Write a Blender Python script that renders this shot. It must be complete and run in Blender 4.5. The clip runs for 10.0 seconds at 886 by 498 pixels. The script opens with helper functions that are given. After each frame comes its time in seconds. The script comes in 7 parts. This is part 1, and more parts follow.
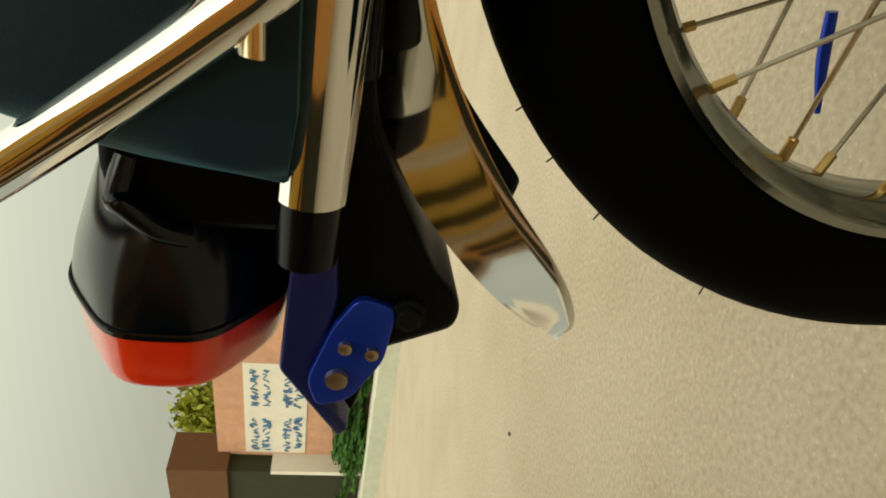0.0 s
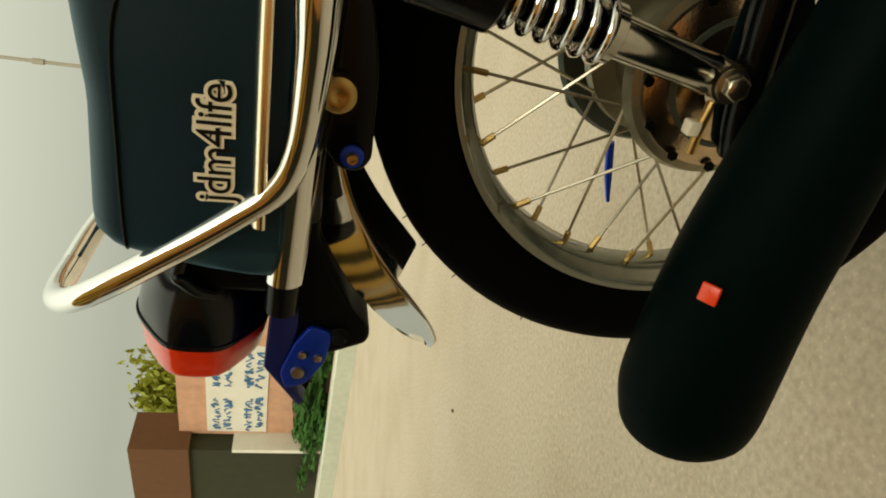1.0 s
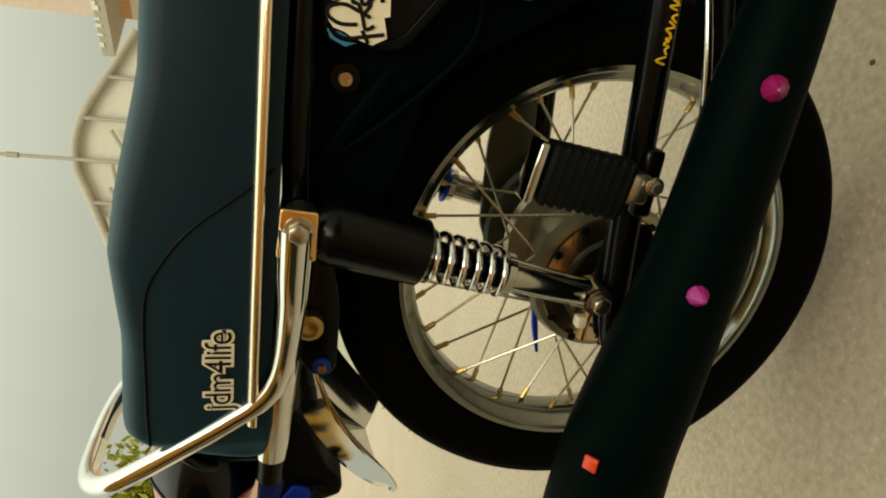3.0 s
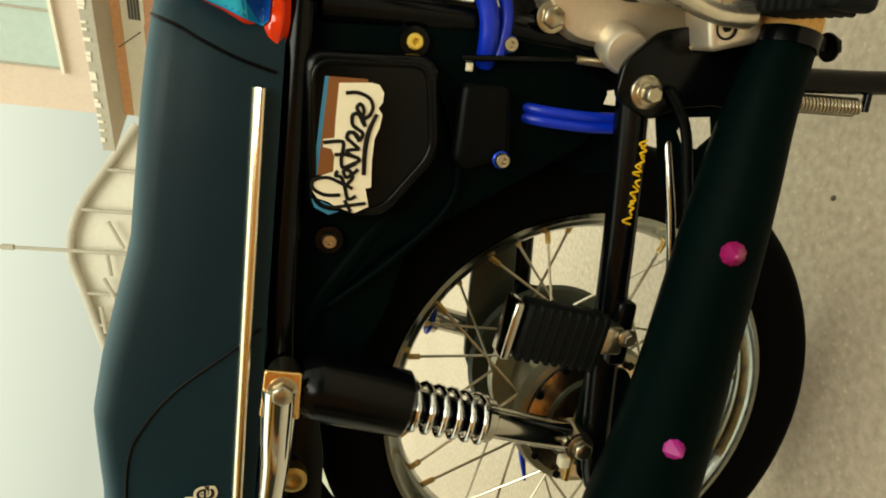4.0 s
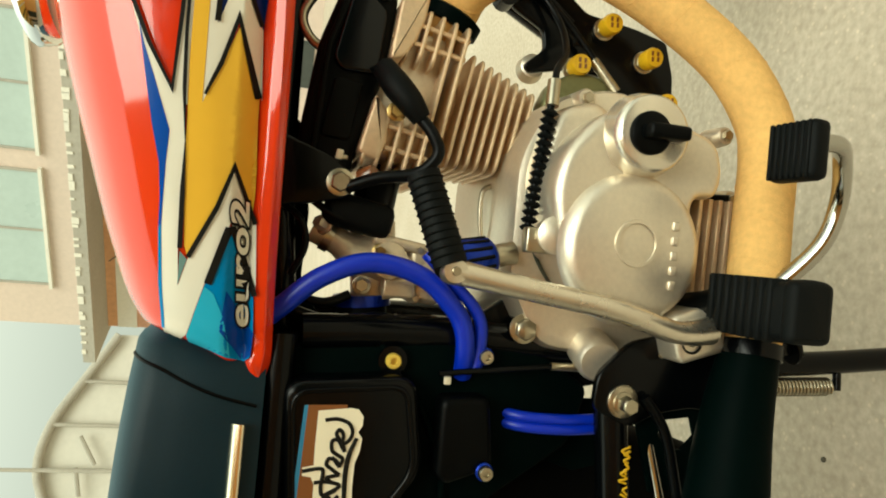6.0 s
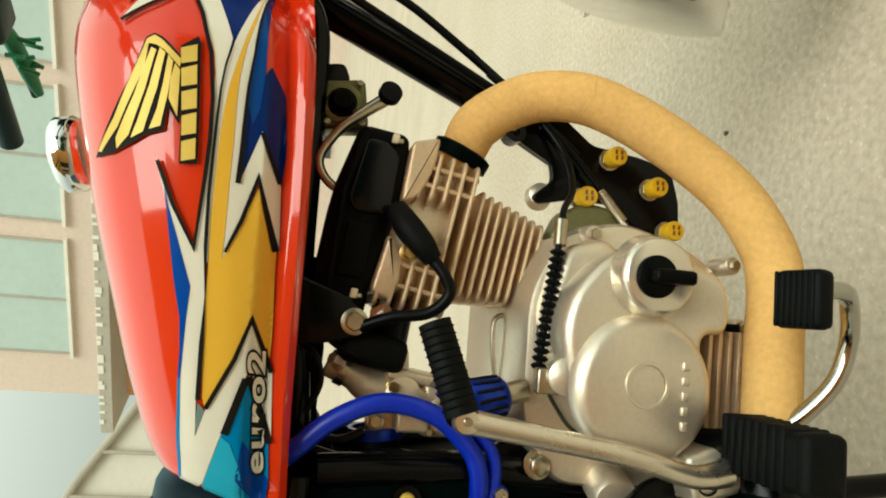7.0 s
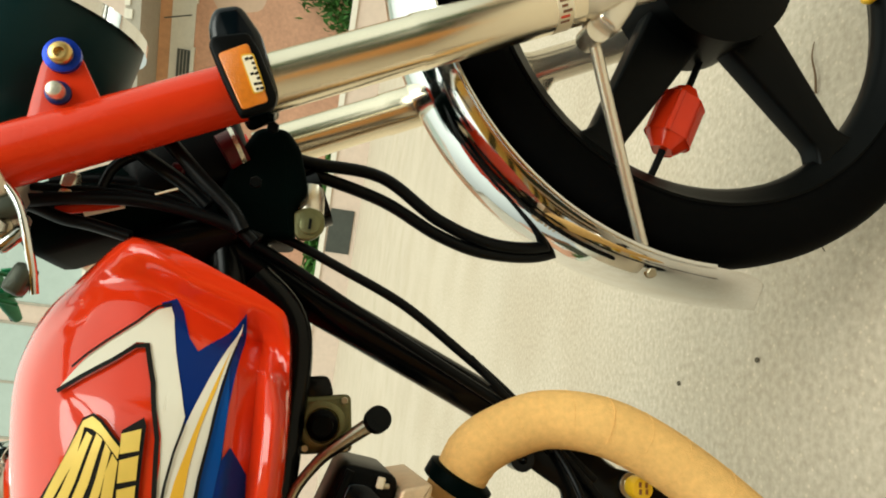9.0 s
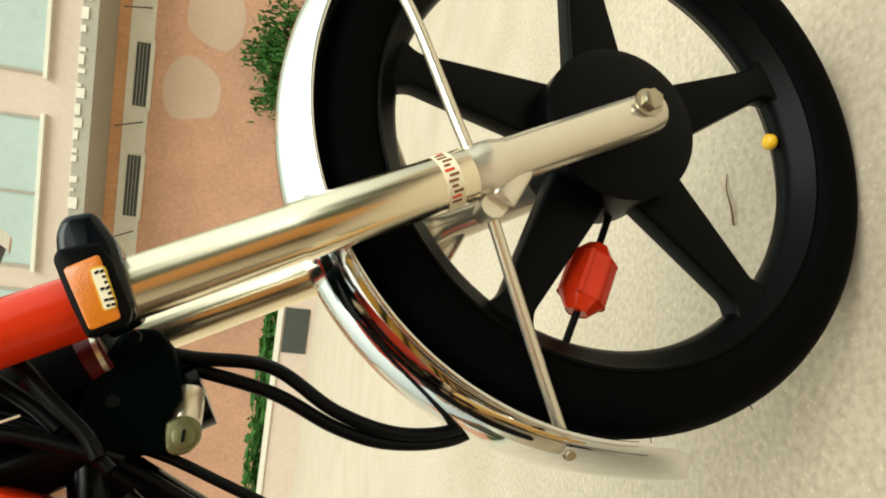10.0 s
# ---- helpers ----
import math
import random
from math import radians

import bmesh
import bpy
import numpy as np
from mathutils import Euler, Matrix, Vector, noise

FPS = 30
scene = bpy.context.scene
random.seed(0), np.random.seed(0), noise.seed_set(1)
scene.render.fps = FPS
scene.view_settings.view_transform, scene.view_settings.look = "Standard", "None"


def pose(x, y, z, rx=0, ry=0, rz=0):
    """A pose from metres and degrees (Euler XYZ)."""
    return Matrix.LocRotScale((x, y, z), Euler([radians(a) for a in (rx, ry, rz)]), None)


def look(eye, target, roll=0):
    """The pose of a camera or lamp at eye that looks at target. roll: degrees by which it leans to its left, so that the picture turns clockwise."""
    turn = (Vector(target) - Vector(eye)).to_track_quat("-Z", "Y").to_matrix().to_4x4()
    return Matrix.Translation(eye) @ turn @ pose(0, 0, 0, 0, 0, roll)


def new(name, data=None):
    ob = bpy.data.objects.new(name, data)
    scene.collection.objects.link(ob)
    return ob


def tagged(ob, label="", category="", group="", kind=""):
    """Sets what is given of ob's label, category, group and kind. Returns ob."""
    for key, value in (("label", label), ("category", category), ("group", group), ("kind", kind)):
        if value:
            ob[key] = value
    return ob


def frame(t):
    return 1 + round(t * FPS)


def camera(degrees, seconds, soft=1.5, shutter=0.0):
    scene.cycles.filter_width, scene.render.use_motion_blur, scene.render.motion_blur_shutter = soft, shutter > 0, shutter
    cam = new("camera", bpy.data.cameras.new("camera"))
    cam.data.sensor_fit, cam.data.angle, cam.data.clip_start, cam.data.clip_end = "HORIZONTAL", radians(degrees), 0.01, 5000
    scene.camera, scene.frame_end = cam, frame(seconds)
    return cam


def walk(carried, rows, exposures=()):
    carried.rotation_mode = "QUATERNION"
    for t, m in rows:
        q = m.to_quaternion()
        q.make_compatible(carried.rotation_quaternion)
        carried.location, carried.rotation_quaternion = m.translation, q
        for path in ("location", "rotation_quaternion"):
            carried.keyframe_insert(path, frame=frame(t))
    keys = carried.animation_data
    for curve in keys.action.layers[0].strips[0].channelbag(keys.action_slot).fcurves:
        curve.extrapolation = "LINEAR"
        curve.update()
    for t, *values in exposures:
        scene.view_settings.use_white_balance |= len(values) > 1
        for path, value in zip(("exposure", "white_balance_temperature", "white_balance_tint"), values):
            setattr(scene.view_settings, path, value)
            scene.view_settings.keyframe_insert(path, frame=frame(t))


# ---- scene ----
cam = camera(66.15, 10.0, soft=1.9)
PATH = [
    (0, (-0.0483, -0.3530, 0.6345), (-0.9875, 1.3860, 0.3283), -85.94),
    (0.5, (0.0621, -0.4637, 0.6385), (-0.9230, 1.2409, 0.2868), -85.57),
    (1, (0.1360, -0.5565, 0.6385), (-0.8355, 1.1411, 0.2207), -85.63),
    (1.5, (0.1885, -0.6063, 0.6440), (-0.7708, 1.0799, 0.1581), -88.16),
    (2, (0.2295, -0.6245, 0.6504), (-0.6670, 1.0925, 0.1523), -88.06),
    (3.3, (0.3343, -0.6515, 0.6470), (-0.3657, 1.1668, 0.1954), -87.15),
    (3.5, (0.3468, -0.6512, 0.6431), (-0.2822, 1.1941, 0.1966), -87.08),
    (4, (0.3760, -0.6500, 0.6448), (-0.1728, 1.2156, 0.1775), -86.24),
    (4.5, (0.4069, -0.6477, 0.6391), (0.0117, 1.2549, 0.1659), -86.43),
    (5, (0.4345, -0.6473, 0.6415), (0.1797, 1.2803, 0.1732), -86.35),
    (5.5, (0.4500, -0.6474, 0.6466), (0.3213, 1.2918, 0.1746), -85.50),
    (6, (0.4734, -0.6400, 0.6491), (0.4863, 1.3045, 0.1815), -84.79),
    (6.2, (0.4871, -0.6431, 0.6493), (0.5477, 1.3046, 0.1988), -84.57),
    (7.3, (0.5518, -0.6558, 0.6570), (0.7976, 1.2874, 0.2529), -83.25),
    (7.5, (0.5670, -0.6392, 0.6632), (0.8481, 1.2950, 0.2394), -81.49),
    (8, (0.6541, -0.6187, 0.6770), (1.0245, 1.3179, 0.3419), -81.89),
    (8.5, (0.7043, -0.6221, 0.6658), (1.0974, 1.3167, 0.3715), -81.47),
    (9, (0.7454, -0.6071, 0.6433), (1.1991, 1.3147, 0.3258), -81.63),
    (9.5, (0.7923, -0.5960, 0.6108), (1.3662, 1.2784, 0.2139), -81.77),
    (10, (0.8392, -0.5980, 0.5957), (1.5544, 1.2262, 0.1948), -82.81),
]
walk(cam, [(t, look(eye, target, roll)) for t, eye, target, roll in PATH],
     exposures=[(0.0, 0.15, 6600, 0), (2.2, 0.11, 6550, -1), (3.5, 0.42, 6550, -1), (4.5, 0.80, 6300, -6), (5.2, 0.82, 6200, -7), (6.0, 0.60, 6100, -6), (6.9, 0.46, 5900, -4), (7.5, 0.40, 5750, -2), (8.2, 0.38, 5800, -2), (10.0, 0.62, 5900, 0)])

# ---- light ----
world = bpy.data.worlds.new("sky")
scene.world = world
world.use_nodes = True
wn = world.node_tree.nodes
wl = world.node_tree.links
wn.clear()
SUN_EL, SUN_AZ = radians(50), radians(172)
sky = wn.new("ShaderNodeTexSky")
sky.sky_type = "NISHITA"
sky.sun_disc = False
sky.sun_elevation, sky.sun_rotation = SUN_EL, SUN_AZ
sky.dust_density, sky.air_density, sky.ozone_density = 6.0, 1.0, 0.5
haze = wn.new("ShaderNodeMix")
haze.data_type = "RGBA"
haze.inputs["Factor"].default_value = 0.86
haze.inputs["B"].default_value = (8.6, 8.3, 6.7, 1)
wbg = wn.new("ShaderNodeBackground")
wbg.inputs["Strength"].default_value = 0.106
wout = wn.new("ShaderNodeOutputWorld")
wl.new(sky.outputs["Color"], haze.inputs["A"])
# an overcast dome is brighter overhead than at the horizon
wtc = wn.new("ShaderNodeTexCoord")
wsep = wn.new("ShaderNodeSeparateXYZ")
wmap = wn.new("ShaderNodeMapRange")
wmap.inputs["From Min"].default_value, wmap.inputs["From Max"].default_value = 0.22, 0.95
wmap.inputs["To Min"].default_value, wmap.inputs["To Max"].default_value = 0.52, 1.60
wsc = wn.new("ShaderNodeVectorMath")
wsc.operation = "SCALE"
wl.new(wtc.outputs["Generated"], wsep.inputs["Vector"])
wl.new(wsep.outputs["Z"], wmap.inputs["Value"])
wl.new(haze.outputs["Result"], wsc.inputs[0])
wl.new(wmap.outputs["Result"], wsc.inputs["Scale"])
wl.new(wsc.outputs["Vector"], wbg.inputs["Color"])
wl.new(wbg.outputs["Background"], wout.inputs["Surface"])

sun = new("sun", bpy.data.lights.new("sun", "SUN"))
sun.data.energy = 1.5
sun.data.angle = radians(40)
sun.data.color = (1.0, 0.93, 0.82)
sun.matrix_world = look((0, 0, 30), (-math.sin(SUN_AZ) * math.cos(SUN_EL) * 30, -math.cos(SUN_AZ) * math.cos(SUN_EL) * 30, 30 - 30 * math.sin(SUN_EL)))


# ---- materials ----
def mat(name, color, rough=0.5, metal=0.0, grain=60.0, vary=0.12, stain=4.0, bump=0.1, bump_scale=200.0, coat=0.0, spec=0.5, rvary=0.08, trans=0.0, island=False, coat_ior=1.5, sheen=None):
    """A surface with fine grain, larger stains, uneven gloss and fine relief."""
    m = bpy.data.materials.new(name)
    m.use_nodes = True
    n, l = m.node_tree.nodes, m.node_tree.links
    b = n["Principled BSDF"]
    tc = n.new("ShaderNodeTexCoord")
    fine, big = n.new("ShaderNodeTexNoise"), n.new("ShaderNodeTexNoise")
    fine.inputs["Scale"].default_value, big.inputs["Scale"].default_value = grain, stain
    fine.inputs["Detail"].default_value, big.inputs["Detail"].default_value = 4, 6
    l.new(tc.outputs["Object"], fine.inputs["Vector"])
    l.new(tc.outputs["Object"], big.inputs["Vector"])
    add = n.new("ShaderNodeMath")
    add.operation = "ADD"
    l.new(fine.outputs["Fac"], add.inputs[0])
    l.new(big.outputs["Fac"], add.inputs[1])
    ramp = n.new("ShaderNodeMapRange")
    ramp.inputs["From Min"].default_value, ramp.inputs["From Max"].default_value = 0.6, 1.4
    ramp.inputs["To Min"].default_value, ramp.inputs["To Max"].default_value = 1 - vary, 1 + vary
    l.new(add.outputs[0], ramp.inputs["Value"])
    mul = n.new("ShaderNodeVectorMath")
    mul.operation = "SCALE"
    mul.inputs[0].default_value = color
    l.new(ramp.outputs["Result"], mul.inputs["Scale"])
    last = mul.outputs["Vector"]
    if island:
        oi = n.new("ShaderNodeObjectInfo")
        r2 = n.new("ShaderNodeMapRange")
        r2.inputs["To Min"].default_value, r2.inputs["To Max"].default_value = 0.75, 1.2
        l.new(oi.outputs["Random"], r2.inputs["Value"])
        m2 = n.new("ShaderNodeVectorMath")
        m2.operation = "SCALE"
        l.new(last, m2.inputs[0])
        l.new(r2.outputs["Result"], m2.inputs["Scale"])
        last = m2.outputs["Vector"]
    l.new(last, b.inputs["Base Color"])
    rr = n.new("ShaderNodeMapRange")
    rr.inputs["To Min"].default_value, rr.inputs["To Max"].default_value = max(0.02, rough - rvary), min(1, rough + rvary)
    l.new(big.outputs["Fac"], rr.inputs["Value"])
    l.new(rr.outputs["Result"], b.inputs["Roughness"])
    b.inputs["Metallic"].default_value = metal
    b.inputs["Coat Weight"].default_value = coat
    b.inputs["Coat Roughness"].default_value = 0.06
    b.inputs["Coat IOR"].default_value = coat_ior
    if sheen:
        b.inputs["Sheen Weight"].default_value, b.inputs["Sheen Roughness"].default_value = sheen[0], sheen[1]
        b.inputs["Sheen Tint"].default_value = (*sheen[2], 1)
    b.inputs["Specular IOR Level"].default_value = spec
    b.inputs["Transmission Weight"].default_value = trans
    if bump:
        bt = n.new("ShaderNodeTexNoise")
        bt.inputs["Scale"].default_value, bt.inputs["Detail"].default_value = bump_scale, 5
        l.new(tc.outputs["Object"], bt.inputs["Vector"])
        bn = n.new("ShaderNodeBump")
        bn.inputs["Strength"].default_value, bn.inputs["Distance"].default_value = bump, 0.002
        l.new(bt.outputs["Fac"], bn.inputs["Height"])
        l.new(bn.outputs["Normal"], b.inputs["Normal"])
    return m


CHROME = mat("chrome", (0.80, 0.80, 0.79), 0.07, 1.0, 30, 0.03, 6, 0.01, 60, rvary=0.04)
CHROME_DULL = mat("worn chrome", (0.46, 0.45, 0.41), 0.13, 1.0, 80, 0.12, 8, 0.04, 150)
SOFTCHROME = mat("hazy chrome", (0.95, 0.85, 0.66), 0.2, 1.0, 30, 0.04, 6, 0.01, 60)
TEALDARK = mat("dark teal paint", (0.0016, 0.0190, 0.0210), 0.40, 0.0, 50, 0.15, 5, 0.02, 120, spec=0.16)
KICK = mat("bright forged aluminium", (0.74, 0.68, 0.57), 0.28, 0.95, 120, 0.08, 9, 0.05, 400)
ALLOY = mat("cast aluminium", (0.75, 0.67, 0.54), 0.36, 0.75, 250, 0.08, 9, 0.12, 700)
FIN = mat("fin aluminium", (0.70, 0.53, 0.34), 0.45, 0.6, 200, 0.14, 12, 0.15, 600)
SATIN = mat("satin silver paint", (0.76, 0.70, 0.58), 0.23, 0.75, 200, 0.06, 6, 0.05, 500)
STEEL = mat("zinc steel", (0.50, 0.45, 0.34), 0.3, 1.0, 120, 0.15, 20, 0.05, 300)
BRASS = mat("brassy zinc", (0.55, 0.38, 0.14), 0.32, 1.0, 120, 0.18, 20, 0.05, 300, island=True)
# warm reflection on the rail lug, put into its base colour
WARMLUG = mat("lug steel with a warm reflection in its colour", (0.78, 0.50, 0.20), 0.26, 1.0, 120, 0.12, 20, 0.04, 300)
SPOKE = mat("spoke steel", (0.50, 0.46, 0.36), 0.3, 1.0, 200, 0.15, 20, 0.0)
BLACK = mat("gloss black paint", (0.0012, 0.0016, 0.0019), 0.2, 0.0, 50, 0.2, 5, 0.02, 120, coat=0.0, spec=0.17)
GLOSSLAMP = mat("glossy black lamp plastic", (0.0008, 0.0026, 0.0050), 0.18, 0.0, 50, 0.2, 5, 0.01, 120, spec=0.30)
MATT = mat("matt black paint", (0.0005, 0.0030, 0.0026), 0.5, 0.0, 80, 0.25, 6, 0.06, 400, spec=0.02)
PLASTIC = mat("black plastic", (0.0012, 0.0016, 0.0017), 0.4, 0.0, 120, 0.2, 8, 0.05, 500, spec=0.08)
RUBBER = mat("black rubber", (0.0022, 0.0030, 0.0030), 0.6, 0.0, 90, 0.25, 8, 0.12, 500, spec=0.12)
TYRE = mat("tyre rubber", (0.0008, 0.0009, 0.0009), 0.7, 0.0, 60, 0.3, 5, 0.15, 300, spec=0.04)
VINYL = mat("seat vinyl", (0.0008, 0.0110, 0.0180), 0.5, 0.0, 300, 0.15, 5, 0.12, 900, spec=0.24, sheen=(0.28, 0.5, (0.10, 0.52, 0.75)))
RED = mat("red tank paint", (0.70, 0.034, 0.004), 0.22, 0.0, 20, 0.03, 3, 0.0, coat=0.85, rvary=0.03, spec=0.08, coat_ior=1.58)
REDFLAT = mat("red steel paint", (0.62, 0.032, 0.005), 0.24, 0.0, 40, 0.06, 6, 0.02, 150, coat=0.4, spec=0.15)
WHITE = mat("white decal", (0.80, 0.76, 0.64), 0.22, 0.0, 30, 0.03, 4, 0.0, coat=0.03, spec=0.10)
YELLOW = mat("yellow decal", (0.80, 0.46, 0.045), 0.22, 0.0, 30, 0.03, 4, 0.0, coat=0.03, spec=0.10)
NAVY = mat("navy decal", (0.004, 0.022, 0.15), 0.22, 0.0, 30, 0.04, 4, 0.0, coat=0.03, spec=0.10)
MIDBLUE = mat("mid blue decal", (0.008, 0.06, 0.26), 0.22, 0.0, 30, 0.04, 4, 0.0, coat=0.03, spec=0.10)
BLUE = mat("blue decal", (0.006, 0.065, 0.36), 0.22, 0.0, 30, 0.04, 4, 0.0, coat=0.03, spec=0.10)
TEALGREY = mat("grey teal decal", (0.16, 0.26, 0.24), 0.22, 0.0, 30, 0.04, 4, 0.0, coat=0.03, spec=0.10)
AZURE = mat("azure decal", (0.012, 0.22, 0.52), 0.22, 0.0, 30, 0.04, 4, 0.0, coat=0.03, spec=0.10)
AQUA = mat("aqua decal", (0.05, 0.42, 0.62), 0.22, 0.0, 30, 0.04, 4, 0.0, coat=0.03, spec=0.10)
INK = mat("black decal line", (0.010, 0.009, 0.007), 0.6, 0.0, 30, 0.05, 4, 0.0, spec=0.1)
GOLD = mat("gold emblem", (0.74, 0.52, 0.08), 0.4, 0.15, 60, 0.08, 9, 0.02, 200)
PAPER = mat("cream sticker", (0.88, 0.80, 0.60), 0.4, 0.0, 40, 0.03, 6, 0.0)
SKYBLUE = mat("sticker blue", (0.03, 0.20, 0.36), 0.25, 0.0, 40, 0.05, 6, 0.0, coat=0.5)
BROWN = mat("sticker brown", (0.20, 0.075, 0.025), 0.25, 0.0, 40, 0.05, 6, 0.0, coat=0.5)
WRAP = mat("exhaust wrap", (0.78, 0.475, 0.16), 0.85, 0.0, 180, 0.16, 11, 0.45, 700, spec=0.2)
BLUERUB = mat("blue silicone hose", (0.002, 0.024, 0.48), 0.35, 0.0, 60, 0.1, 8, 0.03, 300)
BLUEAL = mat("blue anodised", (0.004, 0.035, 0.42), 0.3, 0.5, 60, 0.1, 8, 0.03, 300)
AMBER = mat("amber lens", (0.66, 0.19, 0.008), 0.2, 0.0, 300, 0.15, 30, 0.25, 700, coat=0.5)
LENS = mat("red lens", (0.80, 0.040, 0.010), 0.12, 0.0, 200, 0.06, 20, 0.08, 500, coat=0.4, trans=0.1)
NAVYAL = mat("navy anodised", (0.004, 0.010, 0.11), 0.35, 0.3, 60, 0.1, 8, 0.03, 300)
ORANGERED = mat("orange red reflector", (0.70, 0.05, 0.012), 0.25, 0.0, 300, 0.1, 30, 0.1, 500)
RIM = mat("dark chromed rim", (0.27, 0.28, 0.25), 0.14, 1.0, 80, 0.15, 8, 0.03, 150)
HUBTAN = mat("tarnished hub", (0.27, 0.245, 0.165), 0.30, 0.8, 150, 0.15, 12, 0.1, 500)
BRONZE = mat("bronze tinted casting", (0.64, 0.53, 0.37), 0.35, 0.5, 200, 0.12, 12, 0.1, 600)
OLIVE = mat("olive zinc casting", (0.17, 0.17, 0.075), 0.38, 0.6, 150, 0.2, 12, 0.12, 500)
CLEAR = mat("clear plastic", (0.75, 0.70, 0.58), 0.12, 0.0, 200, 0.06, 20, 0.02, 500, trans=0.6)
HUBDARK = mat("polished hub plate", (0.60, 0.46, 0.31), 0.20, 1.0, 150, 0.2, 12, 0.08, 300)
PURPLE = mat("purple reflector", (0.33, 0.005, 0.19), 0.35, 0.0, 300, 0.1, 30, 0.15, 500, coat=0.3)
MAGENTA = mat("magenta reflector", (0.24, 0.003, 0.085), 0.35, 0.0, 300, 0.1, 30, 0.15, 500, coat=0.3)
LIME = mat("lime cap", (0.70, 0.42, 0.01), 0.4, 0.0, 300, 0.1, 30, 0.05, 500)
GREEN = mat("green cover", (0.005, 0.18, 0.06), 0.5, 0.0, 60, 0.2, 10, 0.1, 300)
DARKRED = mat("dark red plastic", (0.085, 0.005, 0.007), 0.35, 0.0, 60, 0.1, 8, 0.03, 300, spec=0.2)
CABLE = mat("cable sheath", (0.0012, 0.0018, 0.0022), 0.35, 0.0, 60, 0.1, 10, 0.03, 300, spec=0.14)
GREYCAST = mat("grey hub", (0.060, 0.068, 0.050), 0.4, 0.5, 150, 0.12, 10, 0.1, 500)


# ---- mesh helpers ----
def part(name, bm, material, parent=None, label="", angle=47):
    me = bpy.data.meshes.new(name)
    bmesh.ops.recalc_face_normals(bm, faces=bm.faces)
    bm.to_mesh(me)
    bm.free()
    for p in me.polygons:
        p.use_smooth = True
    me.set_sharp_from_angle(angle=radians(angle))
    me.materials.append(material)
    ob = new(name, me)
    if parent:
        ob.parent = parent
    if label:
        tagged(ob, label)
    return ob


def thing(name, label, category, group="", kind="", at=(0, 0, 0)):
    return tagged(new(name), label, category, group, kind)


def glide(pts, n=8):
    """A smooth line through points (Catmull-Rom); extra columns glide along."""
    P = np.array(pts, float)
    out = []
    for i in range(len(P) - 1):
        a, b, c, d = P[max(i - 1, 0)], P[i], P[i + 1], P[min(i + 2, len(P) - 1)]
        for k in range(n):
            t = k / n
            out.append(0.5 * (2 * b + (c - a) * t + (2 * a - 5 * b + 4 * c - d) * t * t + (3 * b - a - 3 * c + d) * t ** 3))
    out.append(P[-1])
    return np.array(out)


def tube(pts, r=0.01, seg=14, n=8, bm=None, caps=True, flat=1.0):
    """A swept round bar; a fourth column of pts gives the radius."""
    bm = bm or bmesh.new()
    P = glide(pts, n) if n > 1 else np.array(pts, float)
    R = P[:, 3] if P.shape[1] > 3 else np.full(len(P), r)
    P = P[:, :3]
    up = None
    rings = []
    for i in range(len(P)):
        t = Vector(P[min(i + 1, len(P) - 1)] - P[max(i - 1, 0)]).normalized()
        if up is None:
            up = t.orthogonal().normalized()
        up = (up - t * up.dot(t)).normalized()
        side = t.cross(up)
        rings.append([bm.verts.new(Vector(P[i]) + float(R[i]) * (math.cos(a) * up + flat * math.sin(a) * side)) for a in np.linspace(0, 2 * math.pi, seg, False)])
    for a, b in zip(rings, rings[1:]):
        for k in range(seg):
            bm.faces.new((a[k], a[(k + 1) % seg], b[(k + 1) % seg], b[k]))
    if caps:
        bm.faces.new(rings[0][::-1])
        bm.faces.new(rings[-1])
    return bm


def lathe(profile, origin=(0, 0, 0), axis=(0, 1, 0), seg=48, bm=None, close=False):
    """A turned shape: profile of (along the axis, radius)."""
    bm = bm or bmesh.new()
    q = Vector((0, 0, 1)).rotation_difference(Vector(axis))
    o = Vector(origin)
    rings = []
    for h, r in profile:
        if r < 1e-6:
            rings.append([bm.verts.new(o + q @ Vector((0, 0, h)))])
        else:
            rings.append([bm.verts.new(o + q @ Vector((r * math.cos(a), r * math.sin(a), h))) for a in np.linspace(0, 2 * math.pi, seg, False)])
    pairs = list(zip(rings, rings[1:])) + ([(rings[-1], rings[0])] if close else [])
    for a, b in pairs:
        for k in range(seg):
            j = (k + 1) % seg
            if len(a) == 1 and len(b) > 1:
                bm.faces.new((a[0], b[j], b[k]))
            elif len(b) == 1 and len(a) > 1:
                bm.faces.new((a[k], a[j], b[0]))
            elif len(a) > 1:
                bm.faces.new((a[k], a[j], b[j], b[k]))
    return bm


def rounded(pts, r=0.01, n=4):
    """The outline with its corners rounded."""
    out = []
    k = len(pts)
    for i in range(k):
        p, a, b = Vector(pts[i]), Vector(pts[i - 1]), Vector(pts[(i + 1) % k])
        da, db = (a - p), (b - p)
        d = min(r, da.length * 0.45, db.length * 0.45)
        s, e = p + da.normalized() * d, p + db.normalized() * d
        for j in range(n + 1):
            t = j / n
            out.append((1 - t) ** 2 * s + 2 * t * (1 - t) * p + t * t * e)
    return out


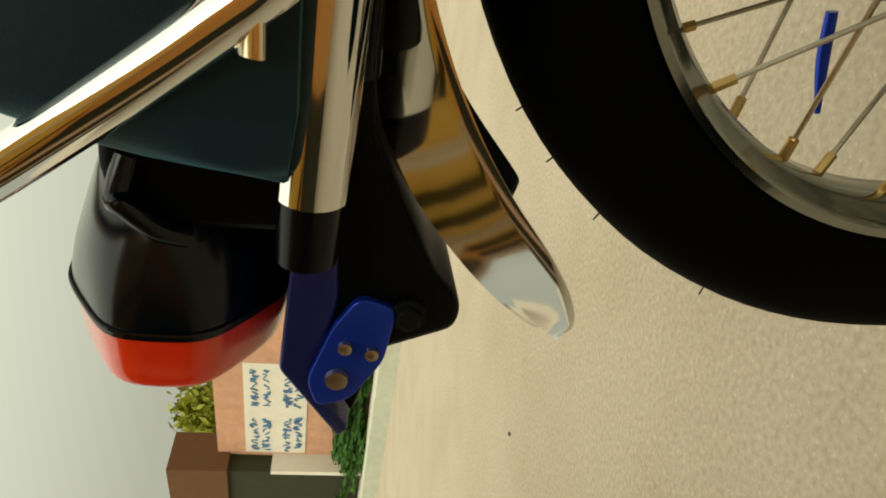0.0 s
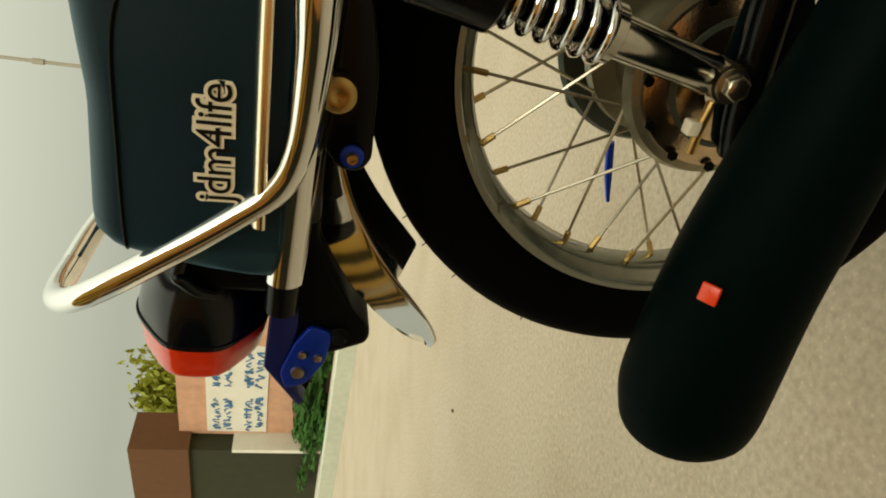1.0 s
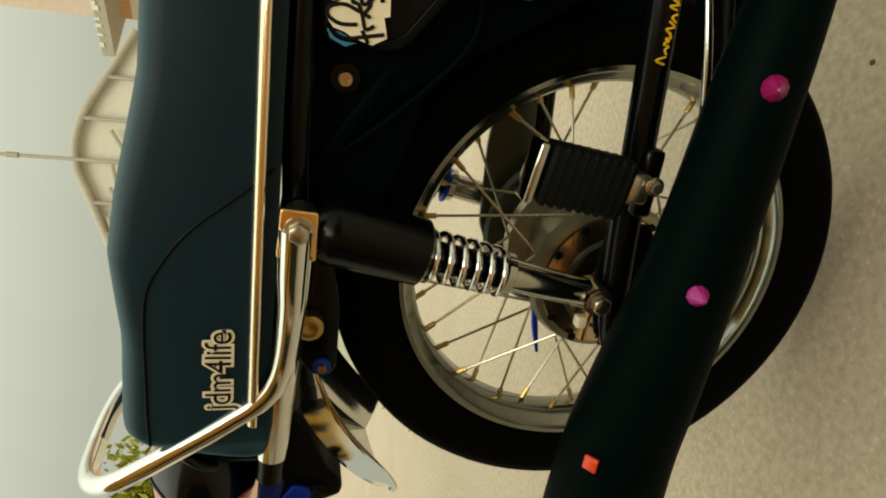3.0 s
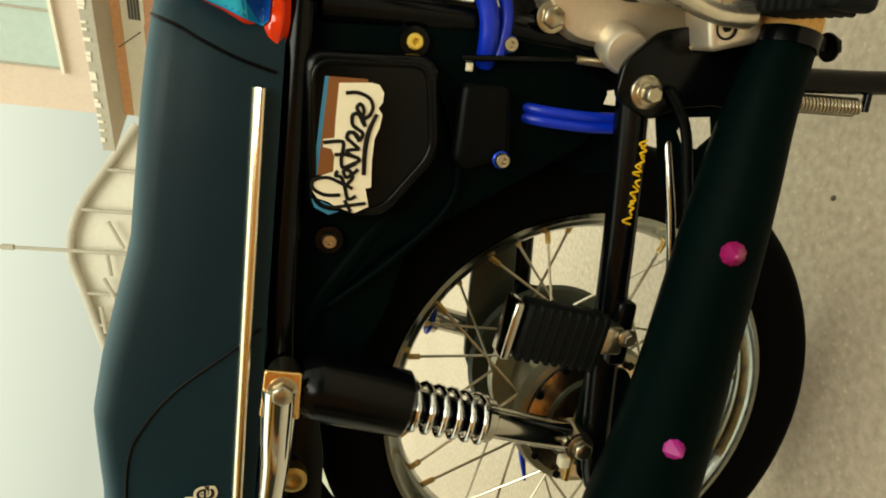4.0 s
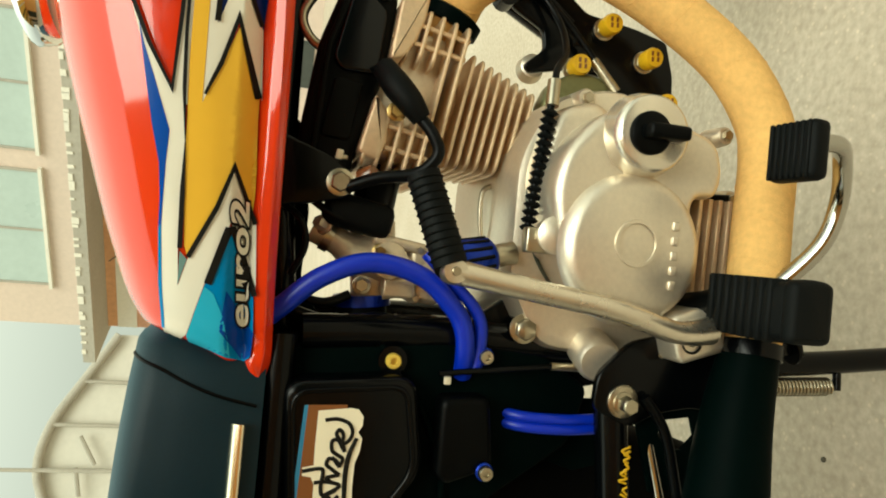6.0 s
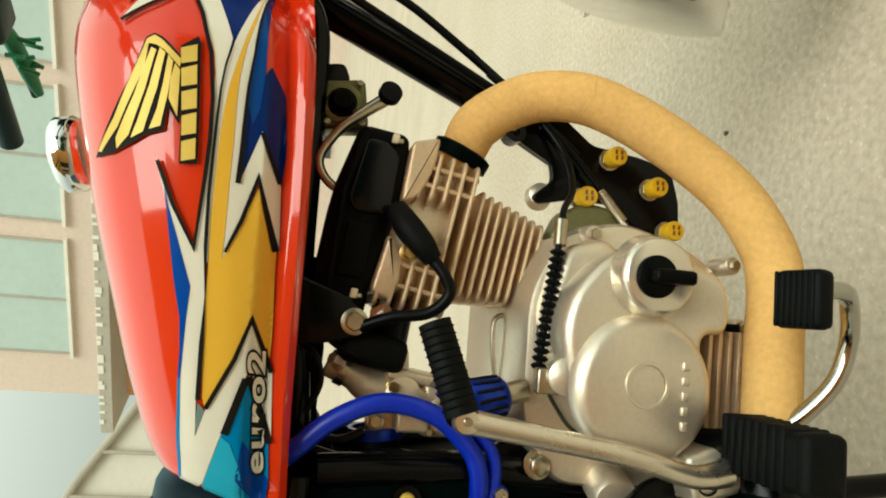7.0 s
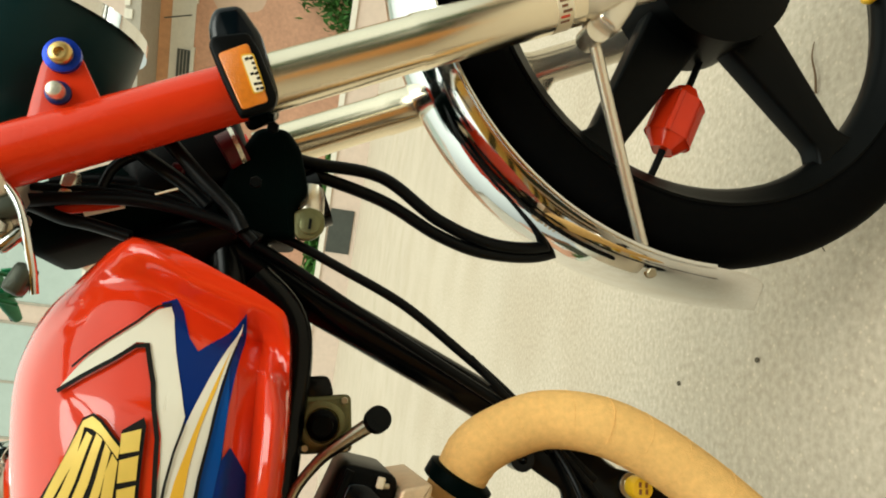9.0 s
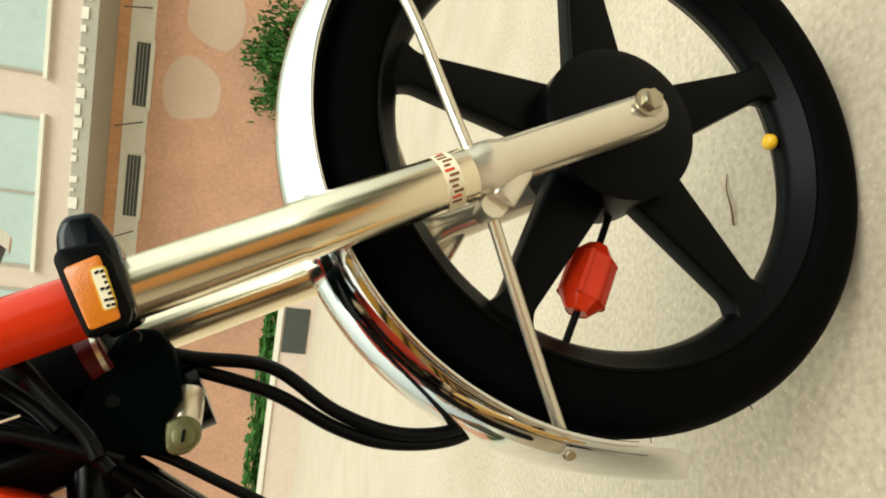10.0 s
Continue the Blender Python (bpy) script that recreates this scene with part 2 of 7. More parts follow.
def slab(outline, y0, y1, bevel=0.003, r=0.0, bm=None, seg=2):
    """A plate with an outline in x and z, from y0 to y1, with softened edges."""
    own = bmesh.new()
    pts = rounded(outline, r) if r else [Vector(p) for p in outline]
    a = [own.verts.new((p[0], y0, p[1])) for p in pts]
    b = [own.verts.new((p[0], y1, p[1])) for p in pts]
    k = len(pts)
    fa, fb = own.faces.new(a), own.faces.new(b[::-1])
    for i in range(k):
        own.faces.new((a[i], b[i], b[(i + 1) % k], a[(i + 1) % k]))
    bmesh.ops.recalc_face_normals(own, faces=own.faces)
    if bevel:
        rim = [e for e in own.edges if fa in e.link_faces or fb in e.link_faces]
        bmesh.ops.bevel(own, geom=rim, offset=bevel, segments=seg, affect="EDGES", profile=0.5)
    if bm is None:
        return own
    return merge(bm, own)


def merge(bm, other):
    me = bpy.data.meshes.new("joined")
    other.to_mesh(me)
    other.free()
    bm.from_mesh(me)
    bpy.data.meshes.remove(me)
    return bm


def block(size, m=None, bevel=0.003, bm=None, seg=2):
    own = bmesh.new()
    bmesh.ops.create_cube(own, size=1)
    bmesh.ops.scale(own, vec=size, verts=own.verts)
    if bevel:
        bmesh.ops.bevel(own, geom=own.edges[:], offset=bevel, segments=seg, affect="EDGES", profile=0.5)
    own.transform(m or Matrix())
    if bm is None:
        return own
    return merge(bm, own)


def bolt(at, r=0.008, axis=(0, -1, 0), h=0.006, washer=True, bm=None):
    """A hexagon head on a washer."""
    bm = bm or bmesh.new()
    if washer:
        lathe([(0, 0), (0, r * 1.35), (0.0018, r * 1.35), (0.0022, r * 1.25), (0.0022, 0)], at, axis, 20, bm)
    own = bmesh.new()
    lathe([(0.002, 0), (0.002, r), (h, r), (h + 0.0012, r * 0.85), (h + 0.0012, 0)], at, axis, 6, own)
    return merge(bm, own)


def socket_bolt(at, r=0.008, axis=(0, -1, 0), h=0.006):
    return lathe([(0, 0), (0, r), (h * 0.8, r), (h, r * 0.85), (h, r * 0.45), (h * 0.4, r * 0.4), (h * 0.4, 0)], at, axis, 20)


def coil(a, b, radius, wire, turns, seg=8):
    a, b = Vector(a), Vector(b)
    t = (b - a).normalized()
    u = t.orthogonal().normalized()
    v = t.cross(u)
    k = int(turns * 18)
    pts = [a + (b - a) * i / k + radius * (math.cos(2 * math.pi * turns * i / k) * u + math.sin(2 * math.pi * turns * i / k) * v) for i in range(k + 1)]
    return tube(pts, wire, seg, 1)


def lettering(body, size, place, extrude=0.0006, spread=1.0, grow=0.0):
    """Flat letters as a mesh; place() maps (along, up) to a point of the world."""
    cu = bpy.data.curves.new("letters", "FONT")
    cu.body, cu.size, cu.extrude, cu.space_character, cu.offset = body, size, 0, spread, grow
    ob = bpy.data.objects.new("letters", cu)
    scene.collection.objects.link(ob)
    me = bpy.data.meshes.new_from_object(ob.evaluated_get(bpy.context.evaluated_depsgraph_get()))
    bpy.data.objects.remove(ob)
    bm = bmesh.new()
    bm.from_mesh(me)
    bpy.data.meshes.remove(me)
    for v in bm.verts:
        v.co = place(v.co.x, v.co.y)
    return bm


def wall(a, b, z0, z1, thick, bm=None):
    """A straight wall between two places of the plan."""
    a, b = Vector((*a, 0)), Vector((*b, 0))
    d = b - a
    m = Matrix.Translation((a + b) / 2 + Vector((0, 0, (z0 + z1) / 2))) @ Matrix.Rotation(math.atan2(d.y, d.x), 4, "Z")
    return block((d.length, thick, z1 - z0), m, 0.0, bm)


# ---- ground and surroundings ----
def ground_material():
    m = mat("dusty concrete", (0.485, 0.416, 0.330), 0.85, 0.0, 110, 0.075, 0.9, 0.09, 260, spec=0.2)
    n, l = m.node_tree.nodes, m.node_tree.links
    b = n["Principled BSDF"]
    old = b.inputs["Base Color"].links[0].from_socket
    tc = n["Texture Coordinate"]
    vor = n.new("ShaderNodeTexVoronoi")
    vor.inputs["Scale"].default_value = 75
    l.new(tc.outputs["Object"], vor.inputs["Vector"])
    r = n.new("ShaderNodeValToRGB")
    r.color_ramp.elements[0].position, r.color_ramp.elements[0].color = 0.10, (1.20, 1.19, 1.16, 1)
    r.color_ramp.elements[1].position, r.color_ramp.elements[1].color = 0.24, (1, 1, 1, 1)
    l.new(vor.outputs["Distance"], r.inputs["Fac"])
    grit = n.new("ShaderNodeTexNoise")
    grit.inputs["Scale"].default_value, grit.inputs["Detail"].default_value = 85, 7
    l.new(tc.outputs["Object"], grit.inputs["Vector"])
    gr = n.new("ShaderNodeValToRGB")
    gr.color_ramp.elements[0].position, gr.color_ramp.elements[0].color = 0.30, (0.82, 0.80, 0.76, 1)
    gr.color_ramp.elements[1].position, gr.color_ramp.elements[1].color = 0.70, (1.09, 1.09, 1.08, 1)
    l.new(grit.outputs["Fac"], gr.inputs["Fac"])
    patch = n.new("ShaderNodeTexNoise")
    patch.inputs["Scale"].default_value, patch.inputs["Detail"].default_value = 2.3, 8
    l.new(tc.outputs["Object"], patch.inputs["Vector"])
    pr = n.new("ShaderNodeValToRGB")
    pr.color_ramp.elements[0].position, pr.color_ramp.elements[0].color = 0.34, (0.93, 0.91, 0.88, 1)
    pr.color_ramp.elements[1].position, pr.color_ramp.elements[1].color = 0.58, (1.02, 1.02, 1.02, 1)
    l.new(patch.outputs["Fac"], pr.inputs["Fac"])
    prev = old
    for src in (r, gr, pr):
        mx = n.new("ShaderNodeVectorMath")
        mx.operation = "MULTIPLY"
        l.new(prev, mx.inputs[0])
        l.new(src.outputs["Color"], mx.inputs[1])
        prev = mx.outputs["Vector"]
    l.new(prev, b.inputs["Base Color"])
    return m


GROUND = ground_material()
PINK = mat("weathered pink plaster", (0.57, 0.32, 0.205), 0.9, 0.0, 9, 0.19, 0.7, 0.3, 30, spec=0.2)
PINKPALE = mat("pale pink render", (0.63, 0.51, 0.42), 0.9, 0.0, 6, 0.08, 0.3, 0.2, 20, spec=0.2)
ORANGE = mat("orange plaster", (0.62, 0.34, 0.18), 0.9, 0.0, 6, 0.16, 0.6, 0.2, 20, spec=0.2)
BROWNWALL = mat("brown shutter", (0.13, 0.062, 0.028), 0.8, 0.0, 8, 0.12, 0.6, 0.3, 30, spec=0.2)
DARKGATE = mat("dark green gate", (0.030, 0.032, 0.014), 0.7, 0.0, 8, 0.15, 0.8, 0.2, 30, spec=0.3)
LIMEWASH = mat("limewashed kerb", (0.52, 0.54, 0.44), 0.9, 0.0, 14, 0.12, 1.2, 0.4, 60, spec=0.2)
WHITEWASH = mat("white plaster", (0.72, 0.68, 0.58), 0.9, 0.0, 8, 0.08, 0.6, 0.2, 30, spec=0.2)
GREYSLAB = mat("grey slab", (0.38, 0.35, 0.29), 0.9, 0.0, 8, 0.12, 0.8, 0.3, 30, spec=0.2)
GLASSPANE = mat("dusty window glass", (0.44, 0.52, 0.48), 0.3, 0.0, 4, 0.06, 0.5, 0.0, spec=0.5)
DARKSLOT = mat("dark window grille", (0.05, 0.055, 0.045), 0.6, 0.0, 8, 0.2, 1.0, 0.1, 30)
HAZEGREY = mat("hazy grey sheeting", (0.60, 0.57, 0.49), 0.8, 0.0, 3, 0.06, 0.3, 0.1, 10, spec=0.2)
LEAF = mat("leaf", (0.24, 0.25, 0.02), 0.6, 0.0, 40, 0.35, 6, 0.0, spec=0.3, island=True)
GRASS = mat("hedge leaf", (0.035, 0.11, 0.012), 0.65, 0.0, 40, 0.35, 6, 0.0, spec=0.3, island=True)
BARK = mat("bark", (0.14, 0.09, 0.05), 0.9, 0.0, 30, 0.25, 4, 0.6, 90, spec=0.2)
MARK = mat("faded paint marks", (0.07, 0.17, 0.32), 0.8, 0.0, 20, 0.2, 3, 0.0)
OCHRE = mat("ochre painted plaster", (0.90, 0.60, 0.14), 0.8, 0.0, 8, 0.1, 0.6, 0.2, 30, spec=0.2)
SHOPBROWN = mat("orange brown shop plaster", (0.72, 0.36, 0.11), 0.85, 0.0, 8, 0.12, 0.6, 0.3, 30, spec=0.2)
STAIN = mat("pale plaster patch", (0.60, 0.43, 0.31), 0.9, 0.0, 7, 0.08, 0.8, 0.2, 30, spec=0.2)

bm = bmesh.new()
bmesh.ops.create_grid(bm, x_segments=60, y_segments=60, size=3.0)
for v in bm.verts:
    v.co.z = 0.0025 * noise.noise(v.co * 1.7) if max(abs(v.co.x), abs(v.co.y)) < 2.9 else 0
edge = [e for e in bm.edges if e.is_boundary]
ret = bmesh.ops.extrude_edge_only(bm, edges=edge)
far = [g for g in ret["geom"] if isinstance(g, bmesh.types.BMVert)]
for v in far:
    v.co.x, v.co.y = v.co.x * 130, v.co.y * 130
ground = part("ground", bm, GROUND)
tagged(ground, "pale dusty concrete ground with fine grit and worn patches", "ground", kind="structure")

# compound wall with a sign, behind the tail: its face runs along AD
AO, AD = Vector((-7.15, 6.57)), Vector((0.9877, -0.1564))
AN = Vector((0.1564, 0.9877))


def plan(o, d, n, s, k=0.0):
    q = o + d * s + n * k
    return (q.x, q.y)


def panel(o, d, n, s0, s1, z0, z1, k, thick, bevel=0.0, bm=None):
    """A plate standing on a wall line, from s0 to s1 along it, k behind its face."""
    a, b = plan(o, d, n, s0, k + thick / 2), plan(o, d, n, s1, k + thick / 2)
    return wall(a, b, z0, z1, thick, bm)


wall_rear = part("wall_rear", panel(AO, AD, AN, 0.0, 4.2, 0.0, 2.02, 0.0, 0.22), PINK)
tagged(wall_rear, "weathered pink plastered compound wall beside the road", "wall", kind="structure")
gate_house = part("wall_gate", panel(AO, AD, AN, -9.0, -0.02, 0.0, 1.86, -0.25, 0.5), DARKGATE)
tagged(gate_house, "dark olive gate panel standing beside the pink wall", "wall", kind="structure")
shutter = part("wall_shutter", panel(AO, AD, AN, -9.0, 0.05, 1.86, 2.62, -0.3, 0.6), BROWNWALL)
tagged(shutter, "brown boarded wall above the dark gate", "wall", kind="structure")
trim_a = part("trim_gate", panel(AO, AD, AN, -0.03, 0.04, 0.0, 1.30, -0.28, 0.3), WHITEWASH)
tagged(trim_a, "pale plastered gate post edge", "trim", kind="structure")

sign_board = thing("sign_board", "white painted sign with blue hand lettering on the pink wall", "sign")
part("board", panel(AO, AD, AN, 0.08, 1.82, 0.875, 1.655, -0.012, 0.014), WHITEWASH, sign_board)
rs = random.Random(4)
for s0, s1, z0, z1 in ((0.14, 0.88, 1.30, 1.62), (1.02, 1.76, 1.28, 1.62), (0.12, 0.84, 0.91, 1.20), (1.00, 1.74, 0.91, 1.20)):
    for line in range(2):
        z = z1 - (0.28 + 0.46 * line) * (z1 - z0)
        s = s0 + rs.uniform(0.0, 0.08)
        while s < s1 - 0.06:
            pts, x = [], s
            for k in range(rs.randint(3, 7)):
                q = plan(AO, AD, AN, x, -0.016)
                pts.append((q[0], q[1], z + rs.uniform(-0.060, 0.055)))
                x += rs.uniform(-0.012, 0.040)
            part("stroke", tube(pts, rs.uniform(0.007, 0.014), 5, 4), MARK, sign_board)
            s = x + rs.uniform(-0.01, 0.035)

# low kerb wall in front of it, with whitewash
kerb_rear = part("kerb_rear", panel(AO, AD, AN, -9, 4.6, 0.0, 0.17, -1.35, 0.25), LIMEWASH)
tagged(kerb_rear, "limewashed concrete kerb along the road edge", "kerb", kind="structure")
verge = part("verge", panel(AO, AD, AN, -9, 4.6, 0.0, 0.11, -1.1, 0.85), PINKPALE)
tagged(verge, "raised earth verge between kerb and wall", "pavement", kind="structure")


def leaf_cloud(n, spread, size, seed, centre=(0, 0, 0), flat=1.0):
    """Many small leaves in a loose cloud of clumps."""
    r = np.random.RandomState(seed)
    bm = bmesh.new()
    clumps = r.normal(0, 1, (max(6, n // 45), 3)) * np.array(spread) * 0.55
    for _ in range(n):
        c = clumps[r.randint(len(clumps))] + r.normal(0, 0.16, 3) * np.array(spread)
        c = Vector(c) + Vector(centre)
        s = size * r.uniform(0.6, 1.3)
        m = Matrix.Translation(c) @ Euler(r.uniform(0, 6.28, 3)).to_matrix().to_4x4()
        vs = [bm.verts.new(m @ Vector(p)) for p in ((-s, 0, 0), (-0.2 * s, -0.4 * s, 0.1 * s), (s, 0, 0), (-0.2 * s, 0.4 * s, 0.1 * s))]
        bm.faces.new(vs)
    return bm


def tree(x, y, base, height, spread, seed, mtl, label):
    t = thing("tree", label, "tree")
    r = random.Random(seed)
    part("trunk", tube([(x, y, base, 0.10), (x + 0.05, y, base + height * 0.4, 0.08), (x, y + 0.05, base + height * 0.7, 0.05), (x + 0.02, y, base + height, 0.015)], seg=10), BARK, t)
    for k in range(6):
        a = r.uniform(0, 6.28)
        h = height * r.uniform(0.45, 0.8)
        e = (x + spread * 0.7 * math.cos(a), y + spread * 0.7 * math.sin(a), base + h + height * 0.22)
        part("limb", tube([(x, y, base + h, 0.035), ((x + e[0]) / 2, (y + e[1]) / 2, base + h + height * 0.14, 0.024), (*e, 0.008)], seg=8, n=5), BARK, t)
    part("crown", leaf_cloud(5200, (spread, spread, height * 0.42), 0.080 * max(1.0, spread), seed, (x, y, base + height * 0.82)), mtl, t, angle=5)
    return t


px, py = plan(AO, AD, AN, -0.55, 1.2)
tree(px, py, 0, 2.15, 0.45, 11, LEAF, "small leafy tree showing above the compound wall")
weeds = part("weeds", leaf_cloud(2600, (0.25, 0.25, 0.22), 0.05, 5, (0, 0, 0.3)), GRASS, angle=5)
px, py = plan(AO, AD, AN, 0.9, -0.25)
weeds.matrix_basis = Matrix.Translation((px, py, 0.05)) @ Matrix.Rotation(math.atan2(AD.y, AD.x), 4, "Z") @ Matrix.Diagonal((4.2, 0.7, 0.75, 1))
tagged(weeds, "green weeds growing along the foot of the wall", "weeds", kind="stuff")

# the long workshop building across the road
BD, BN = Vector((math.cos(radians(30)), -math.sin(radians(30)))), Vector((math.sin(radians(30)), math.cos(radians(30))))
BO = Vector((0.6, -0.6)) + BN * 24.0
S0, S1 = -18.8, 16.0
hall = thing("workshop_building", "long pink plastered workshop building with a projecting slab", "building")
part("lower_wall", panel(BO, BD, BN, S0, S1, 0.0, 6.02, 0.0, 0.4), PINK, hall)
part("lintel_band", panel(BO, BD, BN, S0, S1, 6.02, 6.75, -0.05, 0.4), WHITEWASH, hall, "white plaster band")
part("upper_wall", panel(BO, BD, BN, S0, S1, 6.75, 7.12, -0.02, 0.4), ORANGE, hall, "orange plaster")
part("slab", panel(BO, BD, BN, S0 - 0.3, S1, 7.12, 7.55, -2.0, 2.5), GREYSLAB, hall, "grey concrete slab with pale drips")
part("top_wall", panel(BO, BD, BN, S0, S1, 7.55, 15.0, -0.1, 0.5), PINKPALE, hall)
for s in (-16.8, -11.2, -5.6, 0.6, 6.2, 11.8):
    w = part("window", panel(BO, BD, BN, s, s + 4.7, 9.1, 14.6, -0.14, 0.1), GLASSPANE, hall, "pale green window panes")
    for q in (s - 0.08, s + 2.3, s + 4.7):
        part("mullion", panel(BO, BD, BN, q, q + 0.09, 9.05, 14.65, -0.18, 0.12), GREYSLAB, w)
    part("sill", panel(BO, BD, BN, s - 0.2, s + 4.9, 8.98, 9.1, -0.28, 0.24), WHITEWASH, w)
for k in range(8):
    s = -14.4 + 3.6 * k
    w = part("slot_window", panel(BO, BD, BN, s, s + 2.0, 6.08, 6.50, -0.09, 0.1), DARKSLOT, hall, "narrow dark louvred window")
    for q in range(1, 4):
        part("louvre", panel(BO, BD, BN, s + 0.02, s + 1.98, 6.08 + 0.105 * q, 6.10 + 0.105 * q, -0.115, 0.03), GREYSLAB, w)
    part("sill", panel(BO, BD, BN, s - 0.12, s + 2.12, 5.96, 6.08, -0.14, 0.2), WHITEWASH, w)
    a, b = plan(BO, BD, BN, s - 0.5, -0.05), plan(BO, BD, BN, s - 0.7, -0.9)
    part("bracket", tube([(a[0], a[1], 6.15), (b[0], b[1], 6.75)], 0.022, 6, 1), DARKSLOT, hall)
rs = random.Random(9)
for k in range(90):
    s = S0 + (S1 - S0) * (k + rs.random() * 0.8) / 90
    part("drip", panel(BO, BD, BN, s, s + rs.uniform(0.08, 0.35), 7.44 - rs.uniform(0, 0.12), 7.57, -2.04, 0.05), WHITEWASH, hall)
for s, z, r in ((0.75, 4.75, 1.0), (3.2, 4.2, 1.0)):
    a = plan(BO, BD, BN, s, -0.004)
    bm = bmesh.new()
    q = [(r * (1 + 0.12 * math.sin(3 * t + s)) * math.cos(t), r * (1 + 0.1 * math.cos(2 * t)) * math.sin(t)) for t in np.linspace(0, 6.283, 28, False)]
    vs = [bm.verts.new((a[0] + BD.x * u, a[1] + BD.y * u, z + v)) for u, v in q]
    bm.faces.new(vs)
    part("patch", bm, STAIN, hall, "pale round plaster patch")
kw = part("kerb_front", panel(BO, BD, BN, S0 - 1, S1, 0.0, 0.92, -3.6, 0.3), PINKPALE)
tagged(kw, "low pinkish boundary wall with whitewashed top", "kerb", kind="structure")
part("coping", panel(BO, BD, BN, S0 - 1, S1, 0.92, 1.08, -3.65, 0.4), WHITEWASH, kw)
part("drain_opening", panel(BO, BD, BN, -6.6, -5.2, 0.14, 0.86, -3.63, 0.1), DARKSLOT, kw, "dark drain opening")
hedge = part("hedge", leaf_cloud(5200, (1.0, 0.22, 0.36), 0.09, 8, (0, 0, 0)), GRASS, angle=5)
a = plan(BO, BD, BN, -8.0, -2.9)
hedge.matrix_basis = Matrix.Translation((a[0], a[1], 0.95)) @ Matrix.Rotation(radians(-30), 4, "Z") @ Matrix.Diagonal((4.2, 1.2, 1.1, 1))
tagged(hedge, "low green hedge behind the kerb wall", "hedge", kind="stuff")
bush = part("bush", leaf_cloud(3800, (1.4, 0.6, 0.85), 0.11, 18, (0, 0, 0.9)), GRASS, angle=5)
a = plan(BO, BD, BN, 1.9, -1.2)
bush.matrix_basis = Matrix.Translation((a[0], a[1], 0.4)) @ Matrix.Rotation(radians(-30), 4, "Z") @ Matrix.Diagonal((1.1, 1.2, 1.35, 1))
tagged(bush, "green bushes against the foot of the building", "bush", kind="stuff")

# far vaulted shed and a lamp pole
def ray_place(az, el, dist):
    return Vector((0.4 + dist * math.sin(radians(az)), -0.67 + dist * math.cos(radians(az)), 0.63 + dist * math.tan(radians(el))))


shed = thing("vaulted_shed", "hazy grey shed with a curved sheet roof far off", "shed")
bm = bmesh.new()
arc = [(-8.4, 11.0), (-12.0, 13.0), (-15.2, 14.6), (-18.4, 15.0), (-21.6, 13.8), (-24.0, 12.8), (-26.7, 11.6), (-30.0, 9.8)]
low, high, back = [], [], []
for az, el in arc:
    low.append(bm.verts.new(ray_place(az, -1, 45)))
    high.append(bm.verts.new(ray_place(az, el, 45)))
    back.append(bm.verts.new(ray_place(az, el - 2.6, 62)))
for k in range(len(arc) - 1):
    bm.faces.new((low[k], low[k + 1], high[k + 1], high[k]))
    bm.faces.new((high[k], high[k + 1], back[k + 1], back[k]))
part("shell", bm, HAZEGREY, shed)
rib = [tuple(ray_place(az, el + 0.15, 44.7)) for az, el in arc]
part("roof_edge", tube(rib, 0.26, 8, 4), GREYSLAB, shed, "thick grey roof edge")
for k in range(1, 7):
    az, el = arc[k]
    part("post", tube([tuple(ray_place(az, -0.8, 44.6)), tuple(ray_place(az, el, 44.6))], 0.12, 8, 1), GREYSLAB, shed)
for k in range(4):
    az = -16.0 - 2.2 * k
    part("beam", tube([tuple(ray_place(az, 12.8, 44.5)), tuple(ray_place(az - 2.0, 11.6 + 0.7 * (k % 2), 44.5))], 0.12, 6, 1), GREYSLAB, shed)
pole = thing("lamp_pole", "slim grey lamp pole standing far behind the motorcycle", "pole")
part("shaft", tube([(*ray_place(-18.4, 0, 36).xy, 0.0, 0.11), (*ray_place(-18.4, 0, 36).xy, 13.0, 0.085), (*ray_place(-18.4, 0, 36).xy, 21.0, 0.06)], seg=10, n=2), GREYSLAB, pole)
part("collar", lathe([(0, 0.1), (0, 0.14), (0.5, 0.14), (0.5, 0.08)], (*ray_place(-18.4, 0, 36).xy, 12.8), (0, 0, 1), 12), GREYSLAB, pole)


# ---- across the yard, behind the camera: unseen house and street trees, added for reflections ----
# unseen shop front, added behind the camera: its overhanging slab shades the tail end
shop = thing("unseen_shop", "unseen brown shop front with an ochre overhang, for reflections and shade", "building")
part("shop_wall", wall((-9.0, -3.1), (0.5, -3.1), 0.0, 3.3, 0.25), SHOPBROWN, shop)
for k in range(10):
    part("beam", wall((-8.8 + 0.95 * k, -3.0), (-8.8 + 0.95 * k, -0.95), 2.46, 2.62, 0.12), DARKGATE if k % 3 else WHITEWASH, shop)
for sx in (-8.2, -5.6, -3.0):
    part("shop_door", wall((sx, -2.96), (sx + 1.5, -2.96), 0.0, 2.3, 0.06), DARKGATE, shop, "dark green shop door")
    part("pillar", wall((sx - 0.5, -2.9), (sx - 0.2, -2.9), 0.0, 2.85, 0.3), WHITEWASH, shop)
part("overhang", wall((-9.0, -2.05), (0.25, -2.05), 2.62, 2.76, 2.3), OCHRE, shop, "ochre overhang added to block sky and tint reflections")
# unseen house, its height and pale walls set for the chrome and tank reflections
house = thing("house", "unseen pale pink house added to shape light and reflections", "building")
part("wall", wall((-16, -8.4), (16, -8.4), 0.0, 3.2, 0.3), PINKPALE, house)
part("parapet", wall((-16, -8.35), (16, -8.35), 3.2, 3.4, 0.5), WHITEWASH, house)
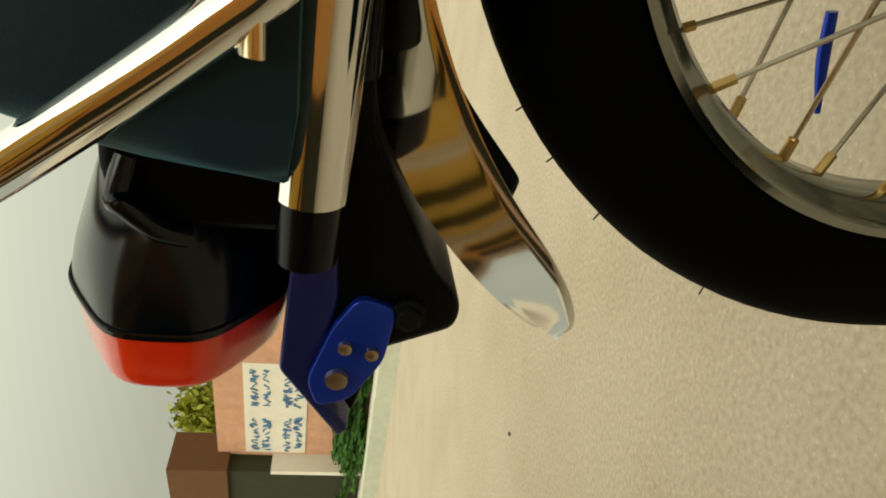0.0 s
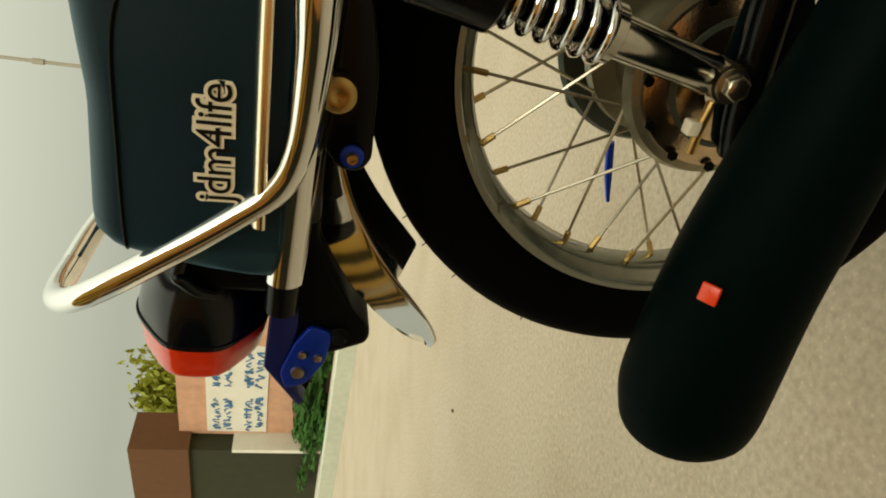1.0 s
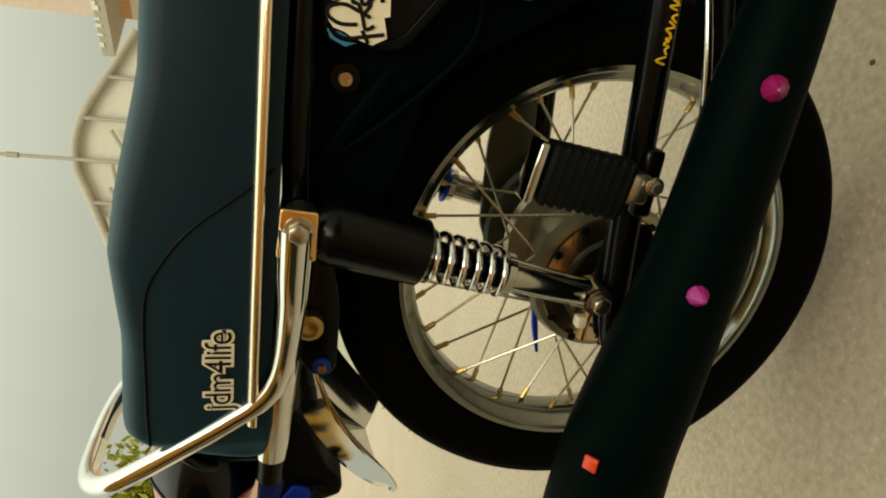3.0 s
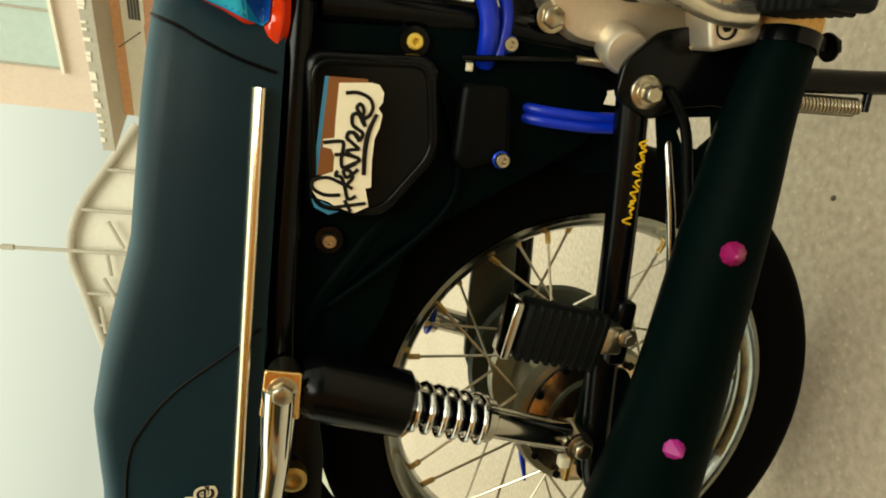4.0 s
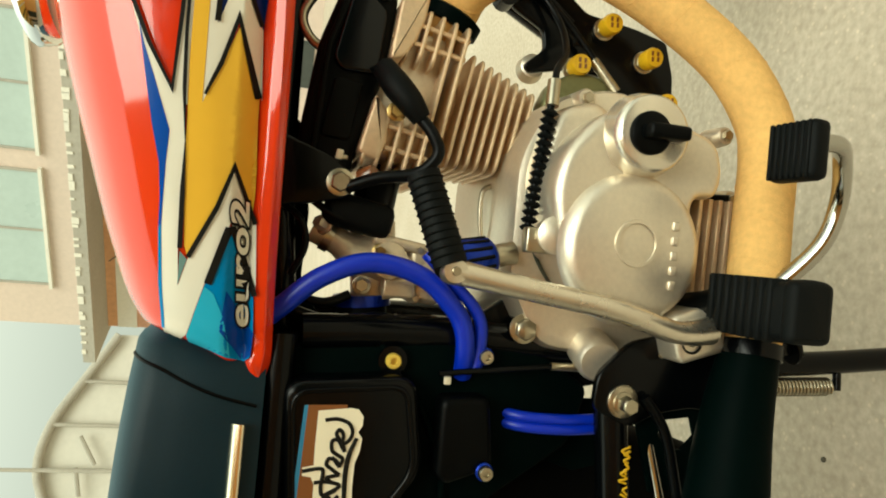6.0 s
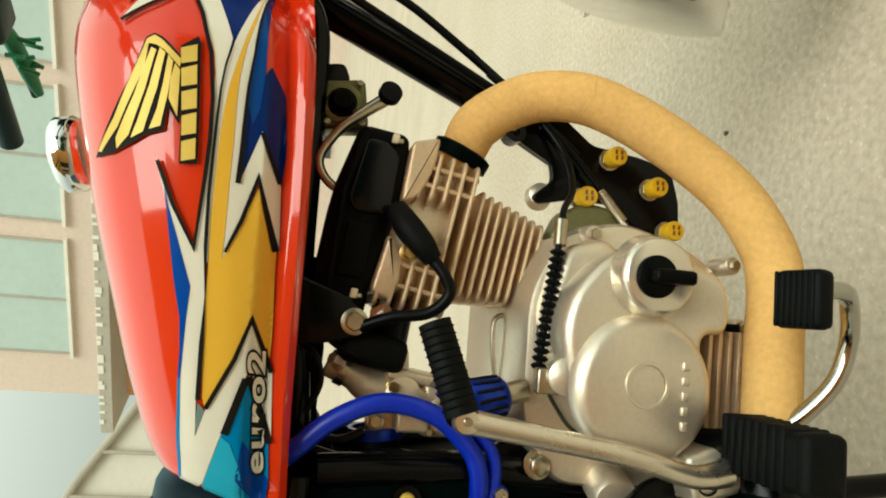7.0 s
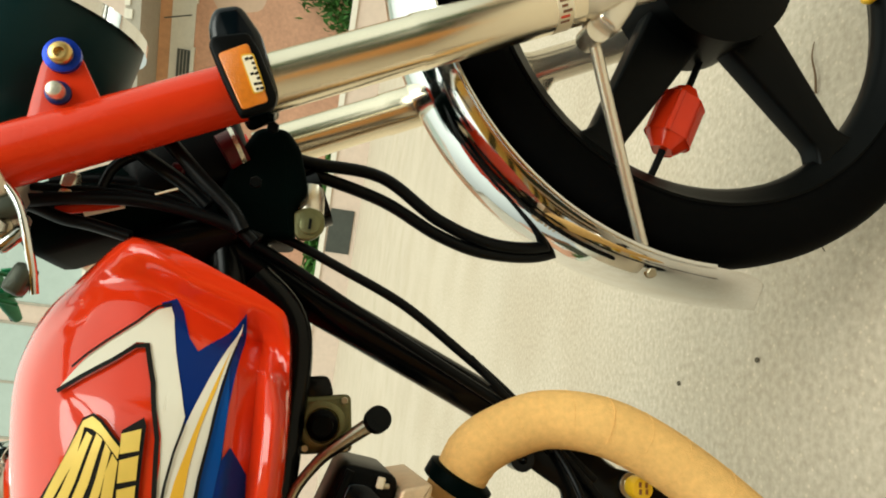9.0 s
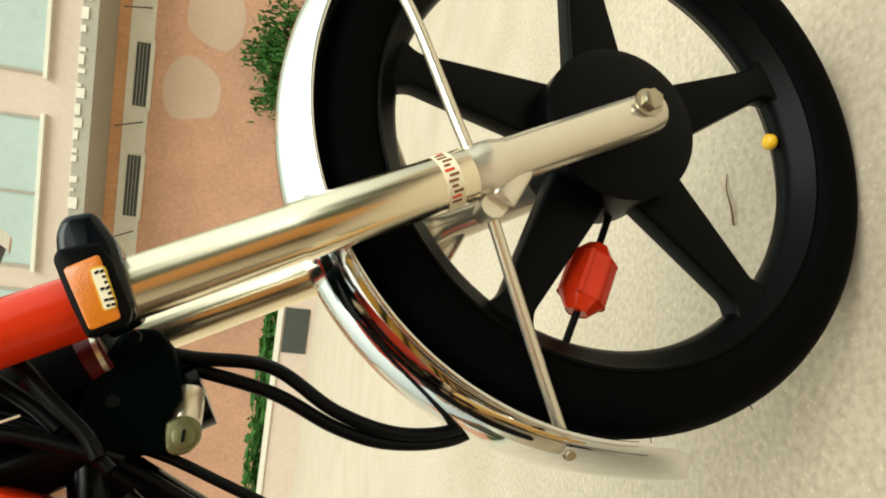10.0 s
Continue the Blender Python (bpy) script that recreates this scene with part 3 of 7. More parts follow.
part("ledge", wall((-16, -8.15), (16, -8.15), 2.75, 2.90, 0.5), OCHRE, house)
for k in range(7):
    for z0, z1 in ((0.0, 2.2) if k % 2 else (0.95, 2.2),):
        w = part("window", wall((-12 + 3.6 * k, -8.24), (-10.8 + 3.6 * k, -8.24), z0, z1, 0.06), DARKGATE, house, "dark shuttered opening")
        part("frame", wall((-12.1 + 3.6 * k, -8.22), (-10.7 + 3.6 * k, -8.22), z1, z1 + 0.1, 0.1), WHITEWASH, w)
for k, (x, y, h) in enumerate(((0.9, -7.0, 2.8), (5.4, -7.2, 3.2))):
    tree(x, y, 0, h, 1.5, 30 + k, GRASS, "leafy street tree in front of the pale house")

# ---- small litter on the concrete ----
PEBBLE = mat("dark pebble", (0.10, 0.085, 0.06), 0.9, 0.0, 90, 0.3, 20, 0.3, 300, spec=0.2)
for x, y, r in ((-1.68, 1.36, 0.008), (0.27, 0.035, 0.0035), (0.865, 0.314, 0.004), (0.834, 0.537, 0.004), (-0.534, 0.109, 0.008)):
    bm = bmesh.new()
    bmesh.ops.create_icosphere(bm, subdivisions=2, radius=r)
    for v in bm.verts:
        v.co *= 1 + 0.35 * noise.noise(v.co * 120 + Vector((x, y, 3)))
        v.co.z *= 0.6
    st = part("pebble", bm, PEBBLE, angle=25)
    st.location = (x, y, r * 0.45)
    tagged(st, "small dark pebble lying on the concrete", "pebble", "pebbles on the concrete")
twig = part("twig", tube([(1.235, 0.178, 0.004, 0.0018), (1.262, 0.176, 0.006, 0.0016), (1.295, 0.184, 0.004, 0.0012), (1.318, 0.18, 0.003, 0.0006)], seg=6), BARK)
tagged(twig, "dry brown twig lying on the concrete", "twig")


# ---- the motorcycle: rear axle above the origin, front along +x, right side towards -y ----
bike = thing("motorcycle", "red motorcycle with black seat, chrome guards and wrapped exhaust", "motorcycle")
RA, FA = Vector((0.025, 0.0, 0.311)), Vector((1.214, -0.015, 0.303))
# the fork is turned a few degrees to the right about the steering axis
STEER = Matrix.Translation((0.925, 0, 0.725)) @ Matrix.Rotation(radians(-5.5), 4, Vector((-0.471, 0, 0.881))) @ Matrix.Translation((-0.925, 0, -0.725))

# ---- fuel tank surface ----
TX = [0.367, 0.385, 0.402, 0.455, 0.53, 0.604, 0.694, 0.725, 0.745, 0.770, 0.785, 0.798, 0.806, 0.822, 0.835, 0.841]
TZT = [0.672, 0.712, 0.755, 0.781, 0.806, 0.829, 0.852, 0.858, 0.860, 0.858, 0.853, 0.845, 0.838, 0.823, 0.808, 0.795]
TZB = [0.6490, 0.6475, 0.648, 0.650, 0.651, 0.652, 0.655, 0.657, 0.659, 0.662, 0.6645, 0.669, 0.681, 0.718, 0.752, 0.774]
TW = [0.108, 0.116, 0.121, 0.130, 0.139, 0.147, 0.153, 0.150, 0.141, 0.126, 0.120, 0.119, 0.119, 0.117, 0.111, 0.100]
GS = [0.0, 0.2, 0.33, 0.5, 0.65, 0.78, 0.87, 0.94, 0.98, 1.0]
GW = [0.965, 0.98, 1.0, 0.985, 0.93, 0.83, 0.70, 0.52, 0.30, 0.0]


def eased(x, X, Y):
    """A smooth line through the points, without overshoot."""
    if x <= X[0] or x >= X[-1]:
        return Y[0] if x <= X[0] else Y[-1]
    i = int(np.searchsorted(X, x, side="right")) - 1
    n = len(X)

    def slope(k):
        d0 = (Y[k] - Y[k - 1]) / (X[k] - X[k - 1]) if k > 0 else None
        d1 = (Y[k + 1] - Y[k]) / (X[k + 1] - X[k]) if k < n - 1 else None
        if d0 is None or d1 is None:
            return d1 if d0 is None else d0
        return 0.0 if d0 * d1 <= 0 else 2 * d0 * d1 / (d0 + d1)

    h = X[i + 1] - X[i]
    t = (x - X[i]) / h
    a, b = slope(i) * h, slope(i + 1) * h
    return Y[i] + t * (a + t * (3 * (Y[i + 1] - Y[i]) - 2 * a - b + t * (a + b - 2 * (Y[i + 1] - Y[i]))))


def tank_y(x, z):
    """The right flank of the tank: y at a place seen from the side."""
    zb, zt, w = eased(x, TX, TZB), eased(x, TX, TZT), eased(x, TX, TW)
    s = (z - zb) / (zt - zb)
    lip = np.interp(z - zb, [0.0, 0.006, 0.014, 0.021, 0.034], [0.925, 0.975, 0.955, 0.885, 1.0])
    lip = 1 - (1 - lip) * min(1.0, max(0.0, (0.800 - x) / 0.022))
    front = eased(z, [0.660, 0.668, 0.675, 0.695, 0.718, 0.752, 0.775, 0.792, 0.806, 0.824, 0.86], [0.780, 0.796, 0.804, 0.812, 0.822, 0.835, 0.840, 0.839, 0.833, 0.813, 0.770])
    rear = eased(z, [0.650, 0.672, 0.712, 0.755, 0.80], [0.367, 0.369, 0.385, 0.402, 0.45])
    fade = min(1.0, max(0.0, (0.88 - s) * 2.6))
    groove = 0.017 * math.exp(-((front - x - 0.031) / 0.013) ** 2) * fade + 0.005 * math.exp(-((x - rear - 0.022) / 0.010) ** 2) * fade * min(1.0, max(0.0, (z - zb) / 0.015))
    return min(0.0, -w * eased(s, GS, GW) * lip + groove)


us = np.concatenate([np.linspace(0.367, 0.420, 26)[:-1], np.linspace(0.420, 0.785, 56)[:-1], np.linspace(0.785, 0.841, 20)])
vs = np.concatenate([np.linspace(0, 0.2, 18)[:-1], np.linspace(0.2, 0.9, 36)[:-1], np.linspace(0.9, 1.0, 12)])
bm = bmesh.new()
rows = []
for x in us:
    zb, zt = eased(x, TX, TZB), eased(x, TX, TZT)
    right = [(x, float(tank_y(x, zb + (zt - zb) * s)), zb + (zt - zb) * s) for s in vs]
    left = [(a, -b, c) for a, b, c in right[-2::-1]]
    rows.append([bm.verts.new(p) for p in right + left])
for a, b in zip(rows, rows[1:]):
    for k in range(len(a) - 1):
        bm.faces.new((a[k], a[k + 1], b[k + 1], b[k]))
    bm.faces.new((a[-1], a[0], b[0], b[-1]))
bm.faces.new(rows[0])
bm.faces.new(rows[-1][::-1])
tank = part("fuel_tank", bm, RED, bike, "glossy red fuel tank with zigzag stripes", 50)


def decal(outline, material, name, layer, label=""):
    """A flat sticker laid on the tank's right flank."""
    b = bmesh.new()
    f = b.faces.new([b.verts.new((p[0], 0, p[1])) for p in outline])
    f.normal_update()
    bmesh.ops.triangulate(b, faces=b.faces, ngon_method="EAR_CLIP")
    for _ in range(6):
        long = [e for e in b.edges if e.calc_length() > 0.0048]
        if long:
            bmesh.ops.subdivide_edges(b, edges=long, cuts=1)
            b.normal_update()
            bmesh.ops.triangulate(b, faces=b.faces, ngon_method="EAR_CLIP")
    for v in b.verts:
        v.co.y = float(tank_y(v.co.x, v.co.z)) - 0.0012 - 0.00035 * layer
    return part(name, b, material, tank, label, 60)


def outline_ribbon(pts, w, material, name, layer):
    """A thin line along a broken line of points on the flank, from one width to another."""
    P = [Vector(p) for p in pts]
    W = np.linspace(w[0], w[1], len(P))
    left, right = [], []
    for i, p in enumerate(P):
        d0 = (p - P[i - 1]).normalized() if i else (P[1] - p).normalized()
        d1 = (P[i + 1] - p).normalized() if i < len(P) - 1 else d0
        n0, n1 = Vector((-d0.y, d0.x)), Vector((-d1.y, d1.x))
        m = (n0 + n1).normalized()
        m = m * min(2.2, 1 / max(0.3, m.dot(n0))) * W[i] / 2
        left.append(p + m)
        right.append(p - m)
    for i in range(len(P) - 1):
        decal([left[i], left[i + 1], right[i + 1], right[i]], material, name, layer)


decal([(0.7959, 0.7542), (0.8007, 0.7456), (0.7918, 0.7383), (0.7728, 0.728), (0.7649, 0.7205), (0.7769, 0.7088), (0.7953, 0.6958), (0.7745, 0.694), (0.7307, 0.6932), (0.6997, 0.6916), (0.7077, 0.6879), (0.7006, 0.683), (0.6908, 0.6766), (0.6669, 0.6739), (0.6433, 0.6721), (0.6217, 0.6736), (0.6573, 0.6898), (0.6168, 0.7029), (0.6379, 0.7071), (0.6672, 0.7133), (0.7054, 0.7163), (0.7292, 0.7214), (0.7656, 0.7365), (0.7884, 0.7475)], NAVY, "blue_flash", 0)
decal([(0.7591, 0.6985), (0.7307, 0.6932), (0.6976, 0.692), (0.6741, 0.6931), (0.662, 0.6972), (0.6766, 0.7019), (0.7081, 0.7011)], MIDBLUE, "blue_flash", 1)
decal([(0.7885, 0.6974), (0.7513, 0.7082), (0.7196, 0.716), (0.7008, 0.7192), (0.6793, 0.7214), (0.6585, 0.7218), (0.636, 0.722), (0.612, 0.7223), (0.5846, 0.7221), (0.5593, 0.7212), (0.5613, 0.7082), (0.5871, 0.6977), (0.6269, 0.6898), (0.572, 0.6702), (0.589, 0.6716), (0.6217, 0.6736), (0.658, 0.6899), (0.6168, 0.7029), (0.6385, 0.7025), (0.6612, 0.7026), (0.6841, 0.7031), (0.708, 0.7019), (0.7431, 0.701)], WHITE, "white_flash", 2)
decal([(0.7301, 0.7996), (0.7551, 0.7871), (0.7651, 0.778), (0.7793, 0.7634), (0.7906, 0.754), (0.794, 0.7469), (0.787, 0.7424), (0.7635, 0.7341), (0.7381, 0.7231), (0.7234, 0.7174), (0.713, 0.7186), (0.6889, 0.7203), (0.6699, 0.721), (0.6623, 0.7217), (0.6398, 0.7219), (0.6065, 0.7222), (0.5702, 0.721), (0.5273, 0.7174), (0.5357, 0.7186), (0.5005, 0.719), (0.4606, 0.7181), (0.4339, 0.7164), (0.4523, 0.7113), (0.4903, 0.6935), (0.5218, 0.6844), (0.5007, 0.6742), (0.4815, 0.6665), (0.4291, 0.6626), (0.482, 0.6838), (0.4632, 0.6889), (0.4356, 0.6986), (0.3977, 0.7092), (0.3873, 0.7189), (0.3963, 0.727), (0.4346, 0.7287), (0.4754, 0.7313), (0.5072, 0.731), (0.5415, 0.729), (0.5613, 0.7369), (0.5823, 0.7438), (0.6032, 0.7525), (0.6173, 0.7574), (0.6316, 0.7616), (0.6176, 0.7548), (0.602, 0.7468), (0.5665, 0.7287), (0.584, 0.7277), (0.6022, 0.728), (0.6226, 0.7265), (0.6505, 0.7254), (0.675, 0.7255), (0.6958, 0.7265), (0.7113, 0.7291), (0.7353, 0.7385), (0.7668, 0.7517), (0.7663, 0.7602), (0.7545, 0.7711), (0.7418, 0.7872)], WHITE, "white_flash", 2)
decal([(0.7694, 0.7002), (0.7333, 0.707), (0.7069, 0.7121), (0.6858, 0.7161), (0.6665, 0.7179), (0.6439, 0.7189), (0.6179, 0.7192), (0.5922, 0.7193), (0.5632, 0.7185), (0.5381, 0.7172), (0.5551, 0.718), (0.5281, 0.7177), (0.4968, 0.7164), (0.463, 0.7139), (0.4543, 0.711), (0.4919, 0.6936), (0.521, 0.684), (0.4874, 0.67), (0.5042, 0.6693), (0.5227, 0.67), (0.5554, 0.6719), (0.5749, 0.6723), (0.617, 0.6884), (0.59, 0.6982), (0.562, 0.709), (0.5897, 0.7088), (0.619, 0.709), (0.6452, 0.7089), (0.6715, 0.7096), (0.6946, 0.7094), (0.7172, 0.7074), (0.7402, 0.7032)], YELLOW, "yellow_flash", 3)
decal([(0.4587, 0.7167), (0.4531, 0.7114), (0.4339, 0.7168)], TEALGREY, "grey_flash", 3)
decal([(0.6131, 0.754), (0.5785, 0.7476), (0.545, 0.7412), (0.5186, 0.7347), (0.4952, 0.7327), (0.4753, 0.7325), (0.4755, 0.7305), (0.4955, 0.7303), (0.519, 0.73), (0.5415, 0.729), (0.5771, 0.7418), (0.5969, 0.7493)], BLUE, "blue_flash", 3)
decal([(0.4753, 0.7325), (0.4343, 0.7305), (0.4006, 0.7275), (0.4006, 0.7252), (0.4347, 0.7279), (0.4755, 0.7305)], AZURE, "blue_edge", 3)
decal([(0.4792, 0.6836), (0.4506, 0.6929), (0.4344, 0.6986), (0.3967, 0.7092), (0.3902, 0.7082), (0.3866, 0.6949), (0.3812, 0.6802), (0.378, 0.6674), (0.3824, 0.6629), (0.4006, 0.6621), (0.4288, 0.6643), (0.4513, 0.6732)], AZURE, "azure_flash", 3)
decal([(0.4348, 0.6982), (0.4299, 0.6916), (0.4136, 0.6842), (0.3951, 0.6797), (0.3811, 0.6774), (0.3873, 0.6948), (0.3909, 0.708), (0.3967, 0.7092)], AQUA, "aqua_flash", 4)
decal([(0.4325, 0.6829), (0.4215, 0.6759), (0.4006, 0.6621), (0.3833, 0.6629), (0.3784, 0.6688), (0.3902, 0.6768), (0.4022, 0.6861)], BLUE, "blue_flash", 4)
outline_ribbon([(0.7195, 0.7167), (0.7028, 0.7195), (0.6831, 0.7212), (0.6641, 0.7216), (0.636, 0.722), (0.6065, 0.7222), (0.5702, 0.721), (0.538, 0.7183), (0.5397, 0.7181), (0.5007, 0.7175), (0.4607, 0.7165)], (0.0012, 0.0036), INK, "black_line", 6)
outline_ribbon([(0.7305, 0.7984), (0.7409, 0.7862), (0.7536, 0.77), (0.7637, 0.7596), (0.7651, 0.7525), (0.7418, 0.7413), (0.7091, 0.7306), (0.6768, 0.7261), (0.6468, 0.7251), (0.6215, 0.7259), (0.5687, 0.729), (0.5984, 0.7462), (0.6288, 0.76)], (0.003, 0.003), INK, "black_line", 6)
outline_ribbon([(0.7462, 0.7946), (0.7561, 0.7874), (0.7661, 0.7783), (0.7804, 0.7636), (0.7924, 0.7545), (0.796, 0.747)], (0.0018, 0.0018), INK, "black_line", 6)
outline_ribbon([(0.5679, 0.7074), (0.5907, 0.6983), (0.6236, 0.6893), (0.5727, 0.6727)], (0.002, 0.0052), INK, "black_line", 6)
outline_ribbon([(0.6179, 0.703), (0.6385, 0.7025), (0.6593, 0.7027), (0.688, 0.7025), (0.7164, 0.7005), (0.7796, 0.6977)], (0.004, 0.001), INK, "black_line", 6)
outline_ribbon([(0.6569, 0.6898), (0.6235, 0.6743)], (0.0032, 0.0032), INK, "black_line", 6)
outline_ribbon([(0.4548, 0.7107), (0.4915, 0.6936), (0.5214, 0.6841), (0.4822, 0.6674)], (0.0034, 0.0034), INK, "black_line", 6)
outline_ribbon([(0.4367, 0.696), (0.4779, 0.6842)], (0.0055, 0.0055), INK, "black_line", 6)
outline_ribbon([(0.4792, 0.6825), (0.4294, 0.6635)], (0.0042, 0.0042), INK, "black_line", 6)
decal([(0.6912, 0.7838), (0.7166, 0.7772), (0.7203, 0.7714), (0.7173, 0.7651), (0.7025, 0.7489), (0.6816, 0.7473), (0.6546, 0.747), (0.6671, 0.7564), (0.6498, 0.7574), (0.6464, 0.7696), (0.6399, 0.7796), (0.6328, 0.7951), (0.6314, 0.8103), (0.6605, 0.7975)], INK, "emblem_ground", 5)
decal([(0.7069, 0.7784), (0.7121, 0.7744), (0.6931, 0.7757), (0.6514, 0.7918), (0.6346, 0.8044), (0.6357, 0.8077), (0.6588, 0.7951), (0.6964, 0.7816)], GOLD, "feather", 7)
decal([(0.7091, 0.7723), (0.7071, 0.7685), (0.6789, 0.7734), (0.6457, 0.7826), (0.6361, 0.7914), (0.6439, 0.7927), (0.6745, 0.7811)], GOLD, "feather", 7)
decal([(0.7089, 0.7662), (0.7057, 0.7618), (0.6797, 0.7648), (0.6483, 0.7722), (0.6436, 0.781), (0.6561, 0.7769), (0.6811, 0.7707)], GOLD, "feather", 7)
decal([(0.704, 0.7596), (0.6996, 0.7557), (0.6767, 0.7568), (0.6529, 0.7601), (0.6503, 0.768), (0.6649, 0.7636), (0.6839, 0.761)], GOLD, "feather", 7)
decal([(0.6982, 0.7543), (0.6937, 0.7502), (0.6775, 0.7495), (0.6603, 0.749), (0.6723, 0.7561), (0.6873, 0.7563)], GOLD, "feather", 7)
decal([(0.6981, 0.7804), (0.7151, 0.7761), (0.7184, 0.771), (0.7153, 0.7655), (0.7019, 0.7506), (0.6956, 0.7506), (0.7076, 0.7629), (0.711, 0.7692), (0.7117, 0.7743)], GOLD, "wing_arm", 8)
decal([(0.712, 0.7521), (0.7209, 0.7408), (0.716, 0.7384), (0.6644, 0.734), (0.6286, 0.7321), (0.6271, 0.7448), (0.6666, 0.7467)], INK, "name_plate", 5)
decal([(0.7101, 0.7516), (0.7141, 0.7406), (0.7015, 0.7393), (0.6984, 0.7501)], GOLD, "name_bar", 8)
decal([(0.6949, 0.7496), (0.6988, 0.739), (0.6847, 0.7377), (0.6818, 0.7482)], GOLD, "name_bar", 8)
decal([(0.6781, 0.7477), (0.6817, 0.7374), (0.6676, 0.7362), (0.6648, 0.7463)], GOLD, "name_bar", 8)
decal([(0.6611, 0.7459), (0.6646, 0.736), (0.6497, 0.735), (0.647, 0.7449)], GOLD, "name_bar", 8)
decal([(0.643, 0.7445), (0.6464, 0.7348), (0.6317, 0.7338), (0.6291, 0.7435)], GOLD, "name_bar", 8)


def on_tank(along, up, lift):
    x = 0.404 + along * 0.98
    z = 0.6665 + up + (x - 0.404) * 0.07 - 0.12 * up
    return Vector((x + 0.15 * up, float(tank_y(x, z)) - lift, z))


for grow, m, lift, nm in ((0.0021, INK, 0.0038, "letter_edge"), (0.0006, WHITE, 0.0043, "letters")):
    part(nm, lettering("euro2", 0.027, lambda a, u: on_tank(a * 1.42, u * 0.72, lift), grow=grow, spread=1.04), m, tank, "white word euro2 with a black edge" if grow < 0.001 else "")
cap = part("filler_cap", lathe([(0, 0), (0, 0.030), (0.006, 0.034), (0.020, 0.034), (0.024, 0.030), (0.024, 0.02), (0.028, 0.018), (0.028, 0)], (0.655, 0, 0.850), (-0.25, 0, 0.97), 32), CHROME, tank, "chrome filler cap")

# ---- wheels ----
def ring_profile(r_in, r_out, half, n=12):
    """A rounded tyre section as (along the axle, radius)."""
    mid = (r_in + r_out) / 2
    h = (r_out - r_in) / 2
    return [(half * math.copysign(abs(math.cos(t)) ** 0.8, math.cos(t)), mid + h * math.copysign(abs(math.sin(t)) ** 0.75, math.sin(t))) for t in np.linspace(0, 2 * math.pi, n * 2, False)]


def tyre_mesh(c, r_in, r_out, half, parent, label):
    bm = lathe(ring_profile(r_in, r_out, half), c, (0, 1, 0), 96, close=True)
    t = part("tyre", bm, TYRE, parent, label, 60)
    # tread blocks along the crown and little moulding hairs
    tread = bmesh.new()
    for k in range(84):
        a = 2 * math.pi * k / 84
        for s in (-1, 0, 1):
            aa = a + (0.018 if s else -0.018)
            m = Matrix.Translation(c) @ Matrix.Rotation(-aa, 4, "Y") @ Matrix.Translation((r_out - 0.0053 - 0.0085 * abs(s), s * half * 0.52, 0)) @ Matrix.Rotation(-s * 0.45, 4, "Z")
            block((0.006, half * 0.42, 0.014), m, 0, tread)
    tagged(part("tread", tread, TYRE, t), kind="stuff")
    hair = bmesh.new()
    r = random.Random(3)
    for k in range(26):
        a = r.uniform(0, 6.28)
        d = Vector((math.cos(a), 0, math.sin(a)))
        o = Vector((0, -half * r.uniform(0.0, 0.35), 0))
        tube([Vector(c) + d * (r_out - 0.004) + o, Vector(c) + d * (r_out + 0.004) + o * 1.1], 0.0005, 4, 1, hair)
    tagged(part("moulding_hairs", hair, TYRE, t), kind="stuff")
    return t


# rear: chrome rim with thirty-six spokes
rim_p = [(-0.030, 0.2206), (-0.033, 0.2187), (-0.033, 0.2139), (-0.026, 0.2111), (-0.020, 0.2044), (-0.012, 0.1996), (0.012, 0.1996), (0.020, 0.2044), (0.026, 0.2111), (0.033, 0.2139), (0.033, 0.2187), (0.030, 0.2206), (0.018, 0.2120), (-0.018, 0.2120)]
rear_wheel = part("rear_wheel", lathe(rim_p, RA, (0, 1, 0), 120, close=True), RIM, bike, "chromed steel spoked rear wheel rim", 40)
tyre_mesh(RA, 0.212, 0.2885, 0.042, rear_wheel, "black ribbed rear tyre")
hub_p = [(-0.058, 0.0), (-0.058, 0.040), (-0.062, 0.058), (-0.055, 0.080), (-0.045, 0.084), (-0.040, 0.078), (-0.034, 0.060), (0.0, 0.050), (0.034, 0.060), (0.038, 0.082), (0.050, 0.084), (0.056, 0.070), (0.058, 0.0)]
hub = part("hub", lathe(hub_p, RA, (0, 1, 0), 64), HUBTAN, rear_wheel, "cast aluminium drum hub")
part("brake_plate", lathe([(-0.064, 0.0), (-0.070, 0.020), (-0.066, 0.050), (-0.060, 0.072), (-0.056, 0.074), (-0.054, 0.0)], RA, (0, 1, 0), 48), HUBDARK, hub, "brake backing plate")
part("hub_ring", lathe([(-0.0655, 0.047), (-0.0675, 0.049), (-0.0665, 0.053), (-0.0640, 0.053)], RA, (0, 1, 0), 48), GREYCAST, hub)
# bronze colour of the cone paints a copper reflection on the hub
part("hub_cone", lathe([(-0.069, 0.026), (-0.080, 0.020), (-0.084, 0.012), (-0.084, 0)], RA, (0, 1, 0), 32), BRONZE, hub, "hub centre with a copper reflection in its colour")
part("sprocket", lathe([(0.070, 0.0), (0.070, 0.098), (0.076, 0.102), (0.082, 0.098), (0.082, 0.0)], RA, (0, 1, 0), 60), GREYCAST, hub, "grey sprocket carrier")
for k in range(12):
    a = 2 * math.pi * k / 12 + 0.1
    # black heads stand in for the dark rivet holes of the flange
    part("rivet_hole", bolt(RA + Vector((0.071 * math.cos(a), -0.062, 0.071 * math.sin(a))), 0.0050, (0, -1, 0), 0.003, False), PLASTIC, hub)
spoke_r = 0.205
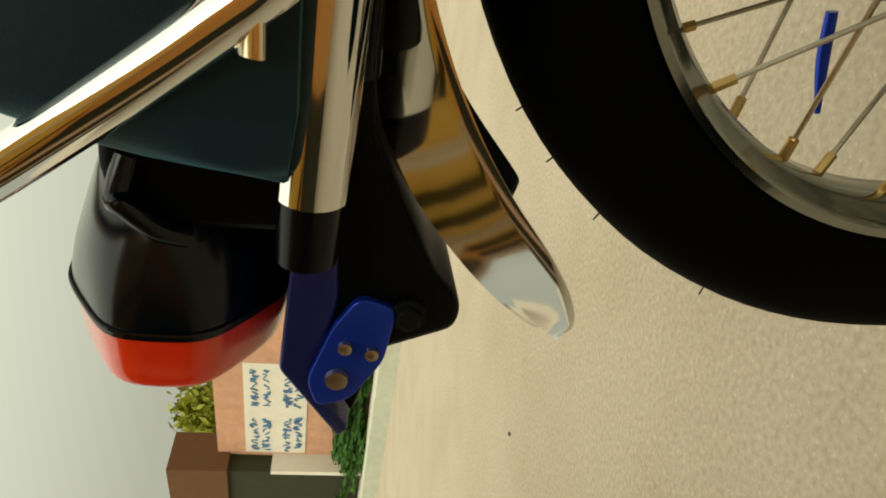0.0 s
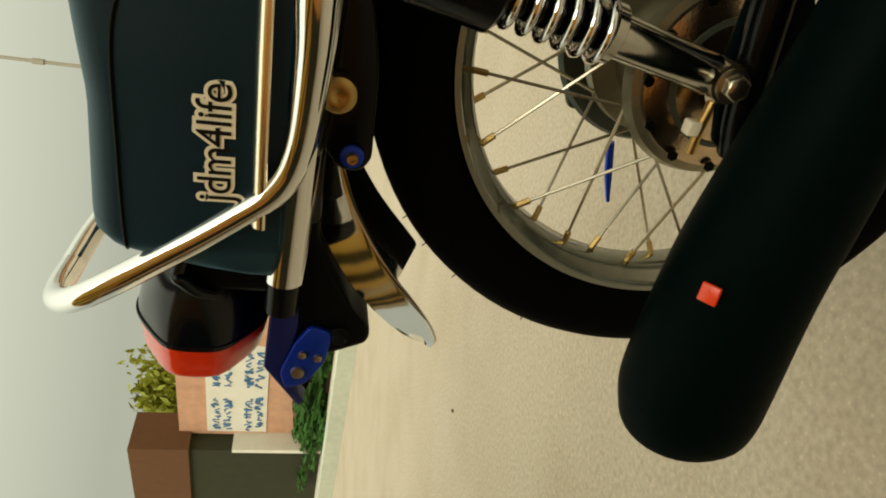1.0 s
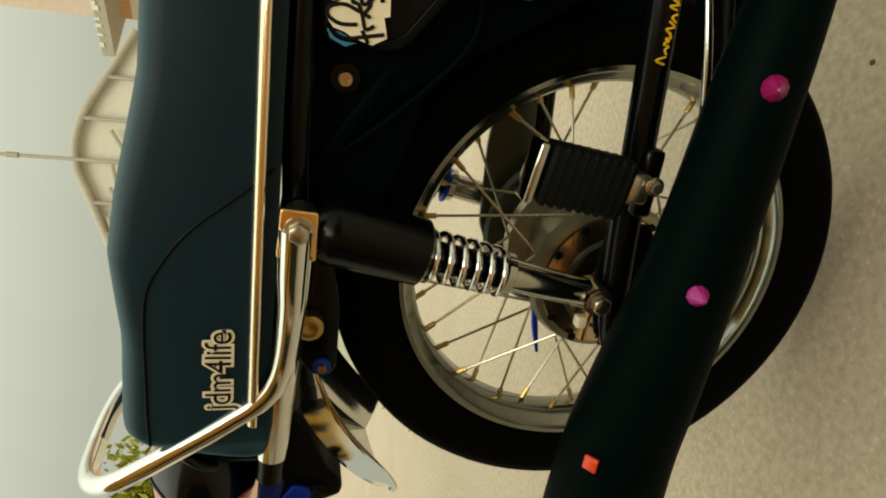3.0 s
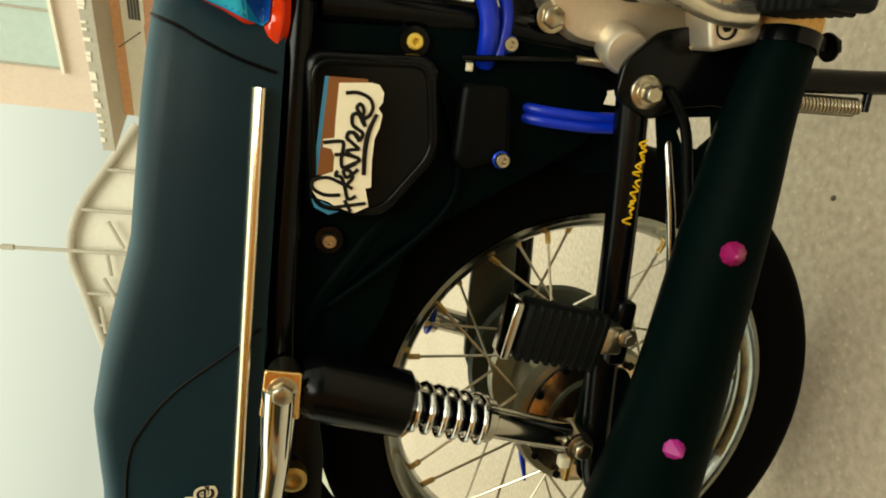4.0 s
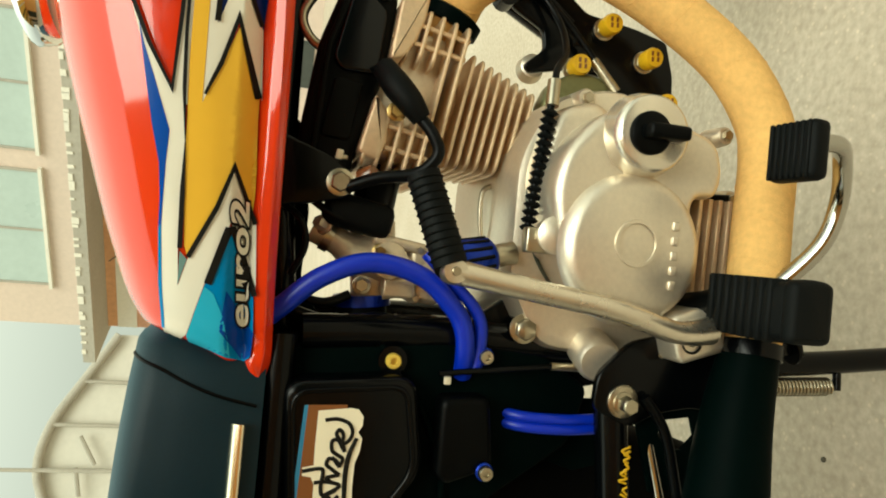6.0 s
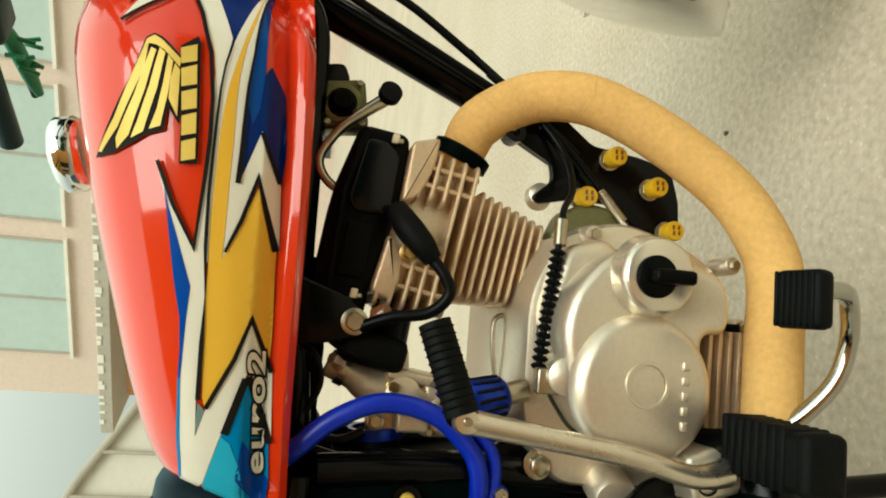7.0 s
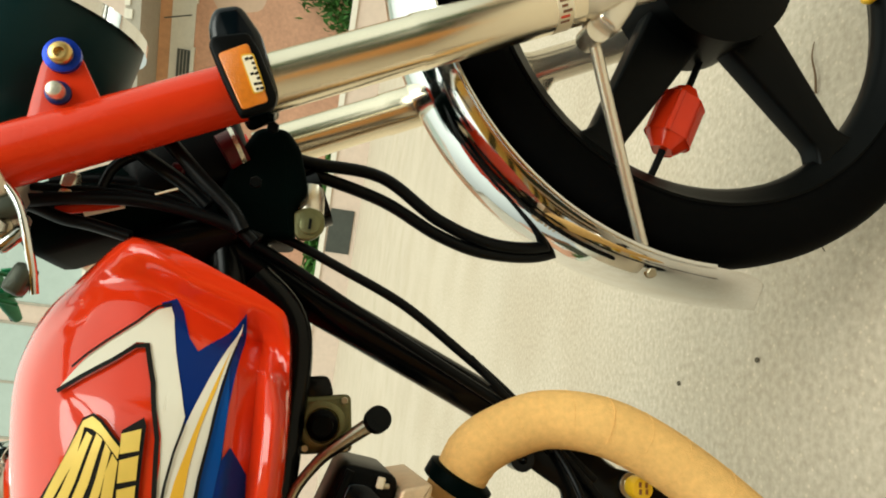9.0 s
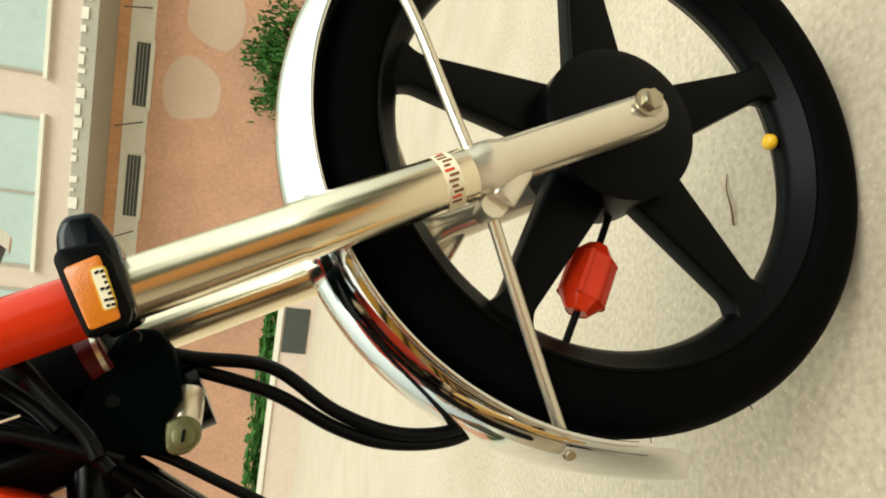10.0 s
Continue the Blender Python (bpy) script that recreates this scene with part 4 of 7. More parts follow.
for k in range(36):
    a = radians(98.6 + 10 * k)
    side = 1 if k % 2 else -1
    lean = radians((18, -22, -45, 42)[k % 4])
    p = RA + Vector((spoke_r * math.cos(a), side * 0.006, spoke_r * math.sin(a)))
    q = RA + Vector((0.079 * math.cos(a + lean), side * 0.043, 0.079 * math.sin(a + lean)))
    d = (q - p).normalized()
    part("spoke", tube([p, q], 0.0016, 6, 1), SPOKE, rear_wheel)
    part("nipple", tube([p - d * 0.002, p + d * 0.006, p + d * 0.018, p + d * 0.019], 0.0032, 6, 1), BRASS, rear_wheel)

# front: black cast wheel with five spokes
fw_p = [(-0.030, 0.2460), (-0.031, 0.2430), (-0.024, 0.2380), (-0.014, 0.2285), (-0.007, 0.2243), (0.007, 0.2243), (0.014, 0.2300), (0.024, 0.2400), (0.031, 0.2440), (0.030, 0.2470), (0.016, 0.2400), (-0.016, 0.2390)]
bm = lathe(fw_p, FA, (0, 1, 0), 96, close=True)
lathe([(-0.045, 0.0), (-0.045, 0.070), (-0.040, 0.082), (0.040, 0.082), (0.045, 0.070), (0.045, 0.0)], FA, (0, 1, 0), 64, bm)
front_wheel = part("front_wheel", bm, PLASTIC, bike, "black cast front wheel with five flat spokes", 40)
for k in range(5):
    a = radians(82 + 72 * k)
    m = Matrix.Translation(FA) @ Matrix.Rotation(-a, 4, "Y")
    own = slab([(0.060, -0.034), (0.060, 0.034), (0.211, 0.0175), (0.223, 0.023), (0.234, 0.034), (0.234, -0.034), (0.223, -0.023), (0.211, -0.0175)], -0.016, 0.012, 0.004, 0.010)
    own.transform(m)
    part("wheel_spoke", own, PLASTIC, front_wheel)
tyre_mesh(FA, 0.2395, 0.3065, 0.040, front_wheel, "black front tyre")
part("valve_cap", lathe([(0, 0), (0.002, 0.006), (0.006, 0.009), (0.012, 0.009), (0.015, 0.006), (0.017, 0)], (1.253, -0.014, 0.081), (-0.16, 0, 0.98), 20), LIME, front_wheel, "round yellow valve cap")
part("axle_bolt", bolt((1.198, -0.125, 0.3165), 0.010, (0, -1, 0), 0.010), STEEL, front_wheel)

# ---- seat ----
SX = [-0.160, -0.154, -0.145, -0.135, -0.124, -0.10, -0.03, 0.05, 0.10, 0.20, 0.32, 0.388, 0.398]
SZ = [0.690, 0.712, 0.752, 0.781, 0.790, 0.789, 0.786, 0.794, 0.787, 0.766, 0.759, 0.753, 0.735]
bm = bmesh.new()
rows = []
for x in np.concatenate([np.linspace(-0.160, -0.125, 12), np.linspace(-0.115, 0.385, 34), np.linspace(0.389, 0.398, 4)]):
    zt = np.interp(x, SX, SZ)
    zb = np.interp(x, [-0.16, -0.128, 0.412], [0.656, 0.652, 0.650])
    w = np.interp(x, [-0.16, -0.152, -0.13, 0.0, 0.3, 0.355, 0.385, 0.398], [0.104, 0.116, 0.123, 0.130, 0.122, 0.115, 0.103, 0.088])
    prof = []
    for t in np.linspace(0, 1, 22):
        if t < 0.55:
            s = t / 0.55
            prof.append((w * (0.94 + 0.06 * math.sin(s * math.pi * 0.55)) * (1 - 0.05 * s * s), zb + (zt - 0.032 - zb) * s))
        else:
            s = (t - 0.55) / 0.45
            a = s * math.pi / 2
            prof.append((w * 0.95 * (math.cos(a) ** 0.55), zt - 0.032 + 0.032 * math.sin(a) ** 0.8))
    right = [(x, -y, z) for y, z in prof]
    left = [(x, y, z) for y, z in prof[-2::-1]]
    rows.append([bm.verts.new(p) for p in right + left])
for a, b in zip(rows, rows[1:]):
    for k in range(len(a) - 1):
        bm.faces.new((a[k], a[k + 1], b[k + 1], b[k]))
    bm.faces.new((a[-1], a[0], b[0], b[-1]))
bm.faces.new(rows[0])
bm.faces.new(rows[-1][::-1])
seat = part("seat", bm, VINYL, bike, "dark vinyl seat with stitched side panels", 60)


def seat_y(x, z):
    w = np.interp(x, [-0.16, -0.152, -0.13, 0.0, 0.3, 0.355, 0.385, 0.398], [0.104, 0.116, 0.123, 0.130, 0.122, 0.115, 0.103, 0.088])
    zt = np.interp(x, SX, SZ)
    if z > zt - 0.032:
        a = math.asin(min(1.0, ((z - zt + 0.032) / 0.032) ** 1.25))
        return -w * 0.95 * math.cos(a) ** 0.55
    s = max(0, (z - 0.651) / (zt - 0.032 - 0.651))
    return -w * (0.94 + 0.06 * math.sin(s * math.pi * 0.55)) * (1 - 0.05 * s * s)


def seam(pts, r=0.0014):
    line = glide([(x, z) for x, z in pts], 6)
    return tube([(x, seat_y(x, z) - 0.0004, z) for x, z in line], r, 6, 1)


part("seam", seam([(0.142, 0.655), (0.121, 0.679), (0.088, 0.718), (0.055, 0.742), (0.02, 0.755), (-0.06, 0.757), (-0.11, 0.757), (-0.136, 0.756)]), PLASTIC, seat)
part("seam", seam([(0.346, 0.655), (0.353, 0.683), (0.362, 0.708), (0.370, 0.726), (0.374, 0.740), (0.376, 0.7495)], 0.0015), PLASTIC, seat)
part("chrome_strip", tube([(x, seat_y(x, 0.668) - 0.003, 0.667) for x in np.linspace(0.334, -0.106, 12)], 0.0068, 14, 1, flat=0.55), SOFTCHROME, seat, "chrome trim strip along the seat edge")


def on_seat(a, u, lift, x0=-0.088, z0=0.6855):
    x, z = x0 + a, z0 + u
    return Vector((x, seat_y(x, z) - lift, z))


for grow, m, lift, nm in ((0.0030, PAPER, 0.0016, "sticker_ground"), (0.0, INK, 0.0024, "letters")):
    part(nm, lettering("jdm4life", 0.031, lambda a, u: on_seat(a * 0.95, u * 1.02, lift), grow=grow * 0.8, spread=0.92), m, seat, "black word jdm4life on a cream sticker" if not grow else "")

# ---- exhaust ----
header = [(0.668, -0.020, 0.524, 0.020), (0.692, -0.028, 0.513, 0.022), (0.716, -0.040, 0.503, 0.0232), (0.735, -0.050, 0.478, 0.0235), (0.746, -0.060, 0.450, 0.0235), (0.745, -0.075, 0.411, 0.0235), (0.730, -0.085, 0.370, 0.0235), (0.700, -0.100, 0.323, 0.0235), (0.660, -0.115, 0.277, 0.0235), (0.614, -0.130, 0.254, 0.0235), (0.578, -0.140, 0.253, 0.0235), (0.530, -0.150, 0.261, 0.0235), (0.478, -0.160, 0.269, 0.0235), (0.416, -0.170, 0.278, 0.0228)]
bm = tube(header, seg=20, n=14)
wraps = part("wrapped_header", bm, WRAP, bike, "exhaust header wound with yellowish heat tape", 60)
H = glide(header, 14)
for k in range(6, len(H) - 3, 9):
    t = Vector(H[k + 1][:3] - H[k - 1][:3]).normalized()
    u = t.orthogonal().normalized()
    v = t.cross(u)
    c, r = Vector(H[k][:3]), float(H[k][3]) - 0.0001
    ringp = [c + r * (math.cos(a) * u + math.sin(a) * v) + t * 0.010 * math.cos(a + 0.9) for a in np.linspace(0, 2 * math.pi, 24)]
    part("tape_edge", tube(ringp, 0.00045, 6, 1), WRAP, wraps)
part("flange", lathe([(-0.006, 0.0), (-0.006, 0.029), (0.006, 0.029), (0.008, 0.025), (0.008, 0)], (0.688, -0.027, 0.514), (0.90, -0.2, -0.40), 24), MATT, wraps, "black flange clamp")
sil = [(0.440, -0.166, 0.273, 0.021), (0.410, -0.170, 0.279, 0.0235), (0.36, -0.176, 0.290, 0.0275), (0.277, -0.184, 0.300, 0.033), (0.12, -0.188, 0.310, 0.039), (0.0, -0.189, 0.323, 0.047), (-0.075, -0.190, 0.332, 0.051), (-0.16, -0.190, 0.333, 0.0545), (-0.190, -0.190, 0.332, 0.054), (-0.208, -0.190, 0.332, 0.049), (-0.216, -0.190, 0.331, 0.040), (-0.217, -0.190, 0.331, 0.020)]
silencer = part("silencer", tube(sil, seg=36, n=8), MATT, bike, "long matt black megaphone silencer", 50)
for (x, y, z), m, nm, ax in (((0.2596, -0.2155, 0.3114), MAGENTA, "reflector", (0.05, -0.93, 0.35)), ((0.096, -0.222, 0.325), PURPLE, "reflector", (0.05, -0.95, 0.1))):
    part(nm, lathe([(-0.004, 0.0098), (0.002, 0.0098), (0.004, 0.009), (0.014, 0.002), (0.015, 0.0)], (x, y, z), ax, 10), m, silencer, "magenta cone stud", 15)
joint = part("clamp_band", lathe([(-0.006, 0.0236), (-0.006, 0.0250), (0.006, 0.0250), (0.006, 0.0236)], (0.418, -0.1695, 0.2775), (-0.985, -0.16, 0.15), 32, close=True), BLACK, silencer, "black exhaust clamp")
part("clamp_ear", block((0.010, 0.010, 0.020), Matrix.Translation((0.4205, -0.166, 0.247)), 0.002), BLACK, joint)
part("clamp_bolt", bolt((0.4190, -0.166, 0.237), 0.0085, (0.3, 0, -1), 0.007), PLASTIC, joint)
m = Matrix.Translation((-0.074, -0.2215, 0.3755)) @ Euler((radians(36), radians(6), radians(8))).to_matrix().to_4x4()
part("orange_tab", block((0.013, 0.013, 0.004), m, 0.001), ORANGERED, silencer, "small orange reflector tab")

# ---- fork and front guard ----
fork_dir = Vector((-0.471, 0, 0.881)).normalized()
for side in (-1, 1):
    c = Vector((1.209, side * 0.096 - 0.007, 0.288))

    def f(s):
        q = c + fork_dir * s
        return (q.x, q.y, q.z)

    leg = part("fork_slider", lathe([(0.007, 0.0), (0.007, 0.016), (0.012, 0.0190), (0.03, 0.0198), (0.175, 0.0205), (0.185, 0.023), (0.20, 0.0235), (0.205, 0.021), (0.30, 0.0205)], c, fork_dir, 28), SATIN, bike, "satin silver fork slider")
    part("fork_cover", lathe([(0.212, 0.020), (0.212, 0.0232), (0.36, 0.0232), (0.362, 0.0222), (0.50, 0.0222), (0.50, 0.018)], c, fork_dir, 32), SOFTCHROME, leg, "chrome fork cover")
    band = part("band_sticker", lathe([(0.226, 0.0234), (0.226, 0.0237), (0.241, 0.0237), (0.241, 0.0234)], c, fork_dir, 32), PAPER, leg, "pale round sticker with small print")
    fork_side = fork_dir.cross(Vector((0, 1, 0)))
    for k in range(12):
        out = -math.cos(radians(-62 + 11 * k)) * Vector((0, 1, 0)) + math.sin(radians(-62 + 11 * k)) * fork_side
        at = c + fork_dir * (0.2335 + (0.0012 if k % 3 else -0.001)) + out * 0.0238
        turn = Matrix((fork_dir, out, fork_dir.cross(out))).transposed().to_4x4()
        part("print_bar", block((0.0085 if k % 4 else 0.0055, 0.0005, 0.0022), Matrix.Translation(at) @ turn, 0.0), BROWN if k % 5 else ORANGERED, band)
    part("stay_lug", lathe([(-0.012, 0.0), (-0.012, 0.011), (0.012, 0.011), (0.012, 0)], (1.086, side * 0.092, 0.450), (0, 1, 0), 20), SATIN, leg)
    part("fork_lug", block((0.042, 0.022, 0.024), Matrix.Translation(Vector(f(0.175)) + Vector((-0.020, 0, -0.006))) @ Matrix.Rotation(radians(27), 4, "Y"), 0.005), SATIN, leg)
    part("shroud", lathe([(0.505, 0.0), (0.505, 0.0225), (0.56, 0.0225), (0.685, 0.0225), (0.687, 0.016), (0.687, 0)], c, fork_dir, 32), REDFLAT, leg, "red fork shroud")
    part("top_cap", lathe([(0.685, 0.0), (0.685, 0.022), (0.715, 0.022), (0.722, 0.016), (0.722, 0)], c, fork_dir, 20), CHROME_DULL, leg)
    # guard stays
    part("guard_stay", tube([(1.100, side * 0.090, 0.456), (1.075, side * 0.088, 0.444), (1.030, side * 0.078, 0.422), (0.960, side * 0.062, 0.387), (0.893, side * 0.046, 0.352)], 0.0058, 10), SATIN, bike)
    part("guard_stay", tube([(1.128, side * 0.090, 0.466), (1.165, side * 0.089, 0.484), (1.262, side * 0.085, 0.529), (1.310, side * 0.070, 0.554), (1.335, side * 0.056, 0.570)], 0.0058, 10), SATIN, bike)

# chrome front guard: a curved gutter round the wheel
def gutter(c, r, half, a0, a1, depth, name, parent, material, label, n=56, m=14, power=2.6, ends=(0.8, 0.6), thick=0.0015, taper=0.10, flare=0.0, near=None, skew=0.0):
    bm = bmesh.new()
    rows_o = []
    for sgn in (0, 1):
        rows = []
        for i in range(n + 1):
            t = i / n
            a = radians(a0 + (a1 - a0) * t)
            end = min(1.0, t / taper, (1 - t) / taper)
            end = math.sqrt(max(0.0, 1 - (1 - end) ** 2))
            line = []
            for j in range(m + 1):
                u = -1 + 2 * j / m
                e0, e1 = near if near and u < 0 and t > 0.5 else ends
                h = half * (e0 + (1 - e0) * end)
                turn = a - radians(skew) * u * t ** 4
                rr = r + flare * max(0.0, (t - 0.82) / 0.18) ** 2 - depth * (e1 + (1 - e1) * end) * (max(0.0, (abs(u) - 0.70) / 0.30) ** 0.9 * 0.94 + 0.06 * u * u if power is None else abs(u) ** power) - thick * sgn
                line.append(bm.verts.new((c.x + rr * math.cos(turn), c.y + h * u, c.z + rr * math.sin(turn))))
            rows.append(line)
        rows_o.append(rows)
        for p, q in zip(rows, rows[1:]):
            for j in range(m):
                bm.faces.new((p[j], p[j + 1], q[j + 1], q[j]))
    A, B = rows_o
    for i in range(n):
        for j in (0, m):
            bm.faces.new((A[i][j], A[i + 1][j], B[i + 1][j], B[i][j]))
    for i in (0, n):
        for j in range(m):
            bm.faces.new((A[i][j], A[i][j + 1], B[i][j + 1], B[i][j]))
    return part(name, bm, material, parent, label, 60)


front_guard = gutter(Vector((1.206, -0.007, 0.308)), 0.330, 0.062, 62, 196.5, 0.028, "front_guard", bike, CHROME, "chrome front mudguard", ends=(0.14, 0.45), taper=0.085, flare=0.014)
bead = [(1.206 + 0.3025 * math.cos(radians(a)), -0.0685, 0.308 + 0.3025 * math.sin(radians(a))) for a in range(68, 184, 3)]
part("edge_bead", tube(bead, 0.0026, 10, 2), CHROME, front_guard, "rolled chrome edge")
part("guard_bolt", bolt((0.893, -0.050, 0.353), 0.005, (-0.5, -0.85, 0.1), 0.004), STEEL, front_guard)
rear_guard = gutter(RA, 0.357, 0.074, 94, 143.4, 0.042, "rear_guard", bike, CHROME, "chrome rear mudguard tail", power=None, m=40, ends=(1.0, 0.85), taper=0.25, near=(0.64, 0.12), skew=2.6)
gutter(RA, 0.342, 0.072, 18, 100, 0.03, "inner_guard", bike, MATT, "black inner mudguard over the rear tyre")

# ---- frame ----
def bar(pts, r, m=BLACK, name="frame_tube", label=""):
    return part(name, tube(pts, r, 16), m, bike, label)


bar([(0.870, 0, 0.740), (0.826, 0, 0.655), (0.803, 0, 0.602), (0.755, 0, 0.490), (0.722, 0, 0.425), (0.695, 0, 0.372)], 0.0175, label="black front down tube")
bar([(0.87, 0, 0.735), (0.72, 0, 0.70), (0.45, 0, 0.655), (0.36, 0, 0.62)], 0.019)
for y in (-0.036, 0.036):
    bar([(0.835, y, 0.700), (0.795, y, 0.662), (0.70, y, 0.656), (0.55, y, 0.653), (0.40, y, 0.640)], 0.0115)
part("steering_head", lathe([(-0.075, 0), (-0.075, 0.027), (0.09, 0.027), (0.09, 0)], (0.885, 0, 0.725), fork_dir, 24), BLACK, bike)
for side in (-1, 1):
    bar([(0.40, side * 0.09, 0.640), (0.2, side * 0.10, 0.640), (0.06, side * 0.092, 0.636), (-0.12, side * 0.074, 0.634)], 0.012)
    bar([(0.40, side * 0.075, 0.625), (0.405, side * 0.07, 0.50), (0.40, side * 0.07, 0.37), (0.43, side * 0.065, 0.30)], 0.015)
    bar([(0.38, side * 0.06, 0.44), (0.27, side * 0.07, 0.53), (0.12, side * 0.08, 0.63)], 0.010, MATT)
    bar([(0.372, side * 0.120, 0.370), (0.25, side * 0.124, 0.358), (0.10, side * 0.124, 0.345), (0.02, side * 0.120, 0.333), (-0.012, side * 0.116, 0.322)], 0.0140, label="black swingarm")
    part("axle_plate", slab([(0.115, 0.354), (0.085, 0.356), (0.045, 0.356), (-0.009, 0.342), (-0.017, 0.324), (-0.009, 0.294), (0.065, 0.29), (0.11, 0.314)], side * 0.112 - 0.004, side * 0.112 + 0.004, 0.0015, 0.006), MATT, bike)
    part("axle_nut", bolt((0.025, side * 0.116, 0.311), 0.012, (0, side, 0), 0.010), STEEL, bike)
    # shock absorbers
    top, bot = Vector((0.100, side * 0.126, 0.634)), Vector((0.040, side * 0.120, 0.359))
    d = (bot - top).normalized()

    def g(s):
        return tuple(top + d * s)

    shock = part("shock_absorber", lathe([(0.012, 0.0), (0.012, 0.020), (0.022, 0.0285), (0.030, 0.0295), (0.106, 0.0295), (0.111, 0.024), (0.111, 0.0)], top, d, 32), BLACK, bike, "rear shock absorber with black upper cover")
    part("spring", coil(g(0.104), g(0.188), 0.0205, 0.0032, 6.5, 10), CHROME if side < 0 else BLUEAL, shock, "chrome coil spring" if side < 0 else "")
    part("damper_body", lathe([(0.10, 0.0), (0.10, 0.0125), (0.182, 0.0125), (0.184, 0.020), (0.191, 0.020), (0.194, 0.0150), (0.272, 0.0145), (0.278, 0.010), (0.278, 0)], top, d, 24), CHROME_DULL, shock)
    part("sleeve", lathe([(0.106, 0.0), (0.106, 0.0138), (0.182, 0.0138), (0.182, 0.0)], top, d, 24), BLACK, shock)
    part("eye", lathe([(-0.014, 0.006), (-0.014, 0.014), (0.014, 0.014), (0.014, 0.006)], bot, (0, 1, 0), 20), STEEL, shock)
    part("lower_bolt", bolt(bot + Vector((0, side * 0.016, 0)), 0.009, (0, side, 0), 0.009), STEEL, shock)
    part("eye", lathe([(-0.014, 0.006), (-0.014, 0.014), (0.014, 0.014), (0.014, 0.006)], top, (0, 1, 0), 20), STEEL, shock)
    # chrome grab rail
    rail = part("grab_rail", tube([(0.104, side * 0.146, 0.637, 0.0145), (0.06, side * 0.141, 0.637, 0.0140), (0.02, side * 0.136, 0.637, 0.0125), (-0.040, side * 0.125, 0.642, 0.0108), (-0.074, side * 0.122, 0.654, 0.0102), (-0.100, side * 0.119, 0.681, 0.0102), (-0.143, side * 0.114, 0.735, 0.0102), (-0.184, side * 0.106, 0.789, 0.0102), (-0.206, side * 0.084, 0.816, 0.0102), (-0.220, side * 0.048, 0.829, 0.0102), (-0.227, 0, 0.833, 0.0102)], seg=16), CHROME, bike, "chrome grab rail behind the seat")
    # yellow of this lug stands in for a warm reflection
    part("rail_plate", slab([(0.118, 0.620), (0.120, 0.650), (0.078, 0.652), (0.076, 0.620)], side * 0.148 - 0.003, side * 0.148 + 0.003, 0.002, 0.003), WARMLUG, rail, "steel lug coloured with a warm reflection")
    part("rail_bolt", bolt((0.103, side * 0.151, 0.635), 0.009, (0, side, 0), 0.010), STEEL, rail)
    part("lower_tube", tube([(-0.01, side * 0.100, 0.640), (-0.08, side * 0.094, 0.643), (-0.170, side * 0.087, 0.647)], 0.0158, 20), CHROME, rail, "chrome lower tube with black end")
    part("tube_end", tube([(-0.168, side * 0.087, 0.647), (-0.202, side * 0.084, 0.648)], 0.0140, 18, 1), BLACK, rail)

# ---- engine ----
engine = part("crankcase", slab([(0.395, 0.36), (0.40, 0.43), (0.455, 0.462), (0.56, 0.462), (0.615, 0.435), (0.632, 0.375), (0.615, 0.31), (0.590, 0.272), (0.46, 0.268), (0.415, 0.29)], -0.100, 0.11, 0.012, 0.02), ALLOY, bike, "cast aluminium engine crankcase", 40)
cover = [(0.486, 0.443), (0.531, 0.452), (0.560, 0.445), (0.592, 0.418), (0.604, 0.384), (0.593, 0.345), (0.583, 0.312), (0.556, 0.305), (0.536, 0.310), (0.536, 0.331), (0.475, 0.330), (0.450, 0.345), (0.436, 0.375), (0.445, 0.415), (0.470, 0.434)]
cc = part("clutch_cover", slab(cover, -0.160, -0.098, 0.010, 0.016, seg=4), ALLOY, engine, "pale cast clutch cover", 40)
gask = [Vector((p[0] - 0.52, p[1] - 0.38)) * 1.012 for p in rounded(cover, 0.016)]
part("gasket", tube([(p.x + 0.52, -0.1015, p.y + 0.38) for p in gask + gask[:1]], 0.0016, 6, 1), GREYCAST, engine, "dark gasket line")
part("cover_dome", lathe([(0, 0.060), (0.004, 0.0585), (0.010, 0.054), (0.0125, 0.048), (0.0135, 0.0)], (0.489, -0.158, 0.385), (0, -1, 0), 64), ALLOY, cc)
part("dome_ring", lathe([(0, 0.0185), (0.002, 0.018), (0.002, 0.0155), (0.0005, 0.015)], (0.494, -0.1712, 0.386), (0, -1, 0), 40), ALLOY, cc)
for k in range(5):
    part("cast_bar", block((0.0072, 0.0025, 0.0058), Matrix.Translation((0.464 + 0.0115 * k, -0.1712, 0.3535)), 0.001), ALLOY, cc)
part("filler_boss", lathe([(0, 0.034), (0.012, 0.031), (0.018, 0.0295), (0.020, 0.026), (0.020, 0)], (0.578, -0.158, 0.382), (0, -1, 0), 48), SATIN, cc, "bright oil filler boss")
part("dipstick", lathe([(0, 0.0165), (0.004, 0.0165), (0.005, 0.0155), (0.005, 0)], (0.577, -0.178, 0.387), (0, -1, 0), 32), PLASTIC, cc, "black oil dipstick cap")
part("grip", block((0.011, 0.016, 0.034), Matrix.Translation((0.577, -0.189, 0.379)), 0.003), PLASTIC, cc)
for x, z in ((0.600, 0.272), (0.544, 0.262), (0.615, 0.408), (0.590, 0.421), (0.532, 0.434), (0.478, 0.420)):
    part("cover_lug", lathe([(0, 0.0095), (0.026, 0.0085), (0.028, 0.007), (0.028, 0)], (x, -0.080, z), (0, -1, 0), 18), ALLOY, engine)
    part("cover_screw", bolt((x, -0.107, z), 0.005, (0, -1, 0), 0.005, False), STEEL, engine)
